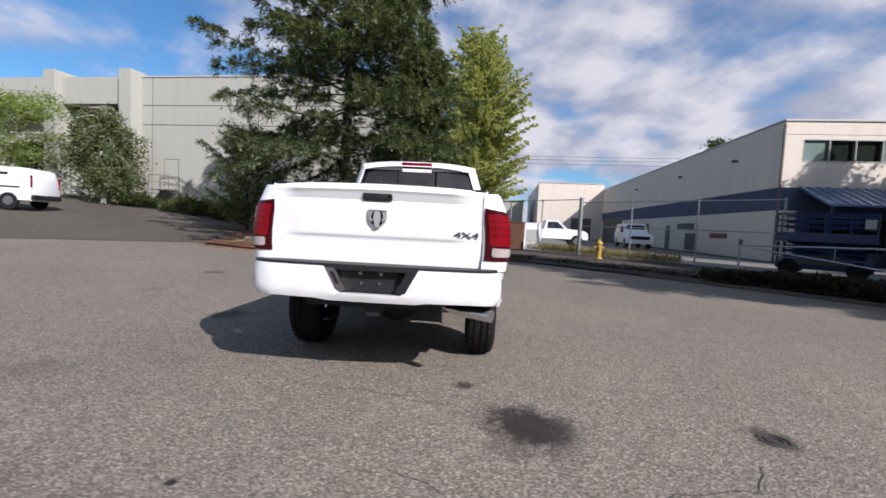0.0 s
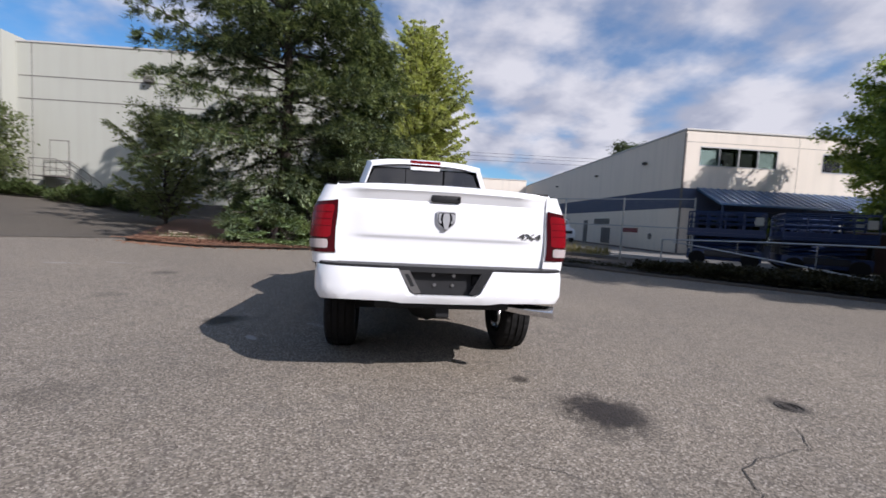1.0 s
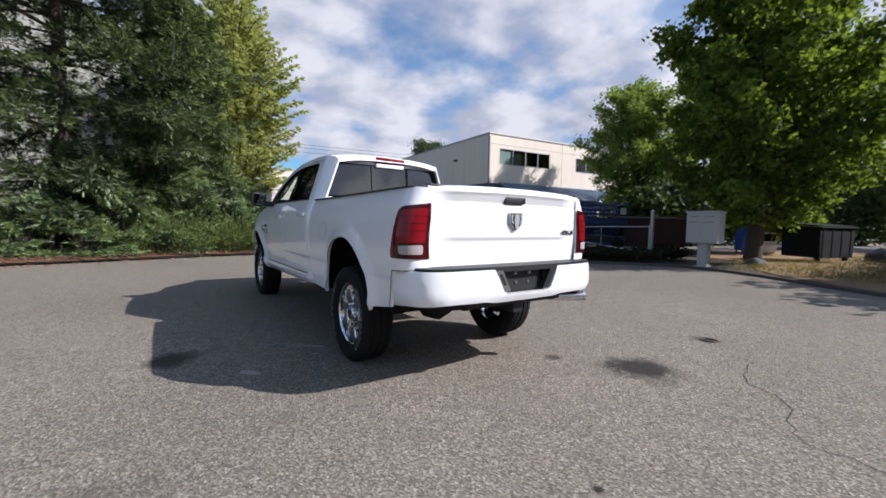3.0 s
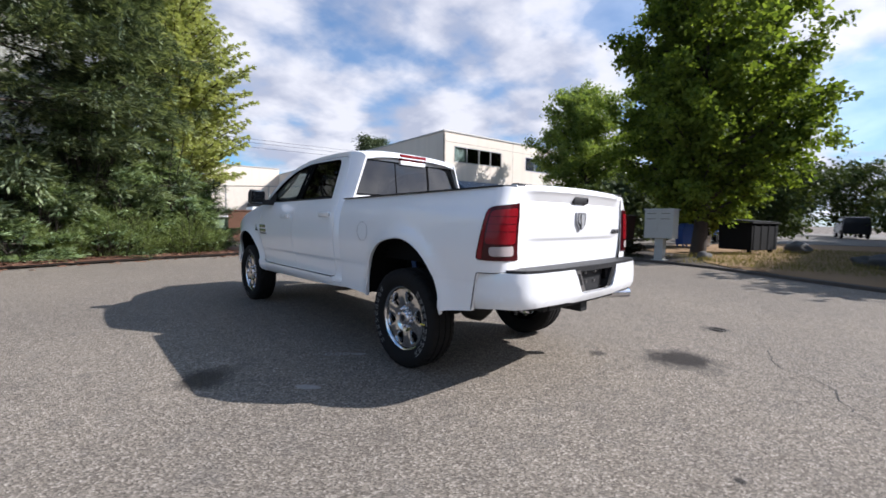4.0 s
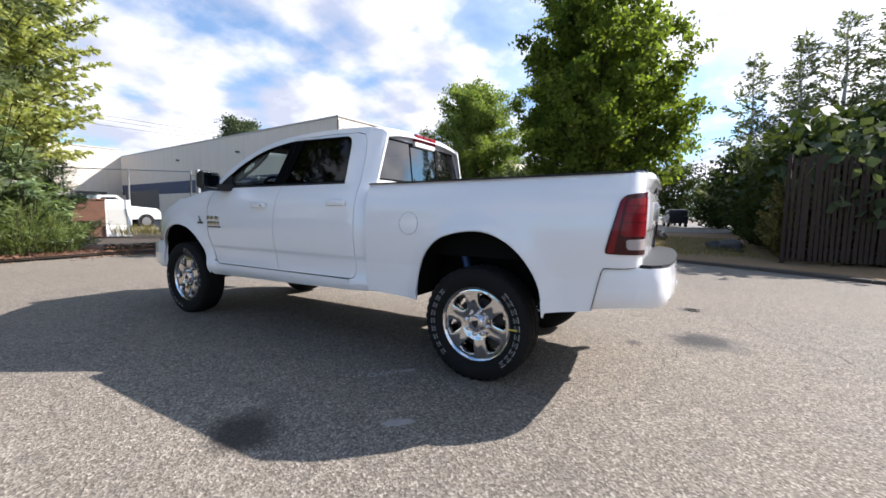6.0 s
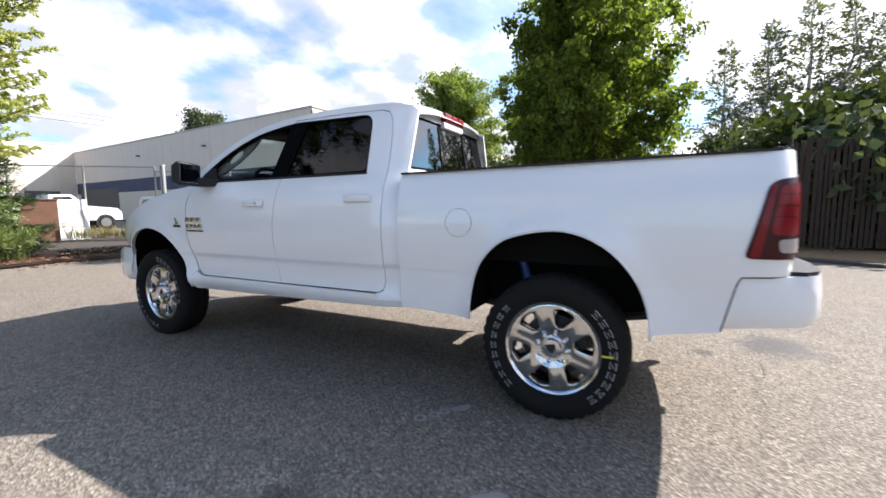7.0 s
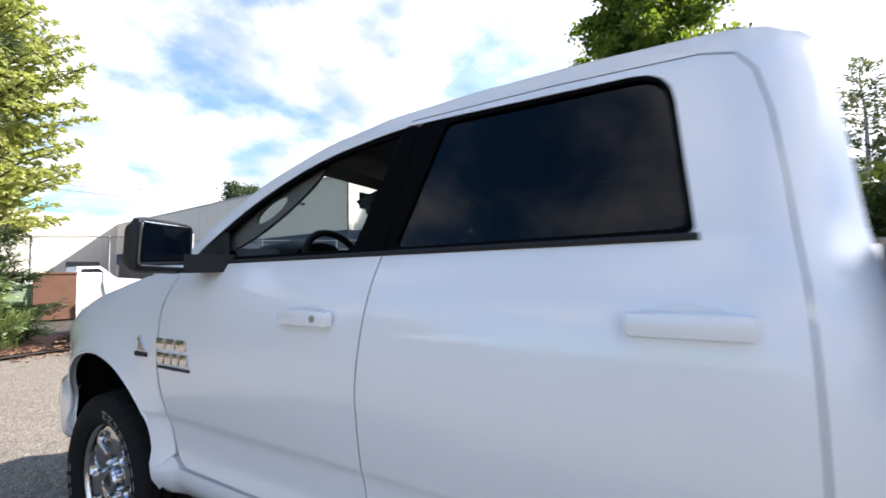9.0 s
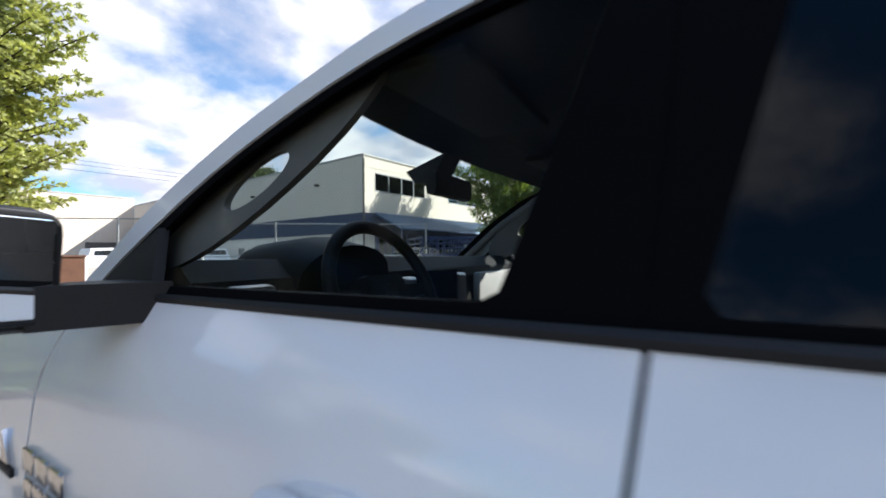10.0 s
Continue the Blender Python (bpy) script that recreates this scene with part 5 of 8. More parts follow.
for side in (-1, 1):
    inward = (-side, 0, 0)
    tag = dict(smooth=32)
    # the bed side, with the arch cut out
    outline = [(0.998, 0.575), (0.998, 1.462), (-0.60, 1.487), (-0.95, 1.492), (-1.19, 1.478), (-1.19, 0.925), (-0.868, 0.908), (-0.856, 0.880), (-0.806, 0.628), (-0.515, 0.582)] + arch_points(0, 182, -2)
    part("bed_side", panel(outline, bed_at(side), 0.05, inward, rows=CREASE), M_PAINT, truck, **tag)
    # doors, with shut lines left between them
    rear_door = rounded([(1.134, 0.655), (1.134, 1.483), (2.108, 1.47), (2.151, 1.10), (2.148, 0.80), (2.121, 0.652)], [0.07, 0, 0, 0.05, 0.05, 0.008])
    rear_door = [p for p in rear_door if p[1] < 1.469 and p[0] < 1.30] + [(1.134, 1.47), (1.136, 1.60), (1.143, 1.75), (1.161, 1.86), (1.193, 1.911), (1.262, 1.931), (1.6, 1.941), (2.1, 1.935), (2.118, 1.923)] + [p for p in DLO if p[0] < 2.11][::-1] + [p for p in rear_door if p[0] > 1.30]
    rd = part("rear_door", panel(rear_door, body_at(side), 0.05, inward, rows=CREASE), M_PAINT, truck, **tag)
    front_door = rounded([(2.127, 0.652), (2.154, 0.80), (2.157, 1.10), (2.114, 1.47), (3.175, 1.463), (3.242, 1.30), (3.233, 0.95), (3.143, 0.69), (3.08, 0.652)], [0.008, 0.05, 0.05, 0, 0.02, 0.1, 0.1, 0.06, 0.04])
    fd = part("front_door", panel(front_door, body_at(side), 0.05, inward, rows=CREASE), M_PAINT, truck, **tag)
    part("sill", panel([(1.012, 0.555), (1.012, 0.598), (1.2, 0.598), (1.2, 0.642), (3.10, 0.642), (3.235, 0.70), (3.262, 0.60), (3.21, 0.515), (2.9, 0.515), (1.8, 0.535)], body_at(side), 0.04, inward), M_PAINT, truck, **tag)
    fender = [(3.225, 0.635), (3.16, 0.69), (3.245, 0.95), (3.253, 1.30), (3.185, 1.455), (3.5, 1.42), (3.9, 1.327), (4.15, 1.228), (4.35, 1.122), (4.5, 1.02), (4.58, 0.93), (4.58, 0.82), (4.37, 0.82), (4.335, 0.60)] + arch_points(1, 5, 172)
    part("fender", panel(fender, body_at(side), 0.05, inward, rows=CREASE), M_PAINT, truck, **tag)
    # the cab's upper side: rear pillar and roof rail round the dark windows
    upper = [(1.012, 0.60), (1.198, 0.60), (1.198, 0.6495), (1.175, 0.652), (1.150, 0.664), (1.135, 0.688), (1.129, 0.725), (1.129, 1.487), (1.131, 1.60), (1.138, 1.75), (1.156, 1.862), (1.190, 1.916), (1.26, 1.936), (1.6, 1.946), (2.1, 1.940)] + [p for p in DLO[:-4] if p[0] > 2.11 and p[1] > 1.5] + [(3.19, 1.472), (3.29, 1.475)] + [(y, z) for y, z in EDGE[::-1]][1:] + [(1.010, 1.92)]
    part("cab_side", panel(upper, body_at(side), 0.05, inward, 0.02, CREASE), M_PAINT, truck, **tag)
    rear_glass = rounded([(1.308, 1.500), (1.338, 1.900), (1.965, 1.903), (2.078, 1.492)], [0.03, 0.07, 0.02, 0.02])
    front_glass = rounded([(2.245, 1.495), (2.135, 1.893), (2.38, 1.868), (2.60, 1.802), (2.85, 1.692), (3.10, 1.490)], [0.02, 0.02, 0.1, 0.12, 0.12, 0.03])
    # black frames: strips between the opening and the panes
    def ring(outer_pts, inner_pts, proud):
        bm = bmesh.new()
        at = body_at(side, proud)
        n = 90
        def resample(p):
            p = [Vector(q) for q in p] + [Vector(p[0])]
            c = sum(p[:-1], Vector((0, 0))) / (len(p) - 1)
            cum = [0]
            for a, b in zip(p, p[1:]):
                cum.append(cum[-1] + (b - a).length)
            out = []
            for k in range(n):
                s = cum[-1] * k / n
                i = max(j for j in range(len(cum) - 1) if cum[j] <= s)
                f = (s - cum[i]) / max(1e-9, cum[i + 1] - cum[i])
                out.append(p[i].lerp(p[i + 1], f))
            return out
        A, B = resample(outer_pts), resample(inner_pts)
        va, vb = [bm.verts.new(at(*p)) for p in A], [bm.verts.new(at(*p)) for p in B]
        vc = [bm.verts.new(at(*p) + Vector(inward) * 0.02) for p in B]
        for k in range(n):
            j = (k + 1) % n
            bm.faces.new((va[k], va[j], vb[j], vb[k]))
            bm.faces.new((vb[k], vb[j], vc[j], vc[k]))
        return bm
    front_half = [(2.115, 1.482), (2.075, 1.920)] + [p for p in DLO if p[0] > 2.08] + [(3.19, 1.472)]
    rear_half = [p for p in DLO if p[0] < 2.08] + [(2.072, 1.920), (2.112, 1.482)]
    part("window_frame", ring(rear_half, rear_glass, -0.006), M_GLOSS_BLACK, rd, "gloss black window surround")
    part("window_frame", ring(front_half, front_glass, -0.006), M_GLOSS_BLACK, fd, "gloss black window surround")
    g = part("window_pane", panel(rear_glass, body_at(side, -0.016), 0.08, inward, 0.0), M_PRIVACY, rd, "dark privacy glass", 60)
    g = part("window_pane", panel(front_glass, body_at(side, -0.016), 0.08, inward, 0.0), M_CLEAR_PANE, fd, "clear side glass", 60)
    bm = bmesh.new()
    add_tube(bm, [Vector((side * (half_width(y, 1.478) + 0.002), y, 1.480 - 0.006 * (y - 1.3))) for y in np.linspace(1.29, 3.14, 14)], 0.009, 6)
    part("belt_moulding", bm, M_BLACK, truck, "black belt moulding")
    # handles
    for door, y0, z in ((rd, 1.21, 1.305), (fd, 2.245, 1.28)):
        x = half_width(y0 + 0.12, z)
        bm = bmesh.new()
        add_box(bm, (side * (x + 0.018) - 0.016, y0, z - 0.026), (side * (x + 0.018) + 0.016, y0 + 0.225, z + 0.024), 0.014)
        h = part("door_handle", bm, M_PAINT, door, smooth=50)
        bm = prism([(y0 + 0.115 + 0.115 * math.cos(t), z - 0.008 + 0.045 * math.sin(t)) for t in (2 * math.pi * k / 20 for k in range(20))], side * (x - 0.012), side * (x + 0.0015), "x")
        part("handle_recess", bm, M_PAINT, door)
        if door is fd:
            part("lock", prism([(y0 + 0.06 + 0.011 * math.cos(t), z + 0.011 * math.sin(t)) for t in (2 * math.pi * k / 12 for k in range(12))], side * (x + 0.02), side * (x + 0.037), "x"), M_STEEL, door, "round key lock")
    # model badge as plain raised blocks
    x = half_width(3.1, 1.12)
    tilt = -0.02
    for k in range(3):
        y = 3.235 - k * 0.075
        part("badge", box((side * (half_width(y, 1.15) + 0.004) - 0.006, y - 0.064, 1.120), (side * (half_width(y, 1.15) + 0.004) + 0.006, y, 1.165), 0.006), M_CHROME, fd, "chrome badge block", 40)
    for k in range(4):
        y = 3.225 - k * 0.057
        part("badge", box((side * (half_width(y, 1.08) + 0.004) - 0.006, y - 0.047, 1.062), (side * (half_width(y, 1.08) + 0.004) + 0.006, y, 1.108), 0.006), M_CHROME, fd, "chrome badge block", 40)
    part("badge", box((side * (half_width(3.1, 1.04) + 0.004) - 0.005, 2.995, 1.040), (side * (half_width(3.1, 1.04) + 0.004) + 0.005, 3.225, 1.052), 0.004), M_BLACK, fd, "black badge bar", 40)
    part("emblem", box((side * (half_width(3.36, 1.1) + 0.003) - 0.005, 3.32, 1.075), (side * (half_width(3.36, 1.1) + 0.003) + 0.005, 3.42, 1.095), 0.004), M_BLACK, truck, "small black fender emblem", 40)
    part("emblem", prism([(3.34, 1.10), (3.385, 1.165), (3.40, 1.15), (3.385, 1.13), (3.395, 1.10)], side * (half_width(3.36, 1.12) - 0.002), side * (half_width(3.36, 1.12) + 0.007), "x"), M_CHROME, truck, "small chrome fender emblem", 40)
    # black caps on the bed rails
    bm = bmesh.new()
    add_prism(bm, [(side * 0.80, -1.05), (side * 0.845, -1.045), (side * 0.895, -1.00), (side * 0.915, -0.93), (side * 0.93, 0.0), (side * 0.93, 0.995), (side * 0.80, 0.995)], 1.455, 1.466)
    for v in bm.verts:
        v.co.z += 0.027 * (0.995 - v.co.y) / 2
    part("rail_cap", bm, M_BLACK, truck, "black plastic bed rail cap")
    part("bed_inner", box((side * 0.79 - 0.01, -1.0, 0.95), (side * 0.79 + 0.01, 0.99, 1.452)), M_WELL, truck)
    # the dark seam between the bed and the bumper
    bm = bmesh.new()
    add_tube(bm, [bed_at(side, 0.001)(u, z) for u, z in ((-1.10, 0.916), (-0.98, 0.910), (-0.868, 0.904), (-0.853, 0.872), (-0.802, 0.636))], 0.003, 6)
    part("bumper_seam", bm, M_BLACK, truck, "dark rubber seam above the bumper")
    # tail lamp
    lamp = part("tail_lamp", panel(rounded([(-0.868, 0.995), (-0.952, 1.348), (-1.188, 1.378), (-1.188, 0.995)], [0.03, 0.05, 0.0, 0.0]), bed_at(side, 0.008), 0.03, inward, 0.02), M_DARK_RED, truck, "dark red wraparound tail lamp", 50)
    part("lens", panel(rounded([(-0.955, 1.105), (-0.985, 1.325), (-1.17, 1.345), (-1.17, 1.105)], 0.03), bed_at(side, 0.012), 0.03, inward, 0.006), M_RED, lamp, "bright red lens", 50)
    part("lens", panel(rounded([(-0.885, 1.003), (-0.958, 1.335), (-0.975, 1.335), (-0.925, 1.003)], 0.010), bed_at(side, 0.011), 0.03, inward, 0.006), M_RED, lamp, "bright red lens", 50)
    part("lens", panel(rounded([(-0.992, 1.026), (-0.985, 1.086), (-1.15, 1.092), (-1.15, 1.026)], 0.02), bed_at(side, 0.013), 0.03, inward, 0.006), M_CLEAR_LENS, lamp, "clear reversing lens", 50)
    for z in (1.185, 1.235, 1.285):
        part("lens_rib", panel([(-0.96, z), (-0.96, z + 0.003), (-1.165, z + 0.004), (-1.165, z)], bed_at(side, 0.0145), 0.04, inward, 0.004), M_DARK_RED, lamp)
    # wheel wells
    for k, (yc, zc, a, b) in enumerate(ARCHES):
        bm = bmesh.new()
        pts = arch_points(k, 0, 180, 24, 0.02)
        ra = [bm.verts.new((side * (half_width(y, max(z, 0.56)) - 0.035), y, z)) for y, z in pts]
        rb = [bm.verts.new((side * 0.52, y, z)) for y, z in pts]
        for i in range(len(pts) - 1):
            bm.faces.new((ra[i], ra[i + 1], rb[i + 1], rb[i]))
        bm.faces.new(rb)
        part("wheel_well", bm, M_WELL, truck, "dirty dark wheel well", 60)
        bm = bmesh.new()
        add_tube(bm, [Vector((side * (half_width(y, z) - 0.004), y, z)) for y, z in arch_points(k, -2, 182, 30)], 0.008, 6)
        part("arch_lip", bm, M_PAINT, truck, smooth=60)

# fuel filler door, near side only
bm = panel([(0.56 + 0.083 * math.cos(t), 1.145 + 0.083 * math.sin(t)) for t in (2 * math.pi * k / 36 for k in range(36))], bed_at(-1, 0.0016), 0.05, (1, 0, 0), 0.0)
fuel_door = part("fuel_door", bm, M_PAINT, truck, "round flush fuel filler door", 50)
bm = bmesh.new()
add_tube(bm, [bed_at(-1, 0.0012)(0.56 + 0.086 * math.cos(t), 1.145 + 0.086 * math.sin(t)) for t in (2 * math.pi * k / 48 for k in range(49))], 0.0010, 5)
part("shut_line", bm, M_BLACK, fuel_door)


# the dark gap between cab and bed, and the inner structure that blocks light
part("cab_floor", box((-0.90, 1.03, 0.56), (0.90, 3.25, 0.60)), M_UNDER, truck)
part("firewall", box((-0.84, 3.22, 0.6), (0.84, 3.26, 1.40)), M_UNDER, truck)
part("bed_floor", box((-0.80, -1.0, 0.90), (0.80, 0.99, 0.95)), M_WELL, truck)
part("bed_front", box((-0.80, 0.965, 0.952), (0.80, 0.995, 1.455)), M_PAINT, truck)
for side in (-1, 1):
    part("inner_sill", box((side * 0.87 - 0.02, 1.17, 0.6), (side * 0.87 + 0.02, 3.2, 1.44)), M_CABIN, truck, "dark inner door panel")


def roof():
    """The roof skin, crowned, with a curved front edge."""
    bm = bmesh.new()
    nq, ns = 28, 26
    rows = []
    for i in range(ns + 1):
        s = i / ns
        row = []
        for j in range(nq + 1):
            q = -1 + 2 * j / nq
            y = 1.010 + (2.45 + 0.15 * (1 - q * q) - 1.010) * s
            ze = float(np.interp(min(y, 2.45), REY, REZ)) if s < 0.9 else float(np.interp(y - 0.15 * (1 - q * q), REY, REZ))
            w = half_width(min(y, 3.0), ze) + 0.001
            front = (1 - q * q) * 0.045 * max(0, (s - 0.7) / 0.3) ** 2
            back_fall = 0.03 * max(0, 1 - s / 0.06) ** 2
            z = ze + (0.036 + 0.018 * max(0, 1 - s / 0.7)) * (1 - abs(q) ** 3) - back_fall
            row.append(bm.verts.new((q * w, y, z)))
        rows.append(row)
    for a, b in zip(rows, rows[1:]):
        for j in range(nq):
            bm.faces.new((a[j], a[j + 1], b[j + 1], b[j]))
    es = [e for e in bm.edges if e.is_boundary and all(abs(v.co.y - 0.985) < 1e-4 for v in e.verts)]
    return bm


part("roof", roof(), M_PAINT, truck, smooth=60)


def screen_point(s, q):
    """A place on the windscreen: s from the header down to the cowl, q across."""
    ys = 2.45 + (3.285 - 2.45) * s
    zs = float(np.interp(ys, REY, REZ)) + (0.036 * (1 - abs(q) ** 3)) * (1 - s) + 0.02 * (1 - q * q) * s
    w = half_width(min(ys, 3.1), max(1.5, float(np.interp(ys, REY, REZ)))) - 0.01
    return Vector((q * w, ys + 0.15 * (1 - q * q) * (1 - s) + 0.22 * (1 - q * q) * s, zs + 0.035 * math.sin(math.pi * s) * (1 - q * q)))


def screen_grid(q0, q1, s0, s1, n=16, out=0.0):
    bm = bmesh.new()
    rows = [[bm.verts.new(screen_point(s0 + (s1 - s0) * i / n, q0 + (q1 - q0) * j / n) + Vector((0, out * 0.5, out))) for j in range(n + 1)] for i in range(n + 1)]
    for a, b in zip(rows, rows[1:]):
        for j in range(n):
            bm.faces.new((a[j], b[j], b[j + 1], a[j + 1]))
    return bm


screen = part("windscreen", screen_grid(-0.93, 0.93, 0.035, 0.99), M_SCREEN_PANE, truck, "clear windscreen", 60)
for a, b, c, d in ((-1, -0.93, 0, 1), (0.93, 1, 0, 1), (-0.93, 0.93, 0, 0.05)):
    part("surround", screen_grid(a, b, c, d, 10, 0.002), M_GLOSS_BLACK, screen, "black screen border")


def bonnet():
    bm = bmesh.new()
    nq, ns = 24, 20
    rows = []
    fy = np.array((3.185, 3.5, 3.9, 4.25, 4.45, 4.62))
    fz = np.array((1.455, 1.425, 1.36, 1.275, 1.215, 1.14))
    for i in range(ns + 1):
        s = i / ns
        row = []
        for j in range(nq + 1):
            q = -1 + 2 * j / nq
            y0 = 3.185 + 0.2 * (1 - q * q)
            y1 = 4.55 + 0.16 * (1 - q * q)
            y = y0 + (y1 - y0) * s
            ye = min(4.62, 3.185 + (4.55 - 3.185) * s)
            ze = float(np.interp(ye, (3.185, 3.5, 3.9, 4.15, 4.35, 4.5, 4.58), (1.455, 1.42, 1.327, 1.228, 1.122, 1.02, 0.95)))
            crown = float(np.interp(ye, fy, fz)) - ze
            w = half_width(ye, ze) + 0.001
            ridge = 0.02 * math.exp(-((abs(q) - 0.5) / 0.07) ** 2)
            row.append(bm.verts.new((q * w, y, ze + crown * (1 - abs(q) ** 4) + (0.085 * (1 - abs(q) ** 2.2) + ridge) * (1 - 0.25 * s))))
        rows.append(row)
    for a, b in zip(rows, rows[1:]):
        for j in range(nq):
            bm.faces.new((a[j], a[j + 1], b[j + 1], b[j]))
    return bm


part("bonnet", bonnet(), M_PAINT, truck, smooth=60)
part("cowl", box((-0.82, 3.18, 1.40), (0.82, 3.42, 1.462), 0.02), M_BLACK, truck, "black cowl panel")
# the nose
part("grille", prism([(-0.50, 0.88), (-0.56, 1.24), (0.56, 1.24), (0.50, 0.88)], 4.60, 4.72, "y"), M_CHROME, truck, "chrome grille")
for side in (-1, 1):
    part("headlamp", prism([(side * 0.56, 0.96), (side * 0.56, 1.16), (side * 0.74, 1.10), (side * 0.76, 0.96)], 4.45, 4.63, "y"), M_CLEAR_LENS, truck, "clear headlamp")


def front_bumper():
    bm = bmesh.new()
    plan = [(-0.90, 4.25), (-0.905, 4.45), (-0.86, 4.62), (-0.72, 4.72), (0, 4.79), (0.72, 4.72), (0.86, 4.62), (0.905, 4.45), (0.90, 4.25)]
    prof = [(0.50, -0.05), (0.54, 0.0), (0.68, 0.012), (0.80, 0.0), (0.84, -0.04)]
    rows = []
    for z, o in prof:
        rows.append([bm.verts.new((x * (1 + o * 0.6), y + o * (1 if y > 4.5 else 0), z)) for x, y in plan])
    for a, b in zip(rows, rows[1:]):
        for j in range(len(plan) - 1):
            bm.faces.new((a[j], a[j + 1], b[j + 1], b[j]))
    return bm


part("front_bumper", front_bumper(), M_PAINT, truck, "white painted front bumper", 50)

# the cab's back wall round the rear window
BACK = lambda x, z: Vector((x, 1.008 + 0.05 * max(0, (z - 1.45) / 0.45) + 0.03 * (x / 0.8) ** 2, z))
w0, w1 = half_width(1.012, 1.47) - 0.002, half_width(1.012, 1.92) - 0.002
for outline in ([(-w0, 1.0), (-w0, 1.462), (w0, 1.462), (w0, 1.0)],
                [(-w0, 1.464), (-w1, 1.92), (-0.690, 1.92), (-0.775, 1.51), (-0.775, 1.464)],
                [(w0, 1.464), (0.775, 1.464), (0.775, 1.51), (0.690, 1.92), (w1, 1.92)],
                [(-0.775, 1.464), (-0.775, 1.51), (0.775, 1.51), (0.775, 1.464)],
                [(-0.690, 1.905), (-w1, 1.92), (-0.70, 1.955), (-0.4, 1.985), (0.4, 1.985), (0.70, 1.955), (w1, 1.92), (0.690, 1.905)]):
    part("cab_back", panel(outline, BACK, 0.08, (0, 1, 0), 0.02), M_PAINT, truck, smooth=50)
rear_window = part("rear_window", panel([(-0.775, 1.51), (-0.690, 1.908), (0.690, 1.908), (0.775, 1.51)], lambda x, z: BACK(x, z) + Vector((0, 0.012, 0)), 0.08, (0, 1, 0), 0.0), M_REAR_PANE, truck, "dark sliding rear window", 60)
for x, half in ((-0.24, 0.004), (0.24, 0.012)):
    part("glazing_bar", panel([(x - half, 1.51), (x - half, 1.906), (x + half, 1.906), (x + half, 1.51)], lambda a, z: BACK(a, z) + Vector((0, 0.006, 0)), 0.1, (0, 1, 0), 0.01), M_GLOSS_BLACK, rear_window)
for o in ([(-0.775, 1.511), (-0.771, 1.529), (0.771, 1.529), (0.775, 1.511)], [(-0.694, 1.893), (-0.690, 1.909), (0.690, 1.909), (0.694, 1.893)]):
    part("seal", panel(o, lambda a, z: BACK(a, z) + Vector((0, 0.005, 0)), 0.1, (0, 1, 0), 0.01), M_GLOSS_BLACK, rear_window)
stop = part("stop_lamp", box((-0.19, 1.022, 1.930), (0.19, 1.09, 2.0), 0.012), M_RED, truck, "red high-level stop lamp", 50)
part("cargo_lamp", box((-0.185, 1.034, 1.880), (0.185, 1.085, 1.927), 0.01), M_PAINT, stop, "white cargo lamp")
part("lamp_divider", box((-0.065, 1.018, 1.95), (-0.058, 1.022, 1.995)), M_DARK_RED, stop)
part("lamp_divider", box((0.058, 1.018, 1.95), (0.065, 1.022, 1.995)), M_DARK_RED, stop)


# the tailgate
def gate_y(x, z):
    zs = (0.91, 1.10, 1.118, 1.135, 1.155, 1.30, 1.385, 1.40, 1.455, 1.475, 1.50, 1.518, 1.525)
    ys = (-1.058, -1.066, -1.070, -1.080, -1.084, -1.088, -1.082, -1.075, -1.100, -1.114, -1.112, -1.095, -1.06)
    flat = (-1.058, -1.066, -1.067, -1.068, -1.069, -1.072, -1.072, -1.070, -1.074, -1.078, -1.078, -1.072, -1.06)
    f = min(1, max(0, (0.70 - abs(x)) / 0.12))
    return float(np.interp(z, zs, ys)) * f + float(np.interp(z, zs, flat)) * (1 - f) + 0.012 * (x / 0.8) ** 2


def gate_sheet():
    bm = bmesh.new()
    xs = np.linspace(-0.80, 0.80, 41)
    zs = np.unique(np.concatenate([np.linspace(0.91, 1.525, 32), (1.118, 1.135, 1.385, 1.40, 1.455, 1.475, 1.518)]))
    rows = [[bm.verts.new((x, gate_y(x, z), z - 0.022 * (x / 0.8) ** 2 * max(0, (z - 1.35) / 0.17))) for x in xs] for z in zs]
    for a, b in zip(rows, rows[1:]):
        for j in range(len(xs) - 1):
            bm.faces.new((a[j], a[j + 1], b[j + 1], b[j]))
    es = [e for e in bm.edges if e.is_boundary]
    r = bmesh.ops.extrude_edge_only(bm, edges=es)
    for v in r["geom"]:
        if isinstance(v, bmesh.types.BMVert):
            v.co.y += 0.05
    return bm


gate = part("tailgate", gate_sheet(), M_PAINT, truck, "white tailgate with a spoiler lip and a crease", 35)
part("gate_top", box((-0.79, -1.065, 1.492), (0.79, -1.0, 1.512), 0.006), M_BLACK, gate, "black tailgate top cap")
part("gate_inner", box((-0.79, -1.012, 0.93), (0.79, -1.0, 1.49)), M_BLACK, gate)
part("gate_handle", box((-0.118, -1.101, 1.398), (0.105, -1.065, 1.458), 0.015), M_BLACK, gate, "black tailgate handle", 40)
part("camera_eye", tube([(0.085, -1.106, 1.43), (0.085, -1.095, 1.43)], 0.01, 12), M_GLOSS_BLACK, gate)
shield = rounded([(-0.072, 1.335), (0.072, 1.335), (0.070, 1.245), (0.0, 1.185), (-0.070, 1.245)], [0.015, 0.015, 0.03, 0.02, 0.03])
em = part("emblem", prism(shield, -1.104, -1.084, "y"), M_SATIN, gate, "bright satin chrome shield emblem")
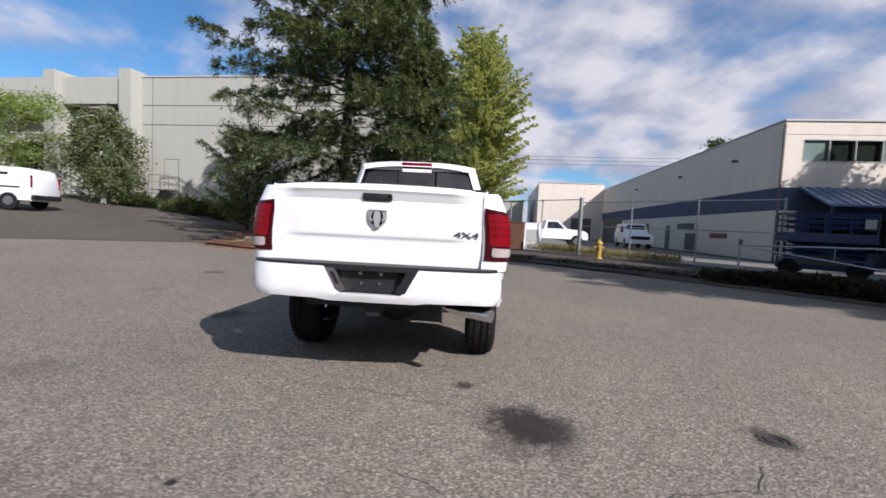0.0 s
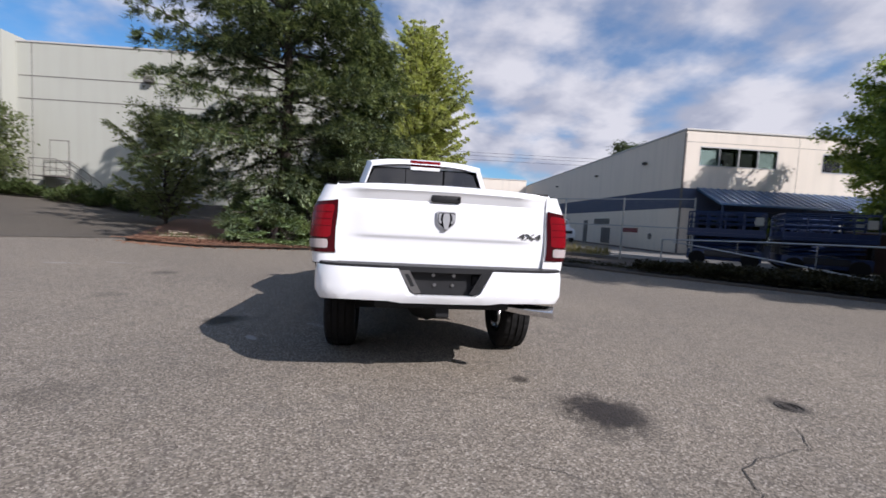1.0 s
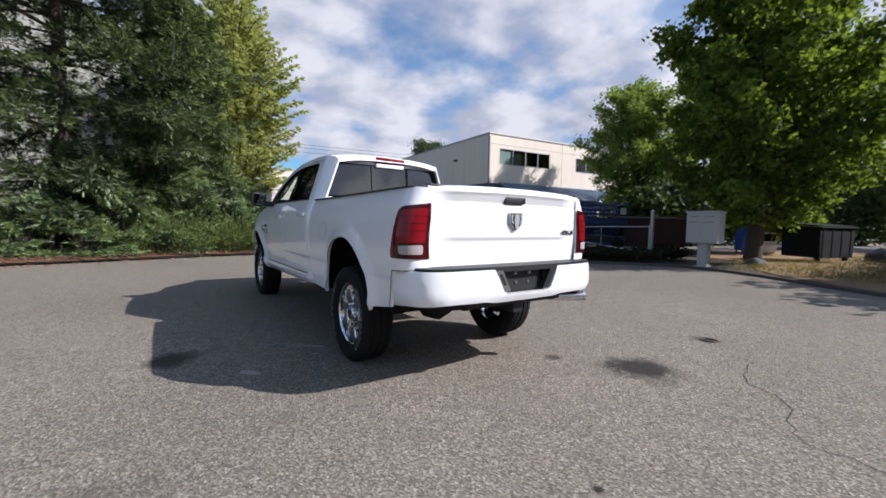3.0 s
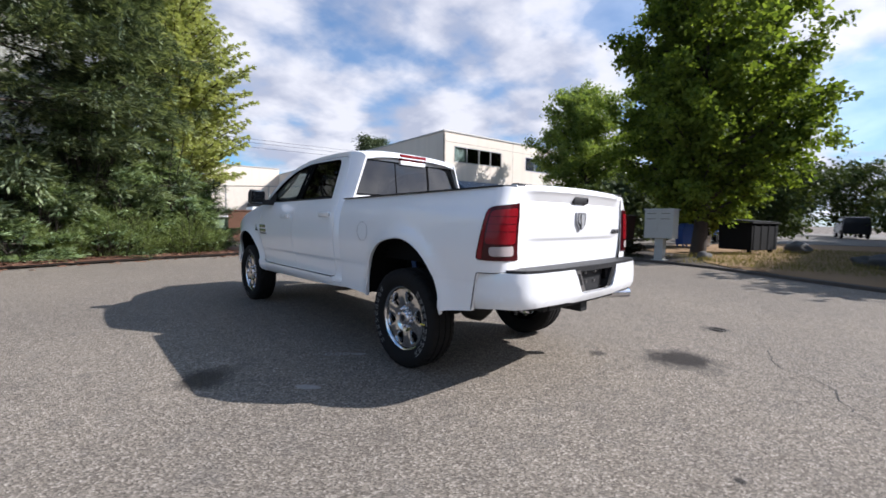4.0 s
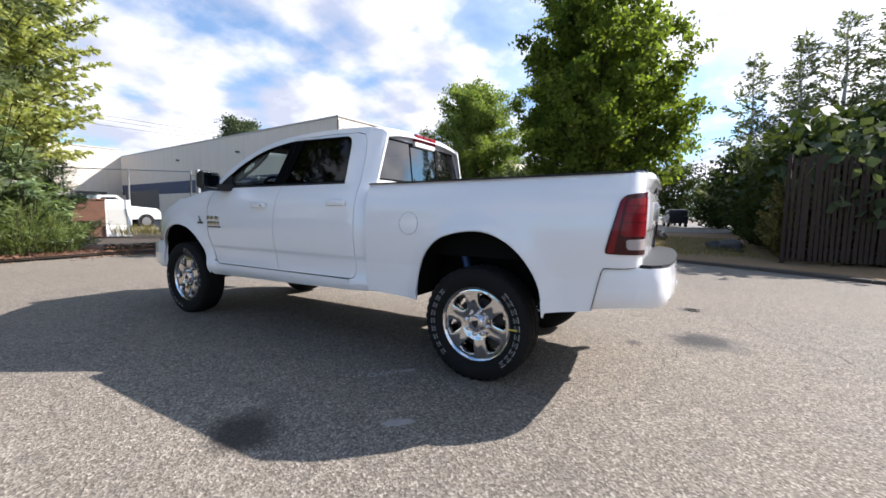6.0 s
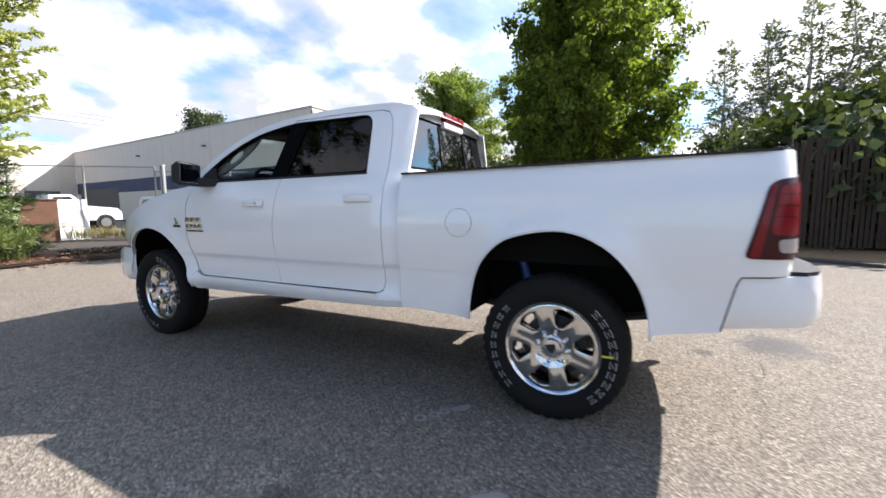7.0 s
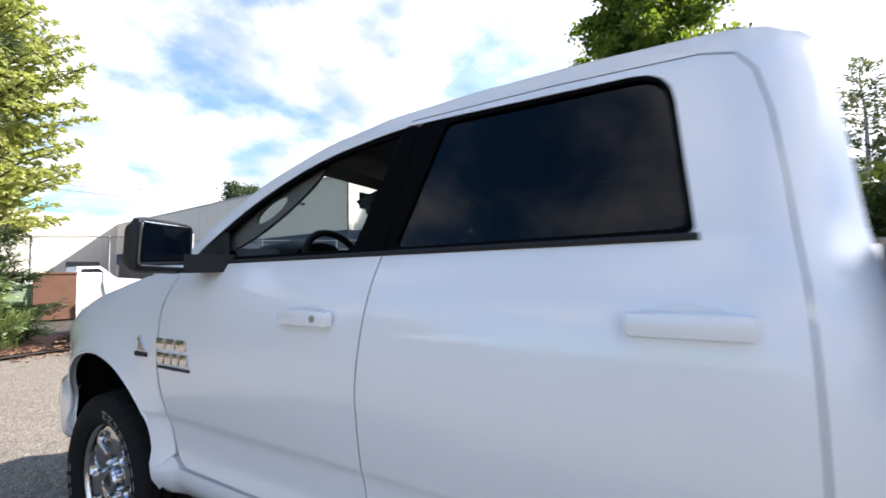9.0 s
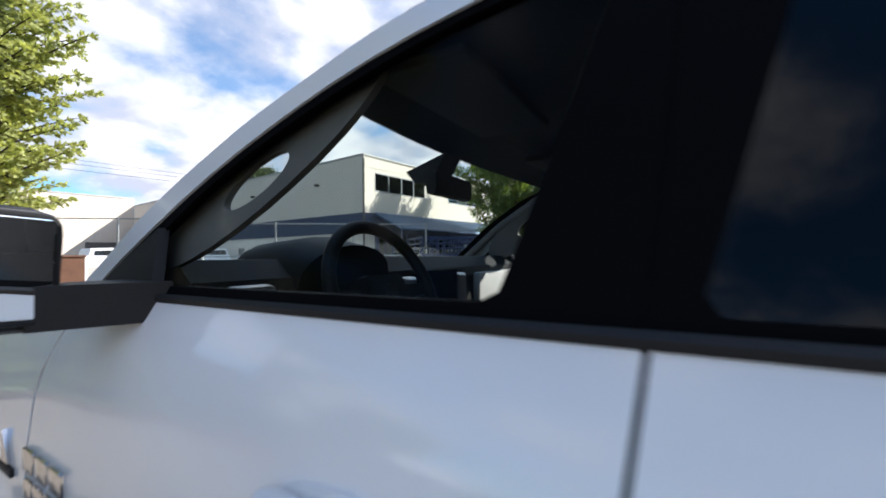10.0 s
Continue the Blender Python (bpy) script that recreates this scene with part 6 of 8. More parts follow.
part("emblem_core", prism([(x * 0.84, 1.262 + (z - 1.262) * 0.86) for x, z in shield], -1.106, -1.1042, "y"), M_GLOSS_BLACK, em)
# bright facets set into the dark core: a long middle one and a curl on either side
part("emblem_facet", prism([(-0.020, 1.320), (0.020, 1.320), (0.028, 1.272), (0.013, 1.204), (-0.013, 1.204), (-0.028, 1.272)], -1.115, -1.1062, "y"), M_SATIN, em)
for side in (-1, 1):
    part("emblem_facet", prism([(side * x, z) for x, z in ((0.032, 1.321), (0.058, 1.314), (0.057, 1.262), (0.040, 1.240), (0.035, 1.258), (0.045, 1.272), (0.043, 1.298))], -1.112, -1.1062, "y"), M_SATIN, em)


def lettering(words, size, mat, parent, m, depth=0.004, stretch=1.0):
    cu = bpy.data.curves.new("lettering", "FONT")
    cu.body, cu.size, cu.extrude, cu.align_x, cu.align_y = words, size, depth, "CENTER", "CENTER"
    cu.offset = 0.0
    ob = new("lettering", cu)
    bpy.context.view_layer.update()
    me = bpy.data.meshes.new_from_object(ob.evaluated_get(bpy.context.evaluated_depsgraph_get()))
    bpy.data.objects.remove(ob)
    me.materials.clear()
    me.materials.append(mat)
    made = new("lettering", me)
    made.parent = parent
    made.matrix_basis = m @ Matrix.Diagonal((stretch, 1, 1, 1))
    return made


lettering("4X4", 0.058, M_DARK_CHROME, gate, pose(0.662, -1.0755, 1.176, 90, 0, 5.2), 0.006, 1.9)


# the rear bumper
PLAN = [(-0.948, -0.795), (-0.950, -0.95), (-0.938, -1.06), (-0.910, -1.135), (-0.85, -1.19), (-0.75, -1.225), (-0.50, -1.252), (0.0, -1.268), (0.50, -1.252), (0.75, -1.225), (0.85, -1.19), (0.910, -1.135), (0.938, -1.06), (0.950, -0.95), (0.948, -0.795)]
PX = np.array([p[0] for p in PLAN])
PY = np.array([p[1] for p in PLAN])
PS = np.concatenate([[0], np.cumsum(np.hypot(np.diff(PX), np.diff(PY)))])
PS -= PS[-1] / 2
PL = PS[-1]


def bumper_at(s, z):
    x, y = float(np.interp(s, PS, PX)), float(np.interp(s, PS, PY))
    f = (z - 0.66) / 0.25
    o = -0.035 * max(0, 1 - f * 4) - 0.016 * max(0, f - 0.75) * 4 * 0.6
    n = Vector((x * 0.6, y + 0.8, 0)).normalized()
    return Vector((x, y, z)) + n * o


bump_line = [(-PL + 0.072, 0.900), (-PL + 0.058, 0.872), (-PL + 0.004, 0.634), (-PL + 0.24, 0.668), (-0.75, 0.684), (-0.42, 0.682), (-0.33, 0.668), (0.33, 0.668), (0.42, 0.682), (0.75, 0.684), (PL - 0.24, 0.668), (PL - 0.004, 0.634), (PL - 0.058, 0.872), (PL - 0.072, 0.900), (PL - 0.3, 0.915), (0.345, 0.915), (0.300, 0.840), (0.255, 0.752), (0.215, 0.730), (-0.215, 0.730), (-0.255, 0.752), (-0.300, 0.840), (-0.345, 0.915), (-PL + 0.3, 0.915)]
rear_bumper = part("rear_bumper", panel(bump_line, bumper_at, 0.05, (0, 1, 0), 0.05), M_PAINT, truck, "white painted rear step bumper", 45)
pad = [(x * 0.985, y + 0.012) for x, y in PLAN[3:-3]] + [(0.90, -1.05), (0.80, -1.02), (-0.80, -1.02), (-0.90, -1.05)]
part("step_pad", prism(pad, 0.895, 0.934), M_BLACK, rear_bumper, "black ribbed step pad")
part("recess_backing", box((-0.5, -1.148, 0.62), (0.5, -1.128, 0.93), 0.004), M_BLACK, rear_bumper)
part("plate_recess", prism([(-0.44, 0.93), (-0.25, 0.715), (0.25, 0.715), (0.44, 0.93)], -1.19, -1.15, "y"), M_BLACK, rear_bumper, "black number plate recess without a plate")
for side in (-1, 1):
    bracket = part("bracket", prism([(side * 0.335, 0.905), (side * 0.262, 0.905), (side * 0.175, 0.748), (side * 0.222, 0.740), (side * 0.252, 0.765)], -1.248, -1.19, "y"), M_STEEL if side < 0 else M_BLACK, rear_bumper, "bright metal bumper bracket" if side < 0 else "black bumper bracket")
    part("bracket_slot", prism([(side * 0.296, 0.880), (side * 0.268, 0.880), (side * 0.222, 0.795), (side * 0.248, 0.792)], -1.2505, -1.2482, "y"), M_BLACK, bracket)
for x, z in ((-0.085, 0.87), (0.065, 0.87), (-0.075, 0.80), (0.055, 0.80)):
    part("plate_bolt", tube([(x, -1.2, z), (x, -1.188, z)], 0.012, 10), M_STEEL, rear_bumper, "bright plate bolt")
part("trailer_socket", box((0.19, -1.225, 0.80), (0.29, -1.19, 0.90), 0.02), M_GLOSS_BLACK, rear_bumper, "black trailer socket")
for x in (-0.62, 0.62):
    part("parking_sensor", tube([(x, -1.2405, 0.80), (x, -1.2385, 0.80)], 0.012, 12), M_PAINT, rear_bumper)

# underneath
bm = bmesh.new()
for side in (-1, 1):
    add_box(bm, (side * 0.46 - 0.04, -1.1, 0.60), (side * 0.46 + 0.04, 4.5, 0.76), 0.01)
for y in (-1.05, -0.2, 0.9, 2.0, 3.1, 4.3):
    add_box(bm, (-0.42, y - 0.05, 0.62), (0.42, y + 0.05, 0.72), 0.01)
part("chassis_frame", bm, M_UNDER, truck, "dark steel ladder frame")
part("rear_axle", tube([(-0.72, 0, 0.42), (-0.2, 0, 0.42), (-0.14, 0, 0.42), (0.0, 0, 0.42), (0.14, 0, 0.42), (0.2, 0, 0.42), (0.72, 0, 0.42)], [0.055, 0.055, 0.12, 0.17, 0.12, 0.055, 0.055], 14), M_UNDER, truck, "rear axle with its differential", 60)
part("front_axle", tube([(-0.72, 3.797, 0.42), (0.1, 3.797, 0.42), (0.2, 3.797, 0.42), (0.32, 3.797, 0.42), (0.72, 3.797, 0.42)], [0.05, 0.05, 0.14, 0.05, 0.05], 12), M_UNDER, truck, smooth=60)
part("drive_shaft", tube([(0, 0.15, 0.45), (0, 2.1, 0.60)], 0.05, 12), M_UNDER, truck, smooth=60)
part("gearbox", box((-0.25, 1.8, 0.42), (0.25, 3.4, 0.75), 0.08), M_UNDER, truck, smooth=40)
part("fuel_tank", box((-0.72, 0.75, 0.50), (-0.38, 2.2, 0.74), 0.06), M_UNDER, truck, "black fuel tank", 40)
spare = bmesh.new()
n = 28
prof = [(0.22, 0.60), (0.36, 0.58), (0.395, 0.62), (0.395, 0.74), (0.36, 0.78), (0.22, 0.76)]
rows = [[spare.verts.new((0.0 + r * math.cos(2 * math.pi * k / n), -0.62 + r * math.sin(2 * math.pi * k / n), z)) for k in range(n)] for r, z in prof]
for a, b in zip(rows, rows[1:]):
    for k in range(n):
        spare.faces.new((a[k], a[(k + 1) % n], b[(k + 1) % n], b[k]))
part("spare_wheel", spare, M_TYRE, truck, "spare wheel slung under the bed", 40)
ex = part("exhaust_pipe", tube([(0.30, 1.5, 0.55), (0.36, 0.5, 0.62), (0.40, -0.55, 0.62), (0.52, -0.85, 0.60)], 0.045, 12), M_STEEL, truck, "exhaust pipe", 60)
part("tail_pipe", tube([(0.50, -0.82, 0.60), (0.66, -1.0, 0.60), (0.87, -1.13, 0.60)], [0.042, 0.046, 0.047], 16), M_CHROME, ex, "polished tail pipe tip", 60)
part("tow_hitch", box((-0.05, -1.15, 0.55), (0.05, -0.9, 0.65), 0.008), M_BLACK, truck, "receiver hitch")
part("hitch_beam", box((-0.5, -0.98, 0.58), (0.5, -0.9, 0.65), 0.01), M_UNDER, truck)
for side in (-1, 1):
    part("leaf_spring", tube([(side * 0.53, -0.75, 0.62), (side * 0.53, -0.35, 0.55), (side * 0.53, 0, 0.52), (side * 0.53, 0.4, 0.55), (side * 0.53, 0.85, 0.62)], 0.03, 6), M_UNDER, truck)
    part("shock_absorber", tube([(side * 0.60, 0.12, 0.42), (side * 0.60, 0.26, 0.88)], 0.032, 10), M_BLUE_SHOCK, truck, "blue shock absorber", 60)
    part("shock_absorber", tube([(side * 0.60, 3.66, 0.42), (side * 0.60, 3.62, 0.95)], 0.032, 10), M_BLUE_SHOCK, truck, "blue shock absorber", 60)


# wheels
def wheel_meshes():
    """Meshes of one wheel whose outer face looks along +x, with its hub at the origin."""
    out = {}
    # tyre: a turned profile with grooves, notched on the shoulders
    bm = bmesh.new()
    prof = [(0.268, 0.085), (0.276, 0.112), (0.300, 0.130), (0.335, 0.140), (0.366, 0.137), (0.392, 0.126), (0.410, 0.116), (0.419, 0.104), (0.4215, 0.068), (0.411, 0.066), (0.411, 0.056), (0.4225, 0.054), (0.423, 0.012), (0.412, 0.010), (0.412, -0.010), (0.423, -0.012)]
    prof += [(r, -x) for r, x in prof[11::-1]]
    seg = 120
    rows = []
    for i, (r, x) in enumerate(prof):
        row = []
        for k in range(seg):
            a = 2 * math.pi * k / seg
            rr = r
            if r > 0.405 and k % 3 == 0 and abs(x) > 0.1:
                rr -= 0.010
            if r > 0.42 and (k + (i // 4)) % 4 == 0 and abs(x) < 0.07:
                rr -= 0.005
            row.append(bm.verts.new((x, rr * math.cos(a), rr * math.sin(a))))
        rows.append(row)
    for a, b in zip(rows, rows[1:]):
        for k in range(seg):
            bm.faces.new((a[k], a[(k + 1) % seg], b[(k + 1) % seg], b[k]))
    out["tyre"] = link_bm("tyre", bm, M_TYRE, 30)
    # rim face with six window openings
    bm = bmesh.new()
    radii = (0.045, 0.075, 0.098, 0.112, 0.122, 0.130, 0.140, 0.165, 0.195, 0.214, 0.225, 0.233, 0.240, 0.255)
    opens = (0, 0, 0, 0, 0, 7.0, 10.5, 13.0, 15.2, 16.2, 15.4, 11.0, 0, 0)
    deep = (0.066, 0.068, 0.072, 0.079, 0.083, 0.085, 0.087, 0.090, 0.092, 0.092, 0.091, 0.090, 0.089, 0.086)
    cols = 8
    for sct in range(6):
        grid = []
        for r, o, x in zip(radii, opens, deep):
            row = []
            for c in range(cols + 1):
                f = c / cols
                a = radians(60 * sct + o + (60 - 2 * o) * f)
                drop = 0.004 * abs(2 * f - 1) ** 6 if o else 0.0
                crease = -0.002 * math.exp(-((f - 0.5) / 0.3) ** 2) if o else 0
                row.append(bm.verts.new((x - drop + crease, r * math.cos(a), r * math.sin(a))))
            grid.append(row)
        for g, h in zip(grid, grid[1:]):
            for c in range(cols):
                bm.faces.new((g[c], g[c + 1], h[c + 1], h[c]))
    bmesh.ops.remove_doubles(bm, verts=bm.verts, dist=0.0006)
    # each window has a sloping bevel, then a deep wall
    for shrink, sink in ((0.16, 0.015), (0.05, 0.05)):
        es = [e for e in bm.edges if e.is_boundary and all(0.12 < math.hypot(v.co.y, v.co.z) < 0.245 for v in e.verts)]
        r = bmesh.ops.extrude_edge_only(bm, edges=es)
        for v in r["geom"]:
            if isinstance(v, bmesh.types.BMVert):
                s = round(math.atan2(v.co.z, v.co.y) / (math.pi / 3)) * math.pi / 3
                c = Vector((v.co.x, 0.186 * math.cos(s), 0.186 * math.sin(s)))
                v.co = v.co.lerp(c, shrink)
                v.co.x -= sink
    out["wheel"] = link_bm("wheel", bm, M_WHEEL, 32)
    bm = bmesh.new()
    lip = [(0.250, 0.070), (0.256, 0.086), (0.262, 0.094), (0.272, 0.098), (0.279, 0.094), (0.280, 0.080), (0.262, 0.060), (0.250, 0.0), (0.245, -0.12)]
    rows = [[bm.verts.new((x, r * math.cos(2 * math.pi * k / 72), r * math.sin(2 * math.pi * k / 72))) for k in range(72)] for r, x in lip]
    for a, b in zip(rows, rows[1:]):
        for k in range(72):
            bm.faces.new((a[k], a[(k + 1) % 72], b[(k + 1) % 72], b[k]))
    out["rim_lip"] = link_bm("rim_lip", bm, M_CHROME, 35)
    out["centre_cap"] = link_bm("centre_cap", tube([(0.05, 0, 0), (0.088, 0, 0), (0.098, 0, 0), (0.100, 0, 0)], [0.062, 0.060, 0.052, 0.01], 32), M_CHROME, 35)
    out["cap_emblem"] = link_bm("cap_emblem", prism([(0.026 * x, 0.026 * z) for x, z in ((-1, 1), (1, 1), (0.9, -0.2), (0, -1.2), (-0.9, -0.2))], 0.0985, 0.1012, "x"), M_BLACK)
    bm = bmesh.new()
    add_tube(bm, [(0.0, 0, 0), (0.02, 0, 0)], 0.185, 40)
    out["brake_disc"] = link_bm("brake_disc", bm, M_UNDER)
    out["lug_nut"] = link_bm("lug_nut", tube([(0.06, 0, 0), (0.088, 0, 0), (0.094, 0, 0)], [0.0125, 0.0125, 0.006], 8), M_CHROME, 35)
    # one outlined raised letter as a plain hollow block, in two sizes
    for name, w, r0, r1 in (("small", radians(6.4), 0.322, 0.352), ("large", radians(7.0), 0.318, 0.356)):
        bm = bmesh.new()
        for u0, u1, v0, v1 in ((0, 0.2, 0, 1), (0.8, 1, 0, 1), (0.2, 0.8, 0, 0.16), (0.2, 0.8, 0.84, 1), (0.2, 0.8, 0.44, 0.56)):
            vs = []
            for u, v in ((u0, v0), (u1, v0), (u1, v1), (u0, v1)):
                ang, rr = (u - 0.5) * w, r0 + (r1 - r0) * v
                x = float(np.interp(rr, (0.300, 0.335, 0.366, 0.392), (0.130, 0.140, 0.137, 0.126))) + 0.0015
                vs.append(bm.verts.new((x, rr * math.cos(ang), rr * math.sin(ang))))
            bm.faces.new(vs)
        bmesh.ops.remove_doubles(bm, verts=bm.verts, dist=0.0004)
        out[name] = link_bm("letter_block", bm, M_LETTER)
    return out


WM = wheel_meshes()


def mount(side, y, spin, first):
    m = Matrix.Translation((side * 0.832, y, 0.4215)) @ Matrix.Rotation(0 if side > 0 else math.pi, 4, "Z") @ Matrix.Rotation(radians(spin), 4, "X")
    hub = WM["wheel"] if first else new("wheel", WM["wheel"].data)
    hub.parent = truck
    hub.matrix_basis = m
    hub["label"] = "chrome six-spoke wheel"
    for k in ("tyre", "rim_lip", "centre_cap", "cap_emblem", "brake_disc"):
        ob = WM[k] if first else new(k, WM[k].data)
        ob.parent = hub
        ob["label"] = {"tyre": "black all-terrain tyre"}.get(k, k.replace("_", " "))
    marks = [("small", 128 + i * 10.5) for i in range(9)] + [("large", -58 + i * 10.0) for i in range(10)]
    for i, (size, a) in enumerate(marks):
        ob = WM[size] if first and i in (0, 9) else new("letter_block", WM[size].data)
        ob.parent = hub
        ob.matrix_basis = Matrix.Rotation(radians(a), 4, "X")
        ob["label"] = "raised white sidewall letter"
    for k in range(8):
        ob = WM["lug_nut"] if first and k == 0 else new("lug_nut", WM["lug_nut"].data)
        ob.parent = hub
        a = radians(45 * k + 22)
        ob.matrix_basis = Matrix.Translation((0, 0.0825 * math.cos(a), 0.0825 * math.sin(a)))


mount(-1, 0.0, 12, True)
part("chalk_mark", box((-0.9735, -0.335, 0.428), (-0.9705, -0.275, 0.438)), M_YELLOW, truck, "yellow chalk mark on the tyre")
mount(-1, 3.797, 50, False)
mount(1, 0.0, 33, False)
mount(1, 3.797, 80, False)


# door mirrors
for side in (-1, 1):
    bm = box((-0.100, -0.055, -0.100), (0.100, 0.060, 0.096), 0.034)
    for v in bm.verts:
        if v.co.y > 0:
            v.co.x *= 0.86
            v.co.z *= 0.82
    m = Matrix.Translation((side * 1.118, 2.985, 1.530)) @ Matrix.Rotation(radians(-side * 6), 4, "Z") @ Matrix.Rotation(radians(-side * 3), 4, "Y")
    bmesh.ops.transform(bm, matrix=m, verts=bm.verts)
    mir = part("door_mirror", bm, M_BLACK, truck, "black door mirror", 40)
    bm = box((-0.086, -0.0605, -0.077), (0.086, -0.0555, 0.077), 0.02)
    bmesh.ops.transform(bm, matrix=m, verts=bm.verts)
    part("mirror_glass", bm, M_MIRROR, mir, "square mirror glass")
    bm = bmesh.new()
    ring_pts = rounded([(-0.091, -0.082), (0.091, -0.082), (0.091, 0.082), (-0.091, 0.082)], 0.025)
    add_tube(bm, [(a, -0.058, b) for a, b in ring_pts + ring_pts[:1]], 0.004, 6)
    bmesh.ops.transform(bm, matrix=m, verts=bm.verts)
    part("mirror_bezel", bm, M_BLACK, mir, "black mirror rim", 50)
    part("mirror_arm", prism([(side * 0.885, 2.87), (side * 0.885, 3.03), (side * 1.06, 3.01), (side * 1.06, 2.935)], 1.430, 1.500), M_BLACK, mir)
    part("mirror_sail", panel([(2.90, 1.470), (2.97, 1.60), (3.16, 1.474)], body_at(side, 0.006), 0.05, (-side, 0, 0), 0.02), M_BLACK, mir)

# the cabin
bm = prism([(3.27, 1.42), (3.22, 1.47), (3.06, 1.535), (2.98, 1.535), (2.92, 1.49), (2.90, 1.36), (2.92, 1.1), (2.98, 0.95), (3.25, 0.9)], -0.83, 0.83, "x")
dash = part("dashboard", bm, M_CABIN, truck, "black soft dashboard", 30)
bm = bmesh.new()
add_tube(bm, [(-0.42, 3.14, 1.48), (-0.42, 3.0, 1.50), (-0.42, 2.90, 1.48)], [0.20, 0.195, 0.17], 20)
for v in bm.verts:
    v.co.z = 1.48 + (v.co.z - 1.48) * 0.55
part("instrument_hood", bm, M_CABIN, dash, "hooded instrument binnacle", 50)
part("touch_screen", box((-0.11, 2.86, 1.30), (0.13, 2.90, 1.49), 0.012), M_GLOSS_BLACK, dash, "glossy centre screen")
part("air_vent", box((-0.20, 2.87, 1.32), (-0.13, 2.91, 1.47), 0.01), M_STEEL, dash)
part("air_vent", box((0.15, 2.87, 1.32), (0.22, 2.91, 1.47), 0.01), M_STEEL, dash)
part("glove_panel", box((0.34, 2.868, 1.29), (0.74, 2.905, 1.465), 0.015), M_LIGHT_TRIM, dash, "pale grey passenger dash panel", 40)
part("air_vent", box((0.75, 2.86, 1.31), (0.83, 2.905, 1.48), 0.02), M_STEEL, dash)
part("air_vent", box((-0.78, 2.88, 1.36), (-0.66, 2.92, 1.48), 0.02), M_STEEL, dash)
wheel_m = Matrix.Translation((-0.42, 2.76, 1.445)) @ Matrix.Rotation(radians(66), 4, "X")
bm = bmesh.new()
add_tube(bm, [(0.19 * math.cos(2 * math.pi * k / 40), 0.19 * math.sin(2 * math.pi * k / 40), 0) for k in range(41)], 0.018, 10, False)
bmesh.ops.transform(bm, matrix=wheel_m, verts=bm.verts)
steer = part("steering_wheel", bm, M_CABIN, truck, "black leather steering wheel", 60)
bm = box((-0.085, -0.06, -0.05), (0.085, 0.055, 0.012), 0.03)
for a in (0, 180, 270):
    add_box(bm, (0.06, -0.02, -0.025), (0.185, 0.02, -0.003), 0.008, Matrix.Rotation(radians(a), 4, "Z"))
bmesh.ops.transform(bm, matrix=wheel_m, verts=bm.verts)
part("spoke", bm, M_CABIN, steer, "airbag hub and spokes", 40)
bm = box((-0.022, -0.02, 0.0125), (0.022, 0.02, 0.016), 0.004)
bmesh.ops.transform(bm, matrix=wheel_m, verts=bm.verts)
part("hub_emblem", bm, M_CHROME, steer)
part("steering_column", tube([(-0.42, 2.78, 1.43), (-0.42, 3.0, 1.3)], 0.05, 10), M_CABIN, truck, smooth=60)


def seat(x, y, w, rest):
    s = part("seat", box((x - w / 2, y - 0.05, 0.78), (x + w / 2, y + 0.48, 0.98), 0.07), M_CLOTH, truck, "black cloth seat", 40)
    bm = box((x - w / 2, -0.07, 0.0), (x + w / 2, 0.07, 0.66), 0.07)
    bmesh.ops.transform(bm, matrix=Matrix.Translation((0, y - 0.05, 0.92)) @ Matrix.Rotation(radians(14), 4, "X"), verts=bm.verts)
    part("backrest", bm, M_CLOTH, s, smooth=40)
    for hx in rest:
        bm = box((x + hx - 0.13, -0.05, 0.68), (x + hx + 0.13, 0.05, 0.86), 0.05)
        bmesh.ops.transform(bm, matrix=Matrix.Translation((0, y - 0.05, 0.90)) @ Matrix.Rotation(radians(12), 4, "X"), verts=bm.verts)
        part("head_restraint", bm, M_CLOTH, s, smooth=40)


seat(-0.42, 2.05, 0.52, (0,))
seat(0.42, 2.05, 0.52, (0,))
seat(0.0, 1.52, 1.4, (-0.45, 0.45))
part("centre_console", box((-0.14, 1.9, 0.65), (0.14, 2.75, 1.0), 0.05), M_CABIN, truck, smooth=40)
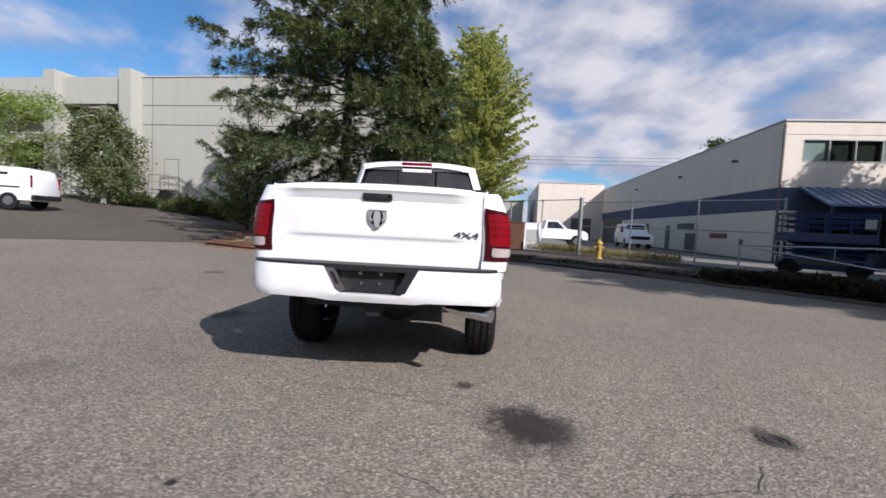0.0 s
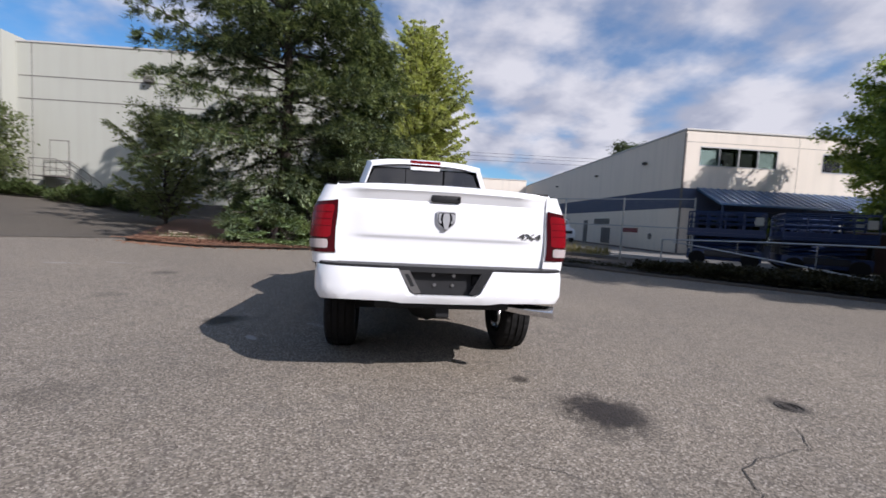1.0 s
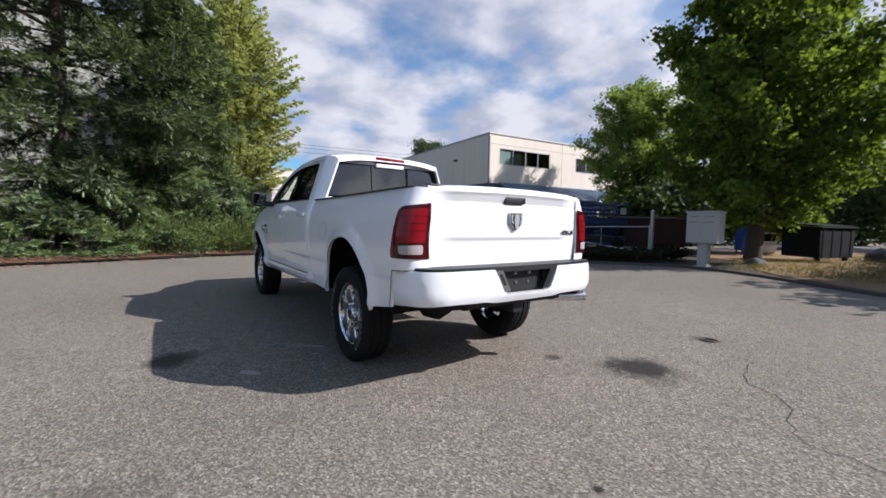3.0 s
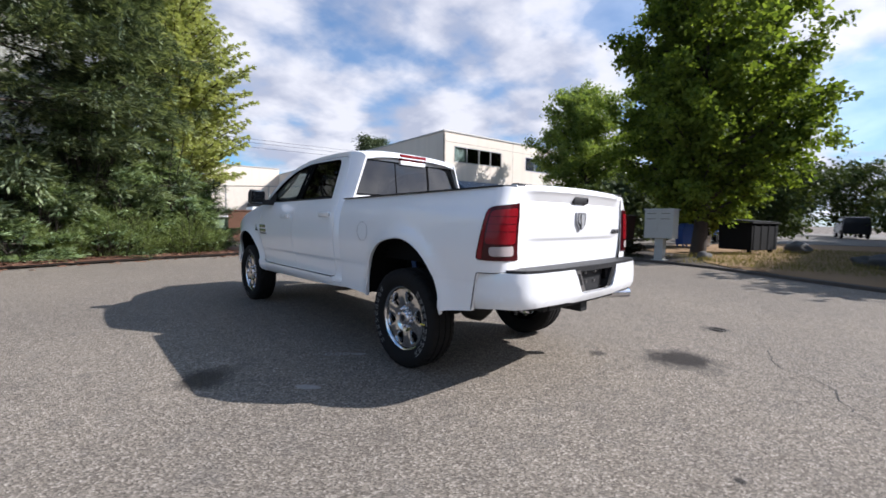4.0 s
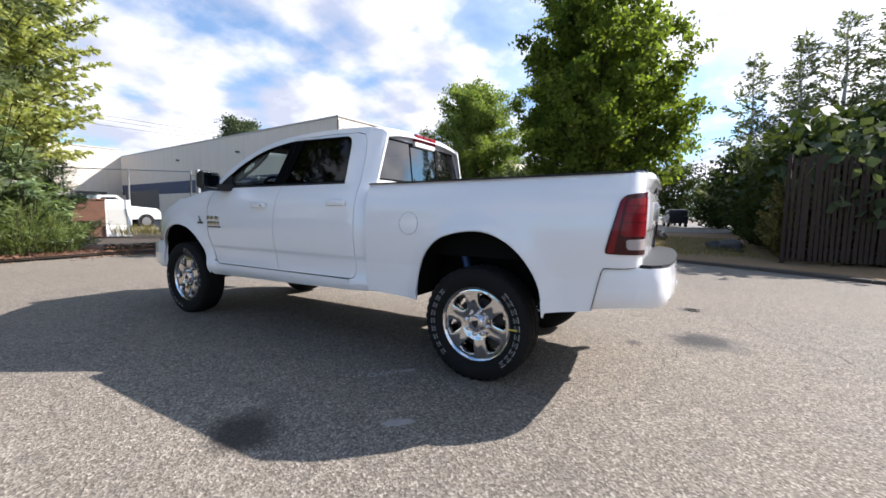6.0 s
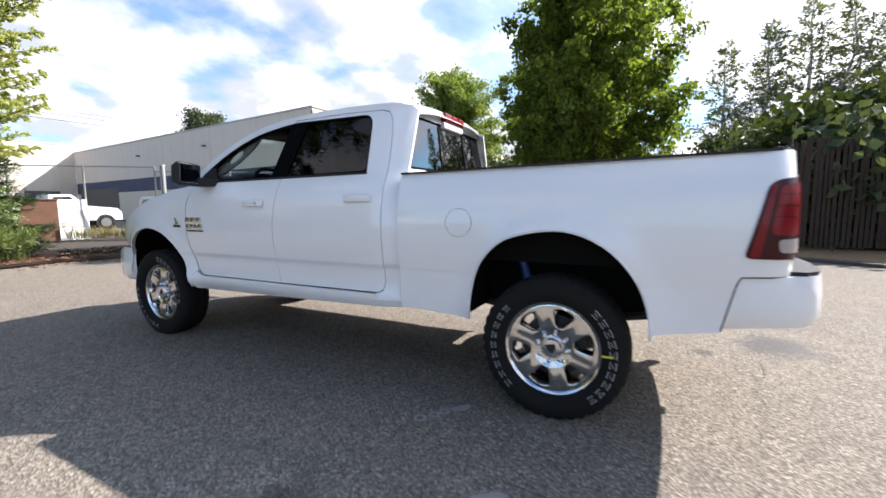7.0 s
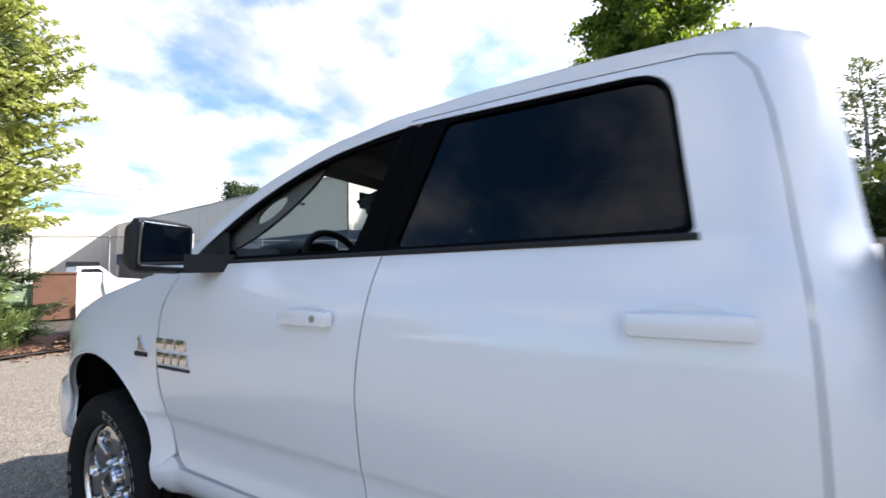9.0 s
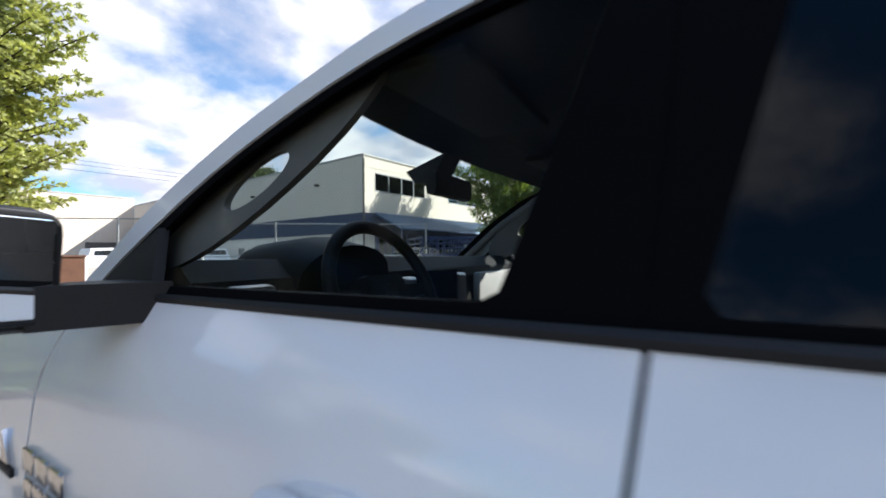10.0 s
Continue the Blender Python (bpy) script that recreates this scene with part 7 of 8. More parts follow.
# headliner and pillar trims
bm = roof()
for v in bm.verts:
    v.co.z -= 0.035
    v.co.x *= 0.955
    v.co.y = 1.08 + (v.co.y - 1.010) * 0.955
part("headliner", bm, M_HEADLINER, truck, "grey cloth headliner", 60)
for side in (-1, 1):
    bm = bmesh.new()
    path = [Vector((side * (half_width(y, z) - 0.040), y - 0.006, z - 0.016)) for y, z in EDGE if y > 2.35]
    add_tube(bm, path, 0.022, 8)
    part("pillar_trim", bm, M_PILLAR, truck, "grey windscreen pillar trim", 60)
    bm = bmesh.new()
    def slot_ring(cy, cz, along, across, lean, n=28):
        c, s = math.cos(lean), math.sin(lean)
        return [(cy + along * math.cos(t) * c - across * math.sin(t) * s, cz + along * math.cos(t) * s + across * math.sin(t) * c) for t in (2 * math.pi * i / n for i in range(n))]
    lean = radians(-33)
    outer_ring, inner_ring = slot_ring(2.785, 1.702, 0.31, 0.088, lean), slot_ring(2.782, 1.684, 0.090, 0.038, radians(-28))
    loops = []
    for loop, depth in ((outer_ring, 0.062), (outer_ring, 0.046), (inner_ring, 0.046), (inner_ring, 0.060), (outer_ring, 0.062)):
        loops.append([bm.verts.new((side * (half_width(y, min(z, 1.9)) - depth), y, z)) for y, z in loop])
    for la, lb in zip(loops, loops[1:]):
        for i in range(28):
            j = (i + 1) % 28
            bm.faces.new((la[i], la[j], lb[j], lb[i]))
    part("grab_handle", bm, M_PILLAR, truck, "grey grab handle on the pillar", 50)
    part("pillar_inner", panel([(1.90, 1.46), (1.80, 1.915), (2.08, 1.915), (2.18, 1.46)], body_at(side, -0.022), 0.1, (-side, 0, 0), 0.05), M_CABIN, truck, "dark centre pillar")
    part("belt_trim", box((side * 0.855 - 0.03, 1.22, 1.40), (side * 0.86 + 0.03, 3.1, 1.463), 0.015), M_CABIN, truck)
part("header_trim", screen_grid(-0.95, 0.95, 0.02, 0.255, 14, -0.012), M_CABIN, truck, "dark header trim and shade band above the windscreen", 60)
for side in (-1, 1):
    bm = box((side * 0.42 - 0.24, 2.40, 1.880), (side * 0.42 + 0.24, 2.60, 1.900), 0.008)
    part("sun_visor", bm, M_HEADLINER, truck, "folded grey sun visor", 40)
part("sensor_housing", prism([(2.80, 1.895), (2.86, 1.80), (2.93, 1.80), (2.97, 1.845)], -0.055, 0.055, "x"), M_CABIN, truck, "black sensor housing behind the mirror")
part("rear_view_mirror", box((-0.13, 2.79, 1.742), (0.13, 2.84, 1.822), 0.020), M_CABIN, truck, "black rear-view mirror", 40)
part("mirror_stem", tube([(0, 2.83, 1.785), (0, 2.88, 1.82)], 0.014, 8), M_CABIN, truck)


# ---- other vehicles ----
M_VAN = plain("white_van_paint", (0.74, 0.75, 0.76), 0.3, vary=0.08, scale=2.0)
M_CAR_BLUE = plain("dark_blue_car_paint", (0.02, 0.045, 0.13), 0.25, vary=0.2)
M_CAR_DARK = plain("dark_grey_car_paint", (0.03, 0.03, 0.035), 0.25, vary=0.2)
M_CAR_GLASS = plain("tinted_vehicle_glass", (0.015, 0.018, 0.02), 0.05, vary=0.2)
M_RIM_GREY = plain("grey_alloy", (0.35, 0.35, 0.36), 0.35, 0.9)


def simple_vehicle(name, label, category, at, turn, length, width, outline, windows, paint, wheel_y, wheel_r=0.33, stripe=None, mirrors=True):
    """A vehicle seen from afar: bevelled body from its side outline (y, z), windows, wheels, lamps."""
    root = thing(name, label, category, at, turn)
    bm = bmesh.new()
    h = width / 2
    top = max(z for y, z in outline)
    cut = []
    for y, z in outline:
        cut.append((y, z))
    layers = ((-h, 0.93), (-h + 0.05, 1.0), (h - 0.05, 1.0), (h, 0.93))
    def inset(y, z, x):
        f = max(0, (z - top * 0.52) / (top * 0.48))
        return x * (1 - 0.13 * f)
    rows = []
    yc = sum(y for y, z in cut) / len(cut)
    zc = sum(z for y, z in cut) / len(cut)
    for x, sc in ((-h, 0.955), (-h + 0.06, 1.0), (h - 0.06, 1.0), (h, 0.955)):
        rows.append([bm.verts.new((inset(y, z, x), yc + (y - yc) * (1 if sc == 1 else 0.985), zc + (z - zc) * (1 if sc == 1 else 0.965))) for y, z in cut])
    n = len(cut)
    for a, b in zip(rows, rows[1:]):
        for k in range(n):
            bm.faces.new((a[k], a[(k + 1) % n], b[(k + 1) % n], b[k]))
    bm.faces.new(rows[0][::-1])
    bm.faces.new(rows[-1])
    bmesh.ops.recalc_face_normals(bm, faces=bm.faces)
    part("body", bm, paint, root, smooth=30)
    for w in windows:
        for s in (-1, 1):
            bm = bmesh.new()
            vs = [bm.verts.new((inset(y, z, s * h) * 1.0 + s * 0.006, y, z)) for y, z in w]
            f = bm.faces.new(vs)
            r = bmesh.ops.extrude_face_region(bm, geom=[f])
            for v in r["geom"]:
                if isinstance(v, bmesh.types.BMVert):
                    v.co.x -= s * 0.03
            part("side_window", bm, M_CAR_GLASS, root)
    if stripe:
        for s in (-1, 1):
            for y0, y1, z0, z1 in stripe:
                part("side_moulding", box((s * h - 0.012, y0, z0), (s * h + 0.012, y1, z1), 0.005), M_BLACK, root, "black side stripe")
    for y in wheel_y:
        for s in (-1, 1):
            bm = bmesh.new()
            add_tube(bm, [(s * (h - 0.20), y, wheel_r), (s * (h - 0.17), y, wheel_r), (s * (h - 0.02), y, wheel_r), (s * (h + 0.012), y, wheel_r)], [wheel_r * 0.9, wheel_r, wheel_r, wheel_r * 0.88], 24)
            w = part("wheel", bm, M_TYRE, root, smooth=40)
            bm = bmesh.new()
            add_tube(bm, [(s * (h + 0.0), y, wheel_r), (s * (h + 0.016), y, wheel_r), (s * (h + 0.022), y, wheel_r)], [wheel_r * 0.66, wheel_r * 0.64, wheel_r * 0.2], 16)
            part("rim", bm, M_RIM_GREY, w)
            bm = bmesh.new()
            add_tube(bm, [(s * (h - 0.03), y, wheel_r), (s * (h + 0.004), y, wheel_r)], wheel_r * 1.16, 24)
            part("wheel_arch", bm, M_BLACK, root)
    return root


VAN = [(-2.2, 0.34), (-2.25, 0.75), (-2.2, 1.25), (-2.08, 1.74), (-1.9, 1.83), (0.55, 1.84), (1.0, 1.72), (1.55, 1.12), (2.1, 0.98), (2.25, 0.75), (2.22, 0.34)]
vx, vy = -21.5, 13.7
van = simple_vehicle("delivery_van", "small white panel van with a black side stripe", "van", (vx, vy, rise(vx, vy)), 104.0, 4.4, 1.83, VAN, [[(0.0, 1.15), (0.0, 1.6), (0.62, 1.62), (0.98, 1.5), (1.3, 1.15)], [(-1.3, 1.48), (-1.3, 1.60), (-0.75, 1.60), (-0.75, 1.48)]], M_VAN, (-1.35, 1.4), 0.32, [(-1.8, 1.5, 0.94, 0.99), (-0.9, 0.95, 0.42, 0.52)])
part("tail_lamp", box((-0.90, -2.235, 0.95), (-0.80, -2.19, 1.5), 0.02), M_RED, van)
part("tail_lamp", box((0.80, -2.235, 0.95), (0.90, -2.19, 1.5), 0.02), M_RED, van)
part("rear_bumper", box((-0.88, -2.31, 0.40), (0.88, -2.19, 0.62), 0.04), M_BLACK, van)

PICK = [(-2.8, 0.5), (-2.85, 0.95), (-2.8, 1.2), (-0.72, 1.2), (-0.68, 1.22), (-0.55, 1.86), (0.35, 1.88), (1.0, 1.28), (2.3, 1.15), (2.5, 0.9), (2.5, 0.5)]
simple_vehicle("parked_pickup", "old white pickup parked among scrap in the yard", "pickup truck", (7.1, 27.3, 0.13), -94.0, 5.3, 1.9, PICK, [[(-0.45, 1.27), (-0.40, 1.74), (0.28, 1.76), (0.78, 1.28)]], M_VAN, (-1.75, 1.7), 0.38)
SUV = [(-2.3, 0.4), (-2.35, 1.0), (-2.2, 1.85), (-1.9, 1.95), (0.4, 1.95), (0.95, 1.25), (2.1, 1.1), (2.3, 0.8), (2.3, 0.4)]
suv = simple_vehicle("parked_suv", "pale van parked nose out in the shade of the warehouse", "van", (14.4, 30.5, 0.13), 172.0, 4.7, 1.9, SUV, [[(-1.9, 1.25), (-1.8, 1.75), (0.3, 1.78), (0.75, 1.25)]], M_VAN, (-1.5, 1.45), 0.36)
part("windscreen", prism([(-0.75, 1.3), (-0.66, 1.85), (0.66, 1.85), (0.75, 1.3)], 0.72, 0.74, "y"), M_CAR_GLASS, suv)
part("grille", box((-0.7, 2.29, 0.72), (0.7, 2.33, 0.98), 0.02), M_CAR_GLASS, suv)
CAR = [(-2.2, 0.35), (-2.25, 0.75), (-2.1, 0.98), (-1.4, 1.05), (-0.85, 1.4), (0.35, 1.42), (1.05, 0.98), (2.05, 0.85), (2.2, 0.62), (2.15, 0.35)]
CARW = [[(-1.15, 1.04), (-0.8, 1.33), (-0.2, 1.35), (-0.2, 1.04)], [(-0.12, 1.04), (-0.12, 1.35), (0.3, 1.35), (0.8, 1.0)]]
simple_vehicle("parked_car", "dark blue saloon car parked beyond the maple", "car", (27.5, 4.3, 0.15), 75.0, 4.4, 1.76, CAR, CARW, M_CAR_BLUE, (-1.35, 1.35))
simple_vehicle("parked_suv", "dark grey off-road car at the far side of the car park", "car", (50.0, -1.0, 0.15), -80.0, 4.6, 1.86, SUV, [[(-1.9, 1.25), (-1.8, 1.75), (0.3, 1.78), (0.75, 1.25)]], M_CAR_DARK, (-1.45, 1.45), 0.37)
simple_vehicle("parked_car", "white saloon car far across the car park", "car", (33.0, 7.5, 0.15), 95.0, 4.4, 1.76, CAR, CARW, M_VAN, (-1.35, 1.35))


# ---- things along the verge ----
M_BOX_GREY = plain("grey_enamel", (0.40, 0.40, 0.37), 0.55, vary=0.2, scale=5.0)
M_HYDRANT = plain("yellow_hydrant_paint", (0.40, 0.26, 0.04), 0.6, vary=0.4, scale=9.0)
M_SKIP = plain("black_bin_steel", (0.006, 0.0065, 0.007), 0.75, vary=0.4, Specular_IOR_Level=0.2)
M_MAROON = plain("dark_maroon_steel", (0.035, 0.012, 0.011), 0.7, vary=0.5)
M_RUST = plain("rusty_brown_metal", (0.15, 0.072, 0.042), 0.85, vary=0.65, scale=5.0)
M_STONE = plain("grey_boulder", (0.10, 0.095, 0.09), 0.9, vary=0.4, relief=0.6)


def cluster_mailbox():
    root = thing("cluster_mailbox", "grey metal cluster mailbox on a square pedestal", "mailbox", (11.15, 2.10, 0.06), -93.0)
    part("pedestal", box((-0.13, -0.13, 0), (0.13, 0.13, 0.75), 0.015), M_BOX_GREY, root)
    part("base_plate", box((-0.2, -0.2, 0), (0.2, 0.2, 0.03), 0.008), M_BOX_GREY, root)
    cab = part("cabinet", box((-0.44, -0.22, 0.71), (0.44, 0.22, 1.62), 0.02), M_BOX_GREY, root)
    part("roof", prism([(-0.25, 1.62), (0.25, 1.62), (0.23, 1.65), (-0.23, 1.665)], -0.47, 0.47, "x"), M_BOX_GREY, root)
    for r in range(5):
        for c in range(2):
            x, z = -0.415 + c * 0.42, 0.74 + r * 0.172
            d = part("mail_door", box((x, -0.234, z), (x + 0.405, -0.221, z + 0.157), 0.005), M_BOX_GREY, cab)
            if r > 2:
                part("slot", box((x + 0.06, -0.238, z + 0.07), (x + 0.34, -0.2345, z + 0.09)), M_GROOVE, d)


cluster_mailbox()


def collection_box(x, y, turn):
    root = thing("collection_box", "blue steel collection box with a rounded top by the drive", "box", (x, y, 0.12), turn)
    arc = [(0.30 * math.cos(math.pi * k / 10), 0.86 + 0.30 * math.sin(math.pi * k / 10)) for k in range(11)]
    part("body", prism([(0.30, 0.14)] + arc + [(-0.30, 0.14)], -0.28, 0.28, "y"), M_BOX_BLUE, root, smooth=40)
    part("pull_door", box((-0.22, -0.296, 0.80), (0.22, -0.281, 1.02), 0.008), M_BOX_BLUE, root)
    for sx in (-0.24, 0.24):
        for sy in (-0.22, 0.22):
            part("leg", box((sx - 0.03, sy - 0.03, 0.0), (sx + 0.03, sy + 0.03, 0.14)), M_BOX_BLUE, root)


def news_stand(x, y, turn):
    root = thing("news_stand", "pale grey paper stand beside the blue box", "stand", (x, y, 0.12), turn)
    part("body", box((-0.35, -0.25, 0.08), (0.35, 0.25, 0.95), 0.03), M_VAN, root, smooth=40)
    part("shelf", box((-0.30, -0.30, 0.42), (0.30, -0.251, 0.46), 0.006), M_BOX_GREY, root)
    part("window", box((-0.28, -0.262, 0.55), (0.28, -0.251, 0.88), 0.006), M_CAR_GLASS, root, "dark window")
    part("foot", box((-0.30, -0.2, 0.0), (0.30, 0.2, 0.08)), M_BOX_GREY, root)


M_BOX_BLUE = plain("blue_box_enamel", (0.03, 0.085, 0.30), 0.4, vary=0.2)
collection_box(19.3, 3.75, -40)
news_stand(20.2, 3.3, -45)


def hydrant():
    root = thing("fire_hydrant", "weathered yellow fire hydrant on the verge", "hydrant", (6.45, 14.0, 0.1))
    part("barrel", tube([(0, 0, 0), (0, 0, 0.05), (0, 0, 0.06), (0, 0, 0.62), (0, 0, 0.66)], [0.17, 0.17, 0.11, 0.11, 0.15], 16), M_HYDRANT, root, smooth=40)
    part("bonnet", tube([(0, 0, 0.66), (0, 0, 0.72), (0, 0, 0.80), (0, 0, 0.84)], [0.15, 0.14, 0.07, 0.03], 16), M_HYDRANT, root, smooth=40)
    part("operating_nut", tube([(0, 0, 0.84), (0, 0, 0.90)], 0.028, 5), M_HYDRANT, root)
    for d in ((1, 0), (-1, 0), (0, -1)):
        r = 0.075 if d[1] else 0.055
        part("outlet_cap", tube([(d[0] * 0.08, d[1] * 0.08, 0.5), (d[0] * 0.19, d[1] * 0.19, 0.5)], r, 12), M_HYDRANT, root, smooth=40)


hydrant()


def scissor_lift(x, y, turn):
    root = thing("scissor_lift", "blue scissor lift platform parked behind the fence", "machine", (x, y, 0.13), turn, group="scissor lifts")
    part("chassis", box((-1.2, -0.55, 0.22), (1.2, 0.55, 0.62), 0.04), M_BLUE, root, smooth=40)
    for sx in (-0.85, 0.85):
        for sy in (-0.5, 0.5):
            part("wheel", tube([(sx, sy - 0.1, 0.28), (sx, sy + 0.1, 0.28)], 0.28, 18), M_TYRE, root, smooth=40)
    for k in range(3):
        z = 0.66 + k * 0.16
        part("scissor_arm", tube([(-1.0, -0.4, z), (1.0, -0.4, z + 0.15)], 0.04, 6), M_BLUE, root)
        part("scissor_arm", tube([(1.0, 0.4, z), (-1.0, 0.4, z + 0.15)], 0.04, 6), M_BLUE, root)
    part("platform", box((-1.25, -0.6, 1.14), (1.25, 0.6, 1.28), 0.02), M_BLUE, root)
    for sy in (-0.58, 0.58):
        part("toe_board", box((-1.24, sy - 0.012, 1.285), (1.24, sy + 0.012, 1.45), 0.004), M_BLUE, root)
        part("side_cover", box((-0.62, sy - 0.02, 0.36), (0.62, sy + 0.02, 0.60), 0.01), M_CAR_DARK, root, "dark equipment cover")
        for z in (1.66, 1.86, 2.08):
            part("guard_rail", tube([(-1.22, sy, z), (1.22, sy, z)], 0.024, 6), M_BLUE, root)
        for sx in (-1.22, -0.6, 0, 0.6, 1.22):
            part("guard_post", tube([(sx, sy, 1.28), (sx, sy, 2.08)], 0.024, 6), M_BLUE, root)
    for sx in (-1.22, 1.22):
        for z in (1.66, 1.86, 2.08):
            part("guard_rail", tube([(sx, -0.58, z), (sx, 0.58, z)], 0.024, 6), M_BLUE, root)
        part("ladder_panel", box((sx - 0.02, -0.35, 0.62), (sx + 0.02, 0.35, 1.12), 0.01), M_CAR_DARK, root)
    part("control_box", box((0.9, -0.67, 1.62), (1.15, -0.61, 1.92), 0.02), M_BOX_GREY, root, "grey control box")


scissor_lift(13.7, 11.4, -42)
scissor_lift(12.75, 10.4, -42)
scissor_lift(14.7, 8.3, -36)
scissor_lift(15.9, 9.6, -35)
scissor_lift(17.8, 11.6, 5)


def skip_bin(x, y, turn, size, mat, label):
    root = thing("dumpster", label, "dumpster", (x, y, 0.14), turn)
    w, d, h = size
    bm = bmesh.new()
    add_prism(bm, [(-w / 2 * 0.94, 0.12), (-w / 2, h), (w / 2, h), (w / 2 * 0.94, 0.12)], -d / 2, d / 2, "y")
    part("body", bm, mat, root)
    for k in range(4):
        x0 = -w / 2 * 0.8 + k * w * 0.8 / 3
        part("rib", box((x0 - 0.04, -d / 2 - 0.018, 0.15), (x0 + 0.04, -d / 2 - 0.002, h - 0.08), 0.01), mat, root)
    part("rim", box((-w / 2 - 0.05, -d / 2 - 0.06, h - 0.05), (w / 2 + 0.05, d / 2 + 0.06, h), 0.015), mat, root)
    lid = part("lid", prism([(-d / 2 - 0.03, h + 0.005), (d / 2 + 0.03, h + 0.10), (d / 2 + 0.03, h + 0.14), (-d / 2 - 0.03, h + 0.04)], -w / 2, w / 2, "x"), mat, root)
    for sx in (-w / 2 * 0.8, w / 2 * 0.8):
        part("caster", tube([(sx - 0.05, -d / 2 + 0.15, 0.06), (sx + 0.05, -d / 2 + 0.15, 0.06)], 0.075, 10), M_TYRE, root)


skip_bin(17.3, 0.9, -20, (1.7, 1.25, 1.2), M_SKIP, "black steel dumpster on the dry grass")
skip_bin(17.4, 7.4, -38, (3.4, 1.6, 1.45), M_MAROON, "dark maroon steel dumpster in deep shade")


def boulder(x, y, r, seed, label):
    rng = random.Random(seed)
    bm = bmesh.new()
    bmesh.ops.create_icosphere(bm, subdivisions=3, radius=r)
    for v in bm.verts:
        k = 1 + 0.35 * noise.noise(v.co * (1.6 / r) + Vector((seed, 0, 0)))
        v.co = Vector((v.co.x * k * 1.15, v.co.y * k, max(-r * 0.35, v.co.z * k * 0.75)))
    root = thing("boulder", label, "rock", (x, y, rise(x, y) + 0.1 + r * 0.28))
    part("stone", bm, M_STONE, root, smooth=60)


boulder(19.9, -0.4, 0.42, 1, "dark grey boulder on the dry grass")
boulder(14.3, -2.5, 0.30, 2, "low grey boulder in the shade of the fence")
boulder(13.5, -2.9, 0.36, 3, "low grey boulder in the shade of the fence")
boulder(12.6, 1.2, 0.22, 4, "small stone by the kerb")


def pallet_stack(x, y, turn):
    root = thing("rusty_crate", "rusty brown crate standing among weeds behind the fence", "crate", (x, y, 0.12), turn)
    part("side_panel", box((-0.50, -0.5, 0.0), (0.50, -0.46, 1.44)), M_RUST, root)
    part("side_panel", box((-0.50, 0.46, 0.0), (0.50, 0.5, 1.44)), M_RUST, root)
    part("side_panel", box((-0.50, -0.455, 0.0), (-0.46, 0.455, 1.44)), M_RUST, root)
    part("side_panel", box((0.46, -0.455, 0.0), (0.50, 0.455, 1.44)), M_RUST, root)
    part("lid", box((-0.53, -0.53, 1.44), (0.53, 0.53, 1.50), 0.01), M_RUST, root)


pallet_stack(3.42, 19.0, -14)


def utility_cabinet(x, y, turn):
    root = thing("utility_cabinet", "pale green utility cabinet by the fence", "cabinet", (x, y, rise(x, y) + 0.05), turn)
    part("body", box((-0.42, -0.35, 0.05), (0.42, 0.35, 1.15), 0.02), M_GREEN_BOX, root)
    part("plinth", box((-0.46, -0.39, 0), (0.46, 0.39, 0.06)), M_KERB, root)
    part("door", box((-0.38, -0.362, 0.12), (0.38, -0.351, 1.05), 0.004), M_GREEN_BOX, root)
    part("lid", box((-0.45, -0.38, 1.15), (0.45, 0.38, 1.2), 0.015), M_GREEN_BOX, root)


M_GREEN_BOX = plain("pale_green_enamel", (0.20, 0.27, 0.17), 0.6, vary=0.25, scale=4.0)
utility_cabinet(3.05, 20.7, -10)


def scrap_panel(x, y, turn, w, h, tilt):
    root = thing("scrap_panel", "discarded white appliance panel with a grey grille beside the rusty crate", "scrap", (x, y, 0.1), turn)
    m = Matrix.Rotation(radians(tilt), 4, "X")
    bm = box((-w / 2, -0.03, 0), (w / 2, 0.03, h), 0.012)
    bmesh.ops.transform(bm, matrix=m, verts=bm.verts)
    part("sheet", bm, M_VAN, root)
    bm = box((-w / 2 + 0.15, -0.036, h * 0.3), (w / 2 - 0.15, -0.031, h * 0.75))
    bmesh.ops.transform(bm, matrix=m, verts=bm.verts)
    part("grille", bm, M_BOX_GREY, root, "grey louvred grille")


scrap_panel(4.25, 18.55, -12, 0.95, 1.52, -9)


def tree_stump(x, y, r, h):
    root = thing("log", "thick sawn log standing on end among weeds", "log", (x, y, rise(x, y) + 0.05))
    part("stem", tube([(0, 0, -0.05), (0.02, 0, h * 0.5), (0, 0.02, h)], [r * 1.1, r, r * 0.97], 16), M_TRUNK, root, smooth=60)


tree_stump(1.2, 13.9, 0.26, 0.55)


def cable_line(p0, p1, sag, name="power_line"):
    pts = []
    for k in range(17):
        f = k / 16
        pts.append(Vector(p0).lerp(Vector(p1), f) - Vector((0, 0, sag * 4 * f * (1 - f))))
    root = thing(name, "thin black overhead cable far behind the yard", "cable")
    part("strand", tube(pts, 0.035, 4), M_BLACK, root)


for dz in (0.0, 0.9, 1.6):
    cable_line((-40, 88, 15.5 + dz), (110, 80, 17.5 + dz), 1.0)


# ---- small things on the ground ----
M_CRACK = plain("crack_filler", (0.036, 0.032, 0.028), 0.9)
M_MARK = plain("worn_white_paint", (0.29, 0.275, 0.25), 0.9, vary=0.6, scale=18.0)


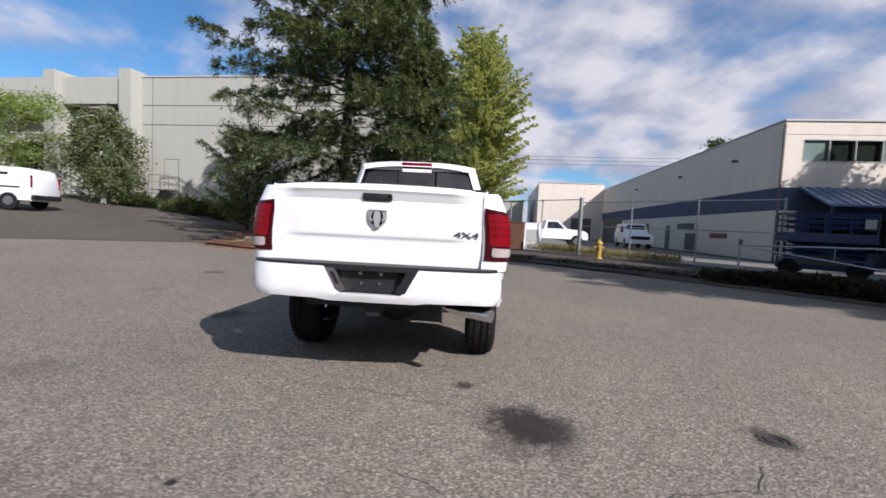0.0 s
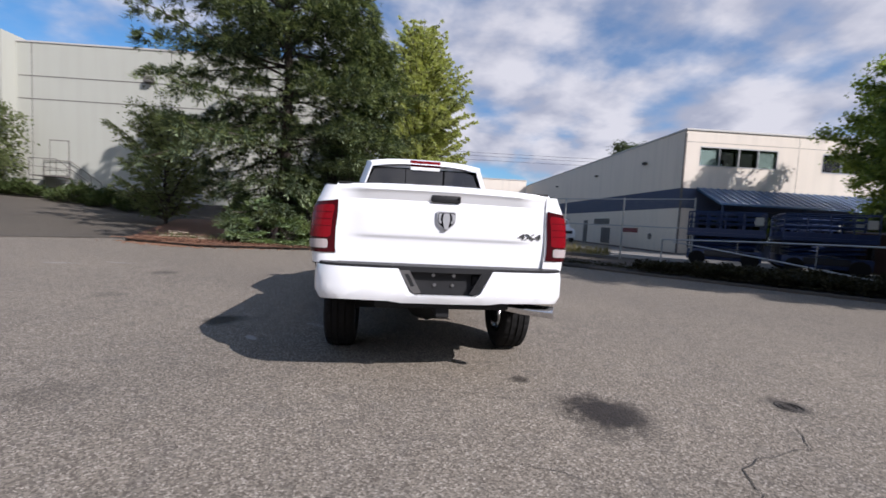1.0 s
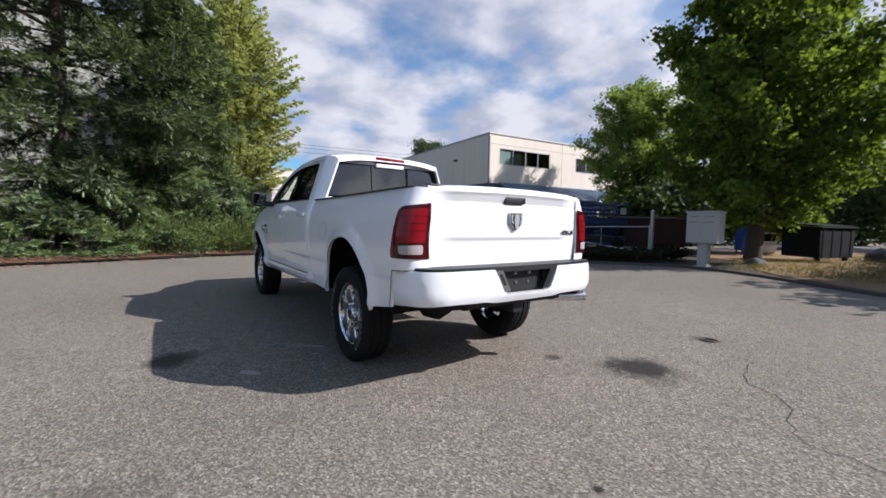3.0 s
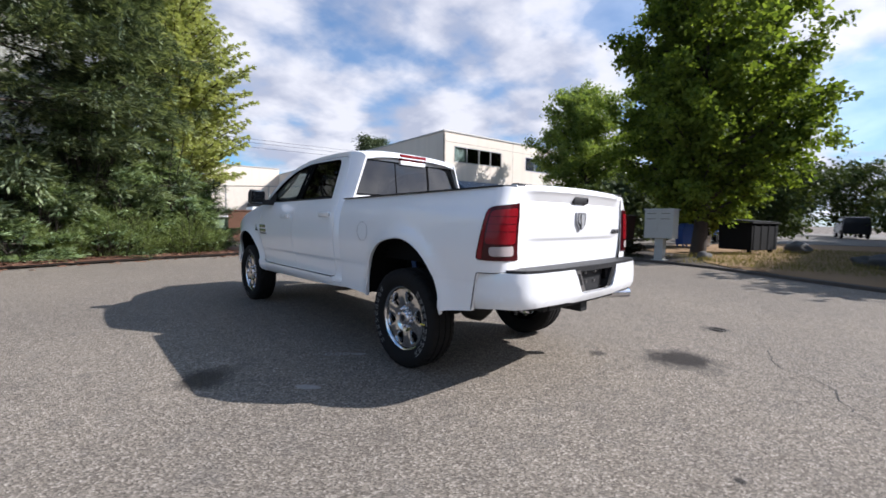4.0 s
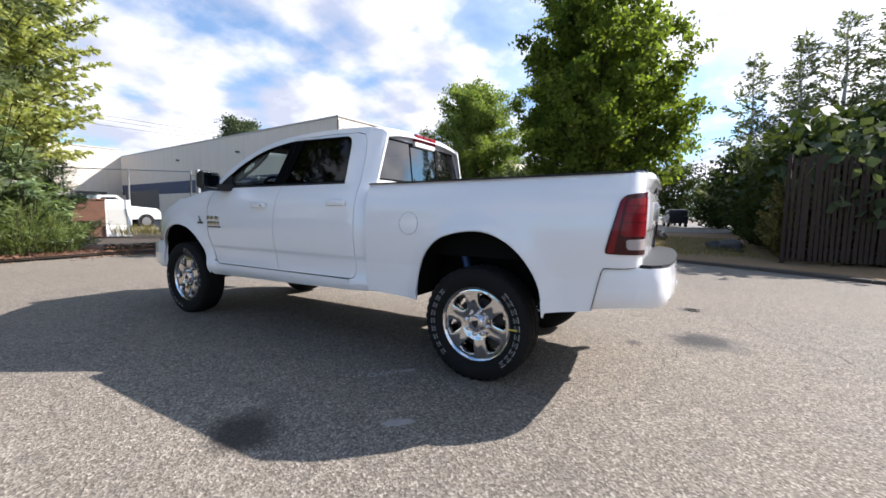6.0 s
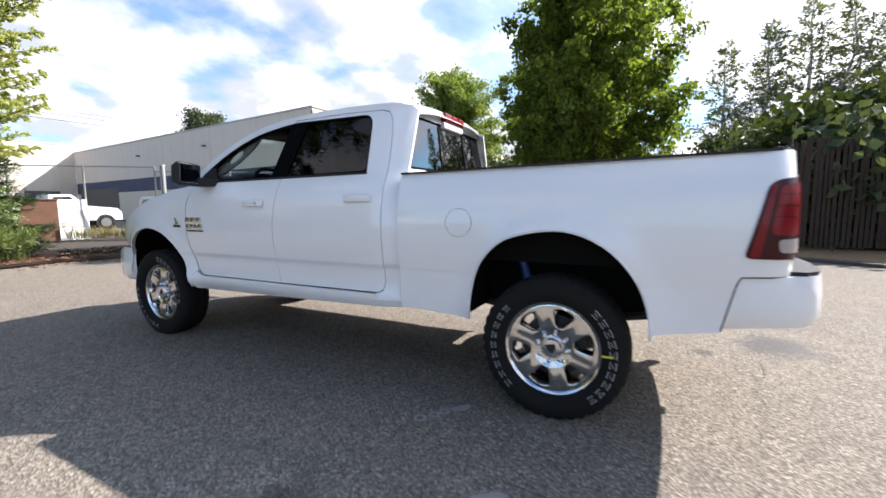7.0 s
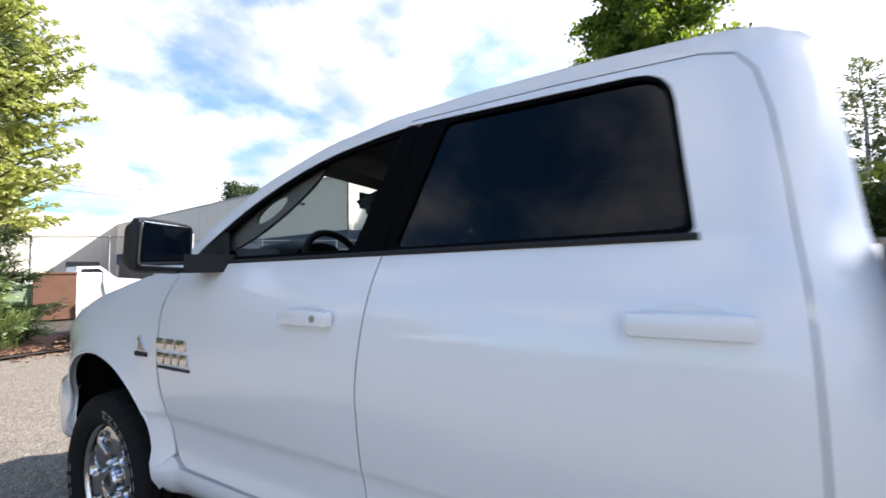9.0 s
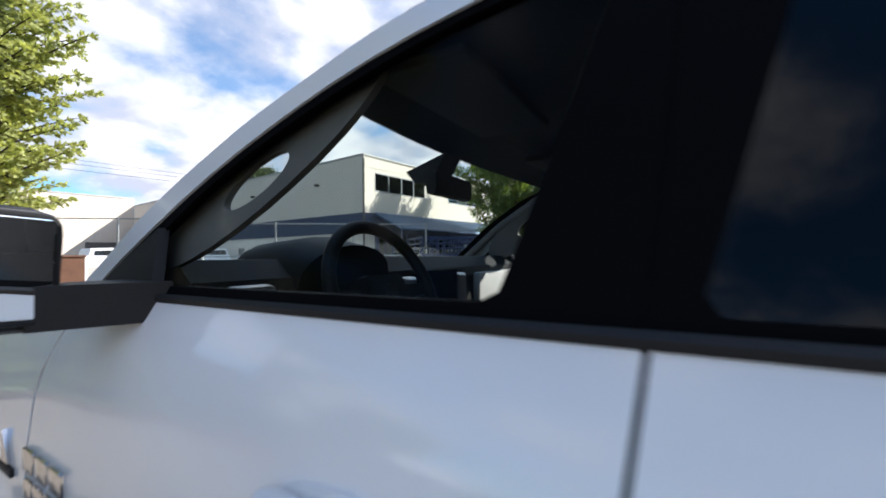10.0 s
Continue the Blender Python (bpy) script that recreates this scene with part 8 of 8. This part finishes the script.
def crack(points, width, seed):
    rng = random.Random(seed)
    root = thing("crack", "thin dark crack in the asphalt", "crack", kind="structure")
    line = []
    for (x0, y0), (x1, y1) in zip(points, points[1:]):
        n = max(2, int(math.hypot(x1 - x0, y1 - y0) / 0.09))
        for k in range(n):
            f = k / n
            line.append((x0 + (x1 - x0) * f + rng.gauss(0, 0.018), y0 + (y1 - y0) * f + rng.gauss(0, 0.018)))
    line.append(points[-1])
    bm = bmesh.new()
    prev = None
    for k, (x, y) in enumerate(line):
        a, b = line[max(0, k - 1)], line[min(len(line) - 1, k + 1)]
        d = Vector((b[0] - a[0], b[1] - a[1], 0)).normalized()
        s = Vector((-d.y, d.x, 0)) * width * rng.uniform(0.18, 0.9) * (0.3 if k in (0, len(line) - 1) else 1)
        z = Vector((0, 0, rise(x, y) + 0.004))
        cur = (bm.verts.new(Vector((x, y, 0)) + s + z), bm.verts.new(Vector((x, y, 0)) - s + z))
        if prev:
            bm.faces.new((prev[0], prev[1], cur[1], cur[0]))
        prev = cur
    part("seam", bm, M_CRACK, root)


CRACKS = [
    ([(2.35, -1.78), (2.16, -2.02), (1.84, -2.10), (1.54, -2.22), (1.46, -2.45), (1.25, -2.56), (0.99, -2.60), (0.74, -2.76), (0.80, -3.3)], 0.015),
    ([(1.46, -2.45), (1.20, -2.75), (1.0, -2.9)], 0.010),
    ([(-1.62, 0.1), (-1.56, -0.41), (-1.48, -0.74), (-1.41, -0.92), (-1.03, -0.98), (-0.46, -1.1), (0.13, -1.2), (0.43, -1.28), (1.0, -1.4)], 0.009),
    ([(-1.41, -0.92), (-1.62, -0.98), (-1.95, -1.0)], 0.007),
    ([(-1.03, -0.98), (-0.80, -0.72), (-0.66, -0.5)], 0.006),
    ([(0.1, -2.0), (0.6, -2.25), (0.99, -2.60)], 0.006),
    ([(3.4, -0.6), (4.2, -0.9), (5.0, -0.4), (6.3, -0.8)], 0.009),
    ([(2.6, -2.3), (2.0, -2.6), (1.54, -2.22)], 0.006),
]
for k, (pts, w) in enumerate(CRACKS):
    crack(pts, w * 0.34, 100 + k)


def ground_mark(x, y, w, l, turn, label="worn white spray-paint mark on the asphalt"):
    root = thing("paint_mark", label, "marking", (x, y, rise(x, y) + 0.004), turn, kind="structure")
    rng = random.Random(int(x * 100 + y * 10))
    n = 14
    bm = bmesh.new()
    bm.faces.new([bm.verts.new((w * math.cos(2 * math.pi * k / n) * rng.uniform(0.7, 1.1), l * math.sin(2 * math.pi * k / n) * rng.uniform(0.7, 1.1), 0)) for k in range(n)])
    part("patch", bm, M_MARK, root)


for x, y, w, l, turn in ((-1.73, 0.10, 0.045, 0.10, 40), (-1.05, 0.51, 0.035, 0.075, 50), (-6.9, 4.9, 0.04, 0.5, 95), (-6.0, 5.3, 0.03, 0.4, 80)):
    ground_mark(x, y, w, l, turn)


def ring_mark(x, y, r):
    root = thing("paint_mark", "worn white ring stencilled on the asphalt", "marking", (x, y, rise(x, y) + 0.004), kind="structure")
    bm = bmesh.new()
    n = 14
    inner, outer = [[bm.verts.new((q * math.cos(2 * math.pi * k / n), q * math.sin(2 * math.pi * k / n), 0)) for k in range(n)] for q in (r * 0.5, r)]
    for k in range(n):
        bm.faces.new((inner[k], outer[k], outer[(k + 1) % n], inner[(k + 1) % n]))
    part("patch", bm, M_MARK, root)


for x, y, r in ((-1.265, 0.685, 0.040), (-1.195, 0.63, 0.036), (-1.135, 0.59, 0.036)):
    ring_mark(x, y, r)


def pothole_rim(x, y):
    # two thin dark rings stand for the broken edge of a pothole
    root = thing("pothole", "thin dark rings marking a small rough pothole in the asphalt", "cover", (x, y, 0.0), kind="structure")
    bm = bmesh.new()
    for r in (0.05, 0.085):
        add_tube(bm, [(r * math.cos(2 * math.pi * k / 28), r * math.sin(2 * math.pi * k / 28), 0.002) for k in range(29)], 0.005, 5, False)
    part("ring", bm, M_CRACK, root)


pothole_rim(2.64, -1.48)


def litter(name, label, n, where, size, mat, seed, upright=0.0):
    """Loose small stuff strewn over a region."""
    rng = np.random.default_rng(seed)
    at, along = [], []
    while len(at) < n:
        x, y = where(rng)
        at.append((x, y, rise(x, y) + 0.13))
        a = rng.uniform(0, 2 * math.pi)
        along.append((math.cos(a) * (1 - upright * 0.8) , math.sin(a) * (1 - upright * 0.8), upright + 0.1 * rng.normal()))
    co, q = leaf_arrays(rng, np.array(at), np.array(along), rng.uniform(0.5, 1.4, n) * size[0], rng.uniform(0.5, 1.3, n) * size[1], 0.3)
    ob = mesh_from(name, co, q, mat)
    return tagged(ob, label, name.replace("_", " "), kind="stuff")


def along_line(pts, spread, lo=0.05):
    segs = [(Vector((*a, 0)), Vector((*b, 0))) for a, b in zip(pts, pts[1:])]
    total = [s[1] - s[0] for s in segs]
    def pick(rng):
        w = np.array([t.length for t in total])
        k = rng.choice(len(segs), p=w / w.sum())
        p = segs[k][0].lerp(segs[k][1], rng.uniform())
        nrm = Vector((-total[k].y, total[k].x, 0)).normalized()
        p += nrm * (lo + abs(rng.normal()) * spread)
        return p.x, p.y
    return pick


litter("bark_chips", "loose reddish bark chips and dead twigs", 5000, along_line(KERB_LINE[:6], 0.9, 0.08), (0.07, 0.025), M_BARK_BED, 1, 0.1)
litter("dry_weeds", "dry straw-coloured weeds along the verge", 1400, along_line(KERB_LINE[9:13], 2.2, 0.25), (0.13, 0.012), M_WEED, 2, 0.9)
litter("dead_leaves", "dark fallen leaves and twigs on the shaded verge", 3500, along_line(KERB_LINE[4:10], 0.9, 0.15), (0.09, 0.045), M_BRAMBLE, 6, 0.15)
litter("fence_weeds", "tall green and straw weeds under the chain-link fence", 4200, along_line([(0.2, 24.0), (6.3, 16.7), (9.5, 13.0)], 0.5, -0.6), (0.42, 0.02), M_WEED, 3, 1.6)
litter("bed_weeds", "short green weeds at the edge of the mulch bed", 900, along_line([(-8.4, 10.6), (-5.0, 10.75), (1.0, 11.7)], 0.25, 0.08), (0.2, 0.012), M_SHRUB, 4, 1.2)
litter("dry_grass_blades", "short parched grass blades", 9000, lambda rng: (rng.uniform(9.8, 22), rng.uniform(-3.5, 1.2)), (0.10, 0.010), M_WEED, 5, 0.8)


def fallen_branch(x, y, turn, length, seed):
    rng = random.Random(seed)
    root = thing("fallen_branch", "bleached fallen branch lying on the bark mulch", "branch", (x, y, rise(x, y) + 0.09), turn, group="sticks on the mulch")
    pts = [Vector((length * k / 5, rng.gauss(0, 0.03), 0.03 + rng.uniform(0, 0.03))) for k in range(6)]
    part("stem", tube(pts, [0.028 - 0.004 * k for k in range(6)], 6), M_STICK, root, smooth=True)
    for k in (2, 3):
        part("side_twig", tube([pts[k], pts[k] + Vector((0.16, rng.choice((-1, 1)) * 0.14, 0.05))], [0.011, 0.004], 5), M_STICK, root)


M_STICK = plain("bleached_wood", (0.40, 0.33, 0.25), 0.9, vary=0.35, scale=14.0, relief=0.4)
for k, (x, y, turn, length) in enumerate(((-8.4, 11.35, 20, 0.9), (-7.6, 11.9, -25, 0.7), (-8.6, 12.5, 60, 0.8), (-7.0, 11.1, 8, 0.5), (-9.0, 13.2, -12, 0.6))):
    fallen_branch(x, y, turn, length, 300 + k)


def bark_chips():
    """Loose chips and twigs kicked out of the bed onto the paving."""
    rng = random.Random(77)
    bm = bmesh.new()
    line = KERB_LINE[:6]
    for k in range(900):
        i = rng.randrange(len(line) - 1) if rng.random() < 0.5 else 0
        f = rng.random()
        x = line[i][0] * (1 - f) + line[i + 1][0] * f + rng.gauss(0, 0.25)
        y = line[i][1] * (1 - f) + line[i + 1][1] * f + (rng.gauss(0.0, 0.22) if rng.random() < 0.6 else rng.uniform(0.2, 1.6))
        inside = y > line[i][1] * (1 - f) + line[i + 1][1] * f + 0.12
        s = rng.uniform(0.02, 0.07)
        m = Matrix.Translation((x, y, rise(x, y) + (0.085 if inside else 0.006) + (0.12 if abs(y - line[i][1]) < 0.1 else 0.0))) @ Matrix.Rotation(rng.uniform(0, 6.3), 4, "Z") @ Matrix.Rotation(rng.uniform(-0.3, 0.3), 4, "X")
        add_box(bm, (-s, -s * rng.uniform(0.2, 0.5), -0.004), (s, s * 0.4, 0.012), 0.0, m)
    tagged(link_bm("bark_chips", bm, M_CHIP), "loose reddish bark chips and twigs along the bed", "bark chips", kind="stuff")


M_CHIP = plain("bark_chip", (0.19, 0.10, 0.06), 0.95, vary=0.6, scale=3.0)
bark_chips()
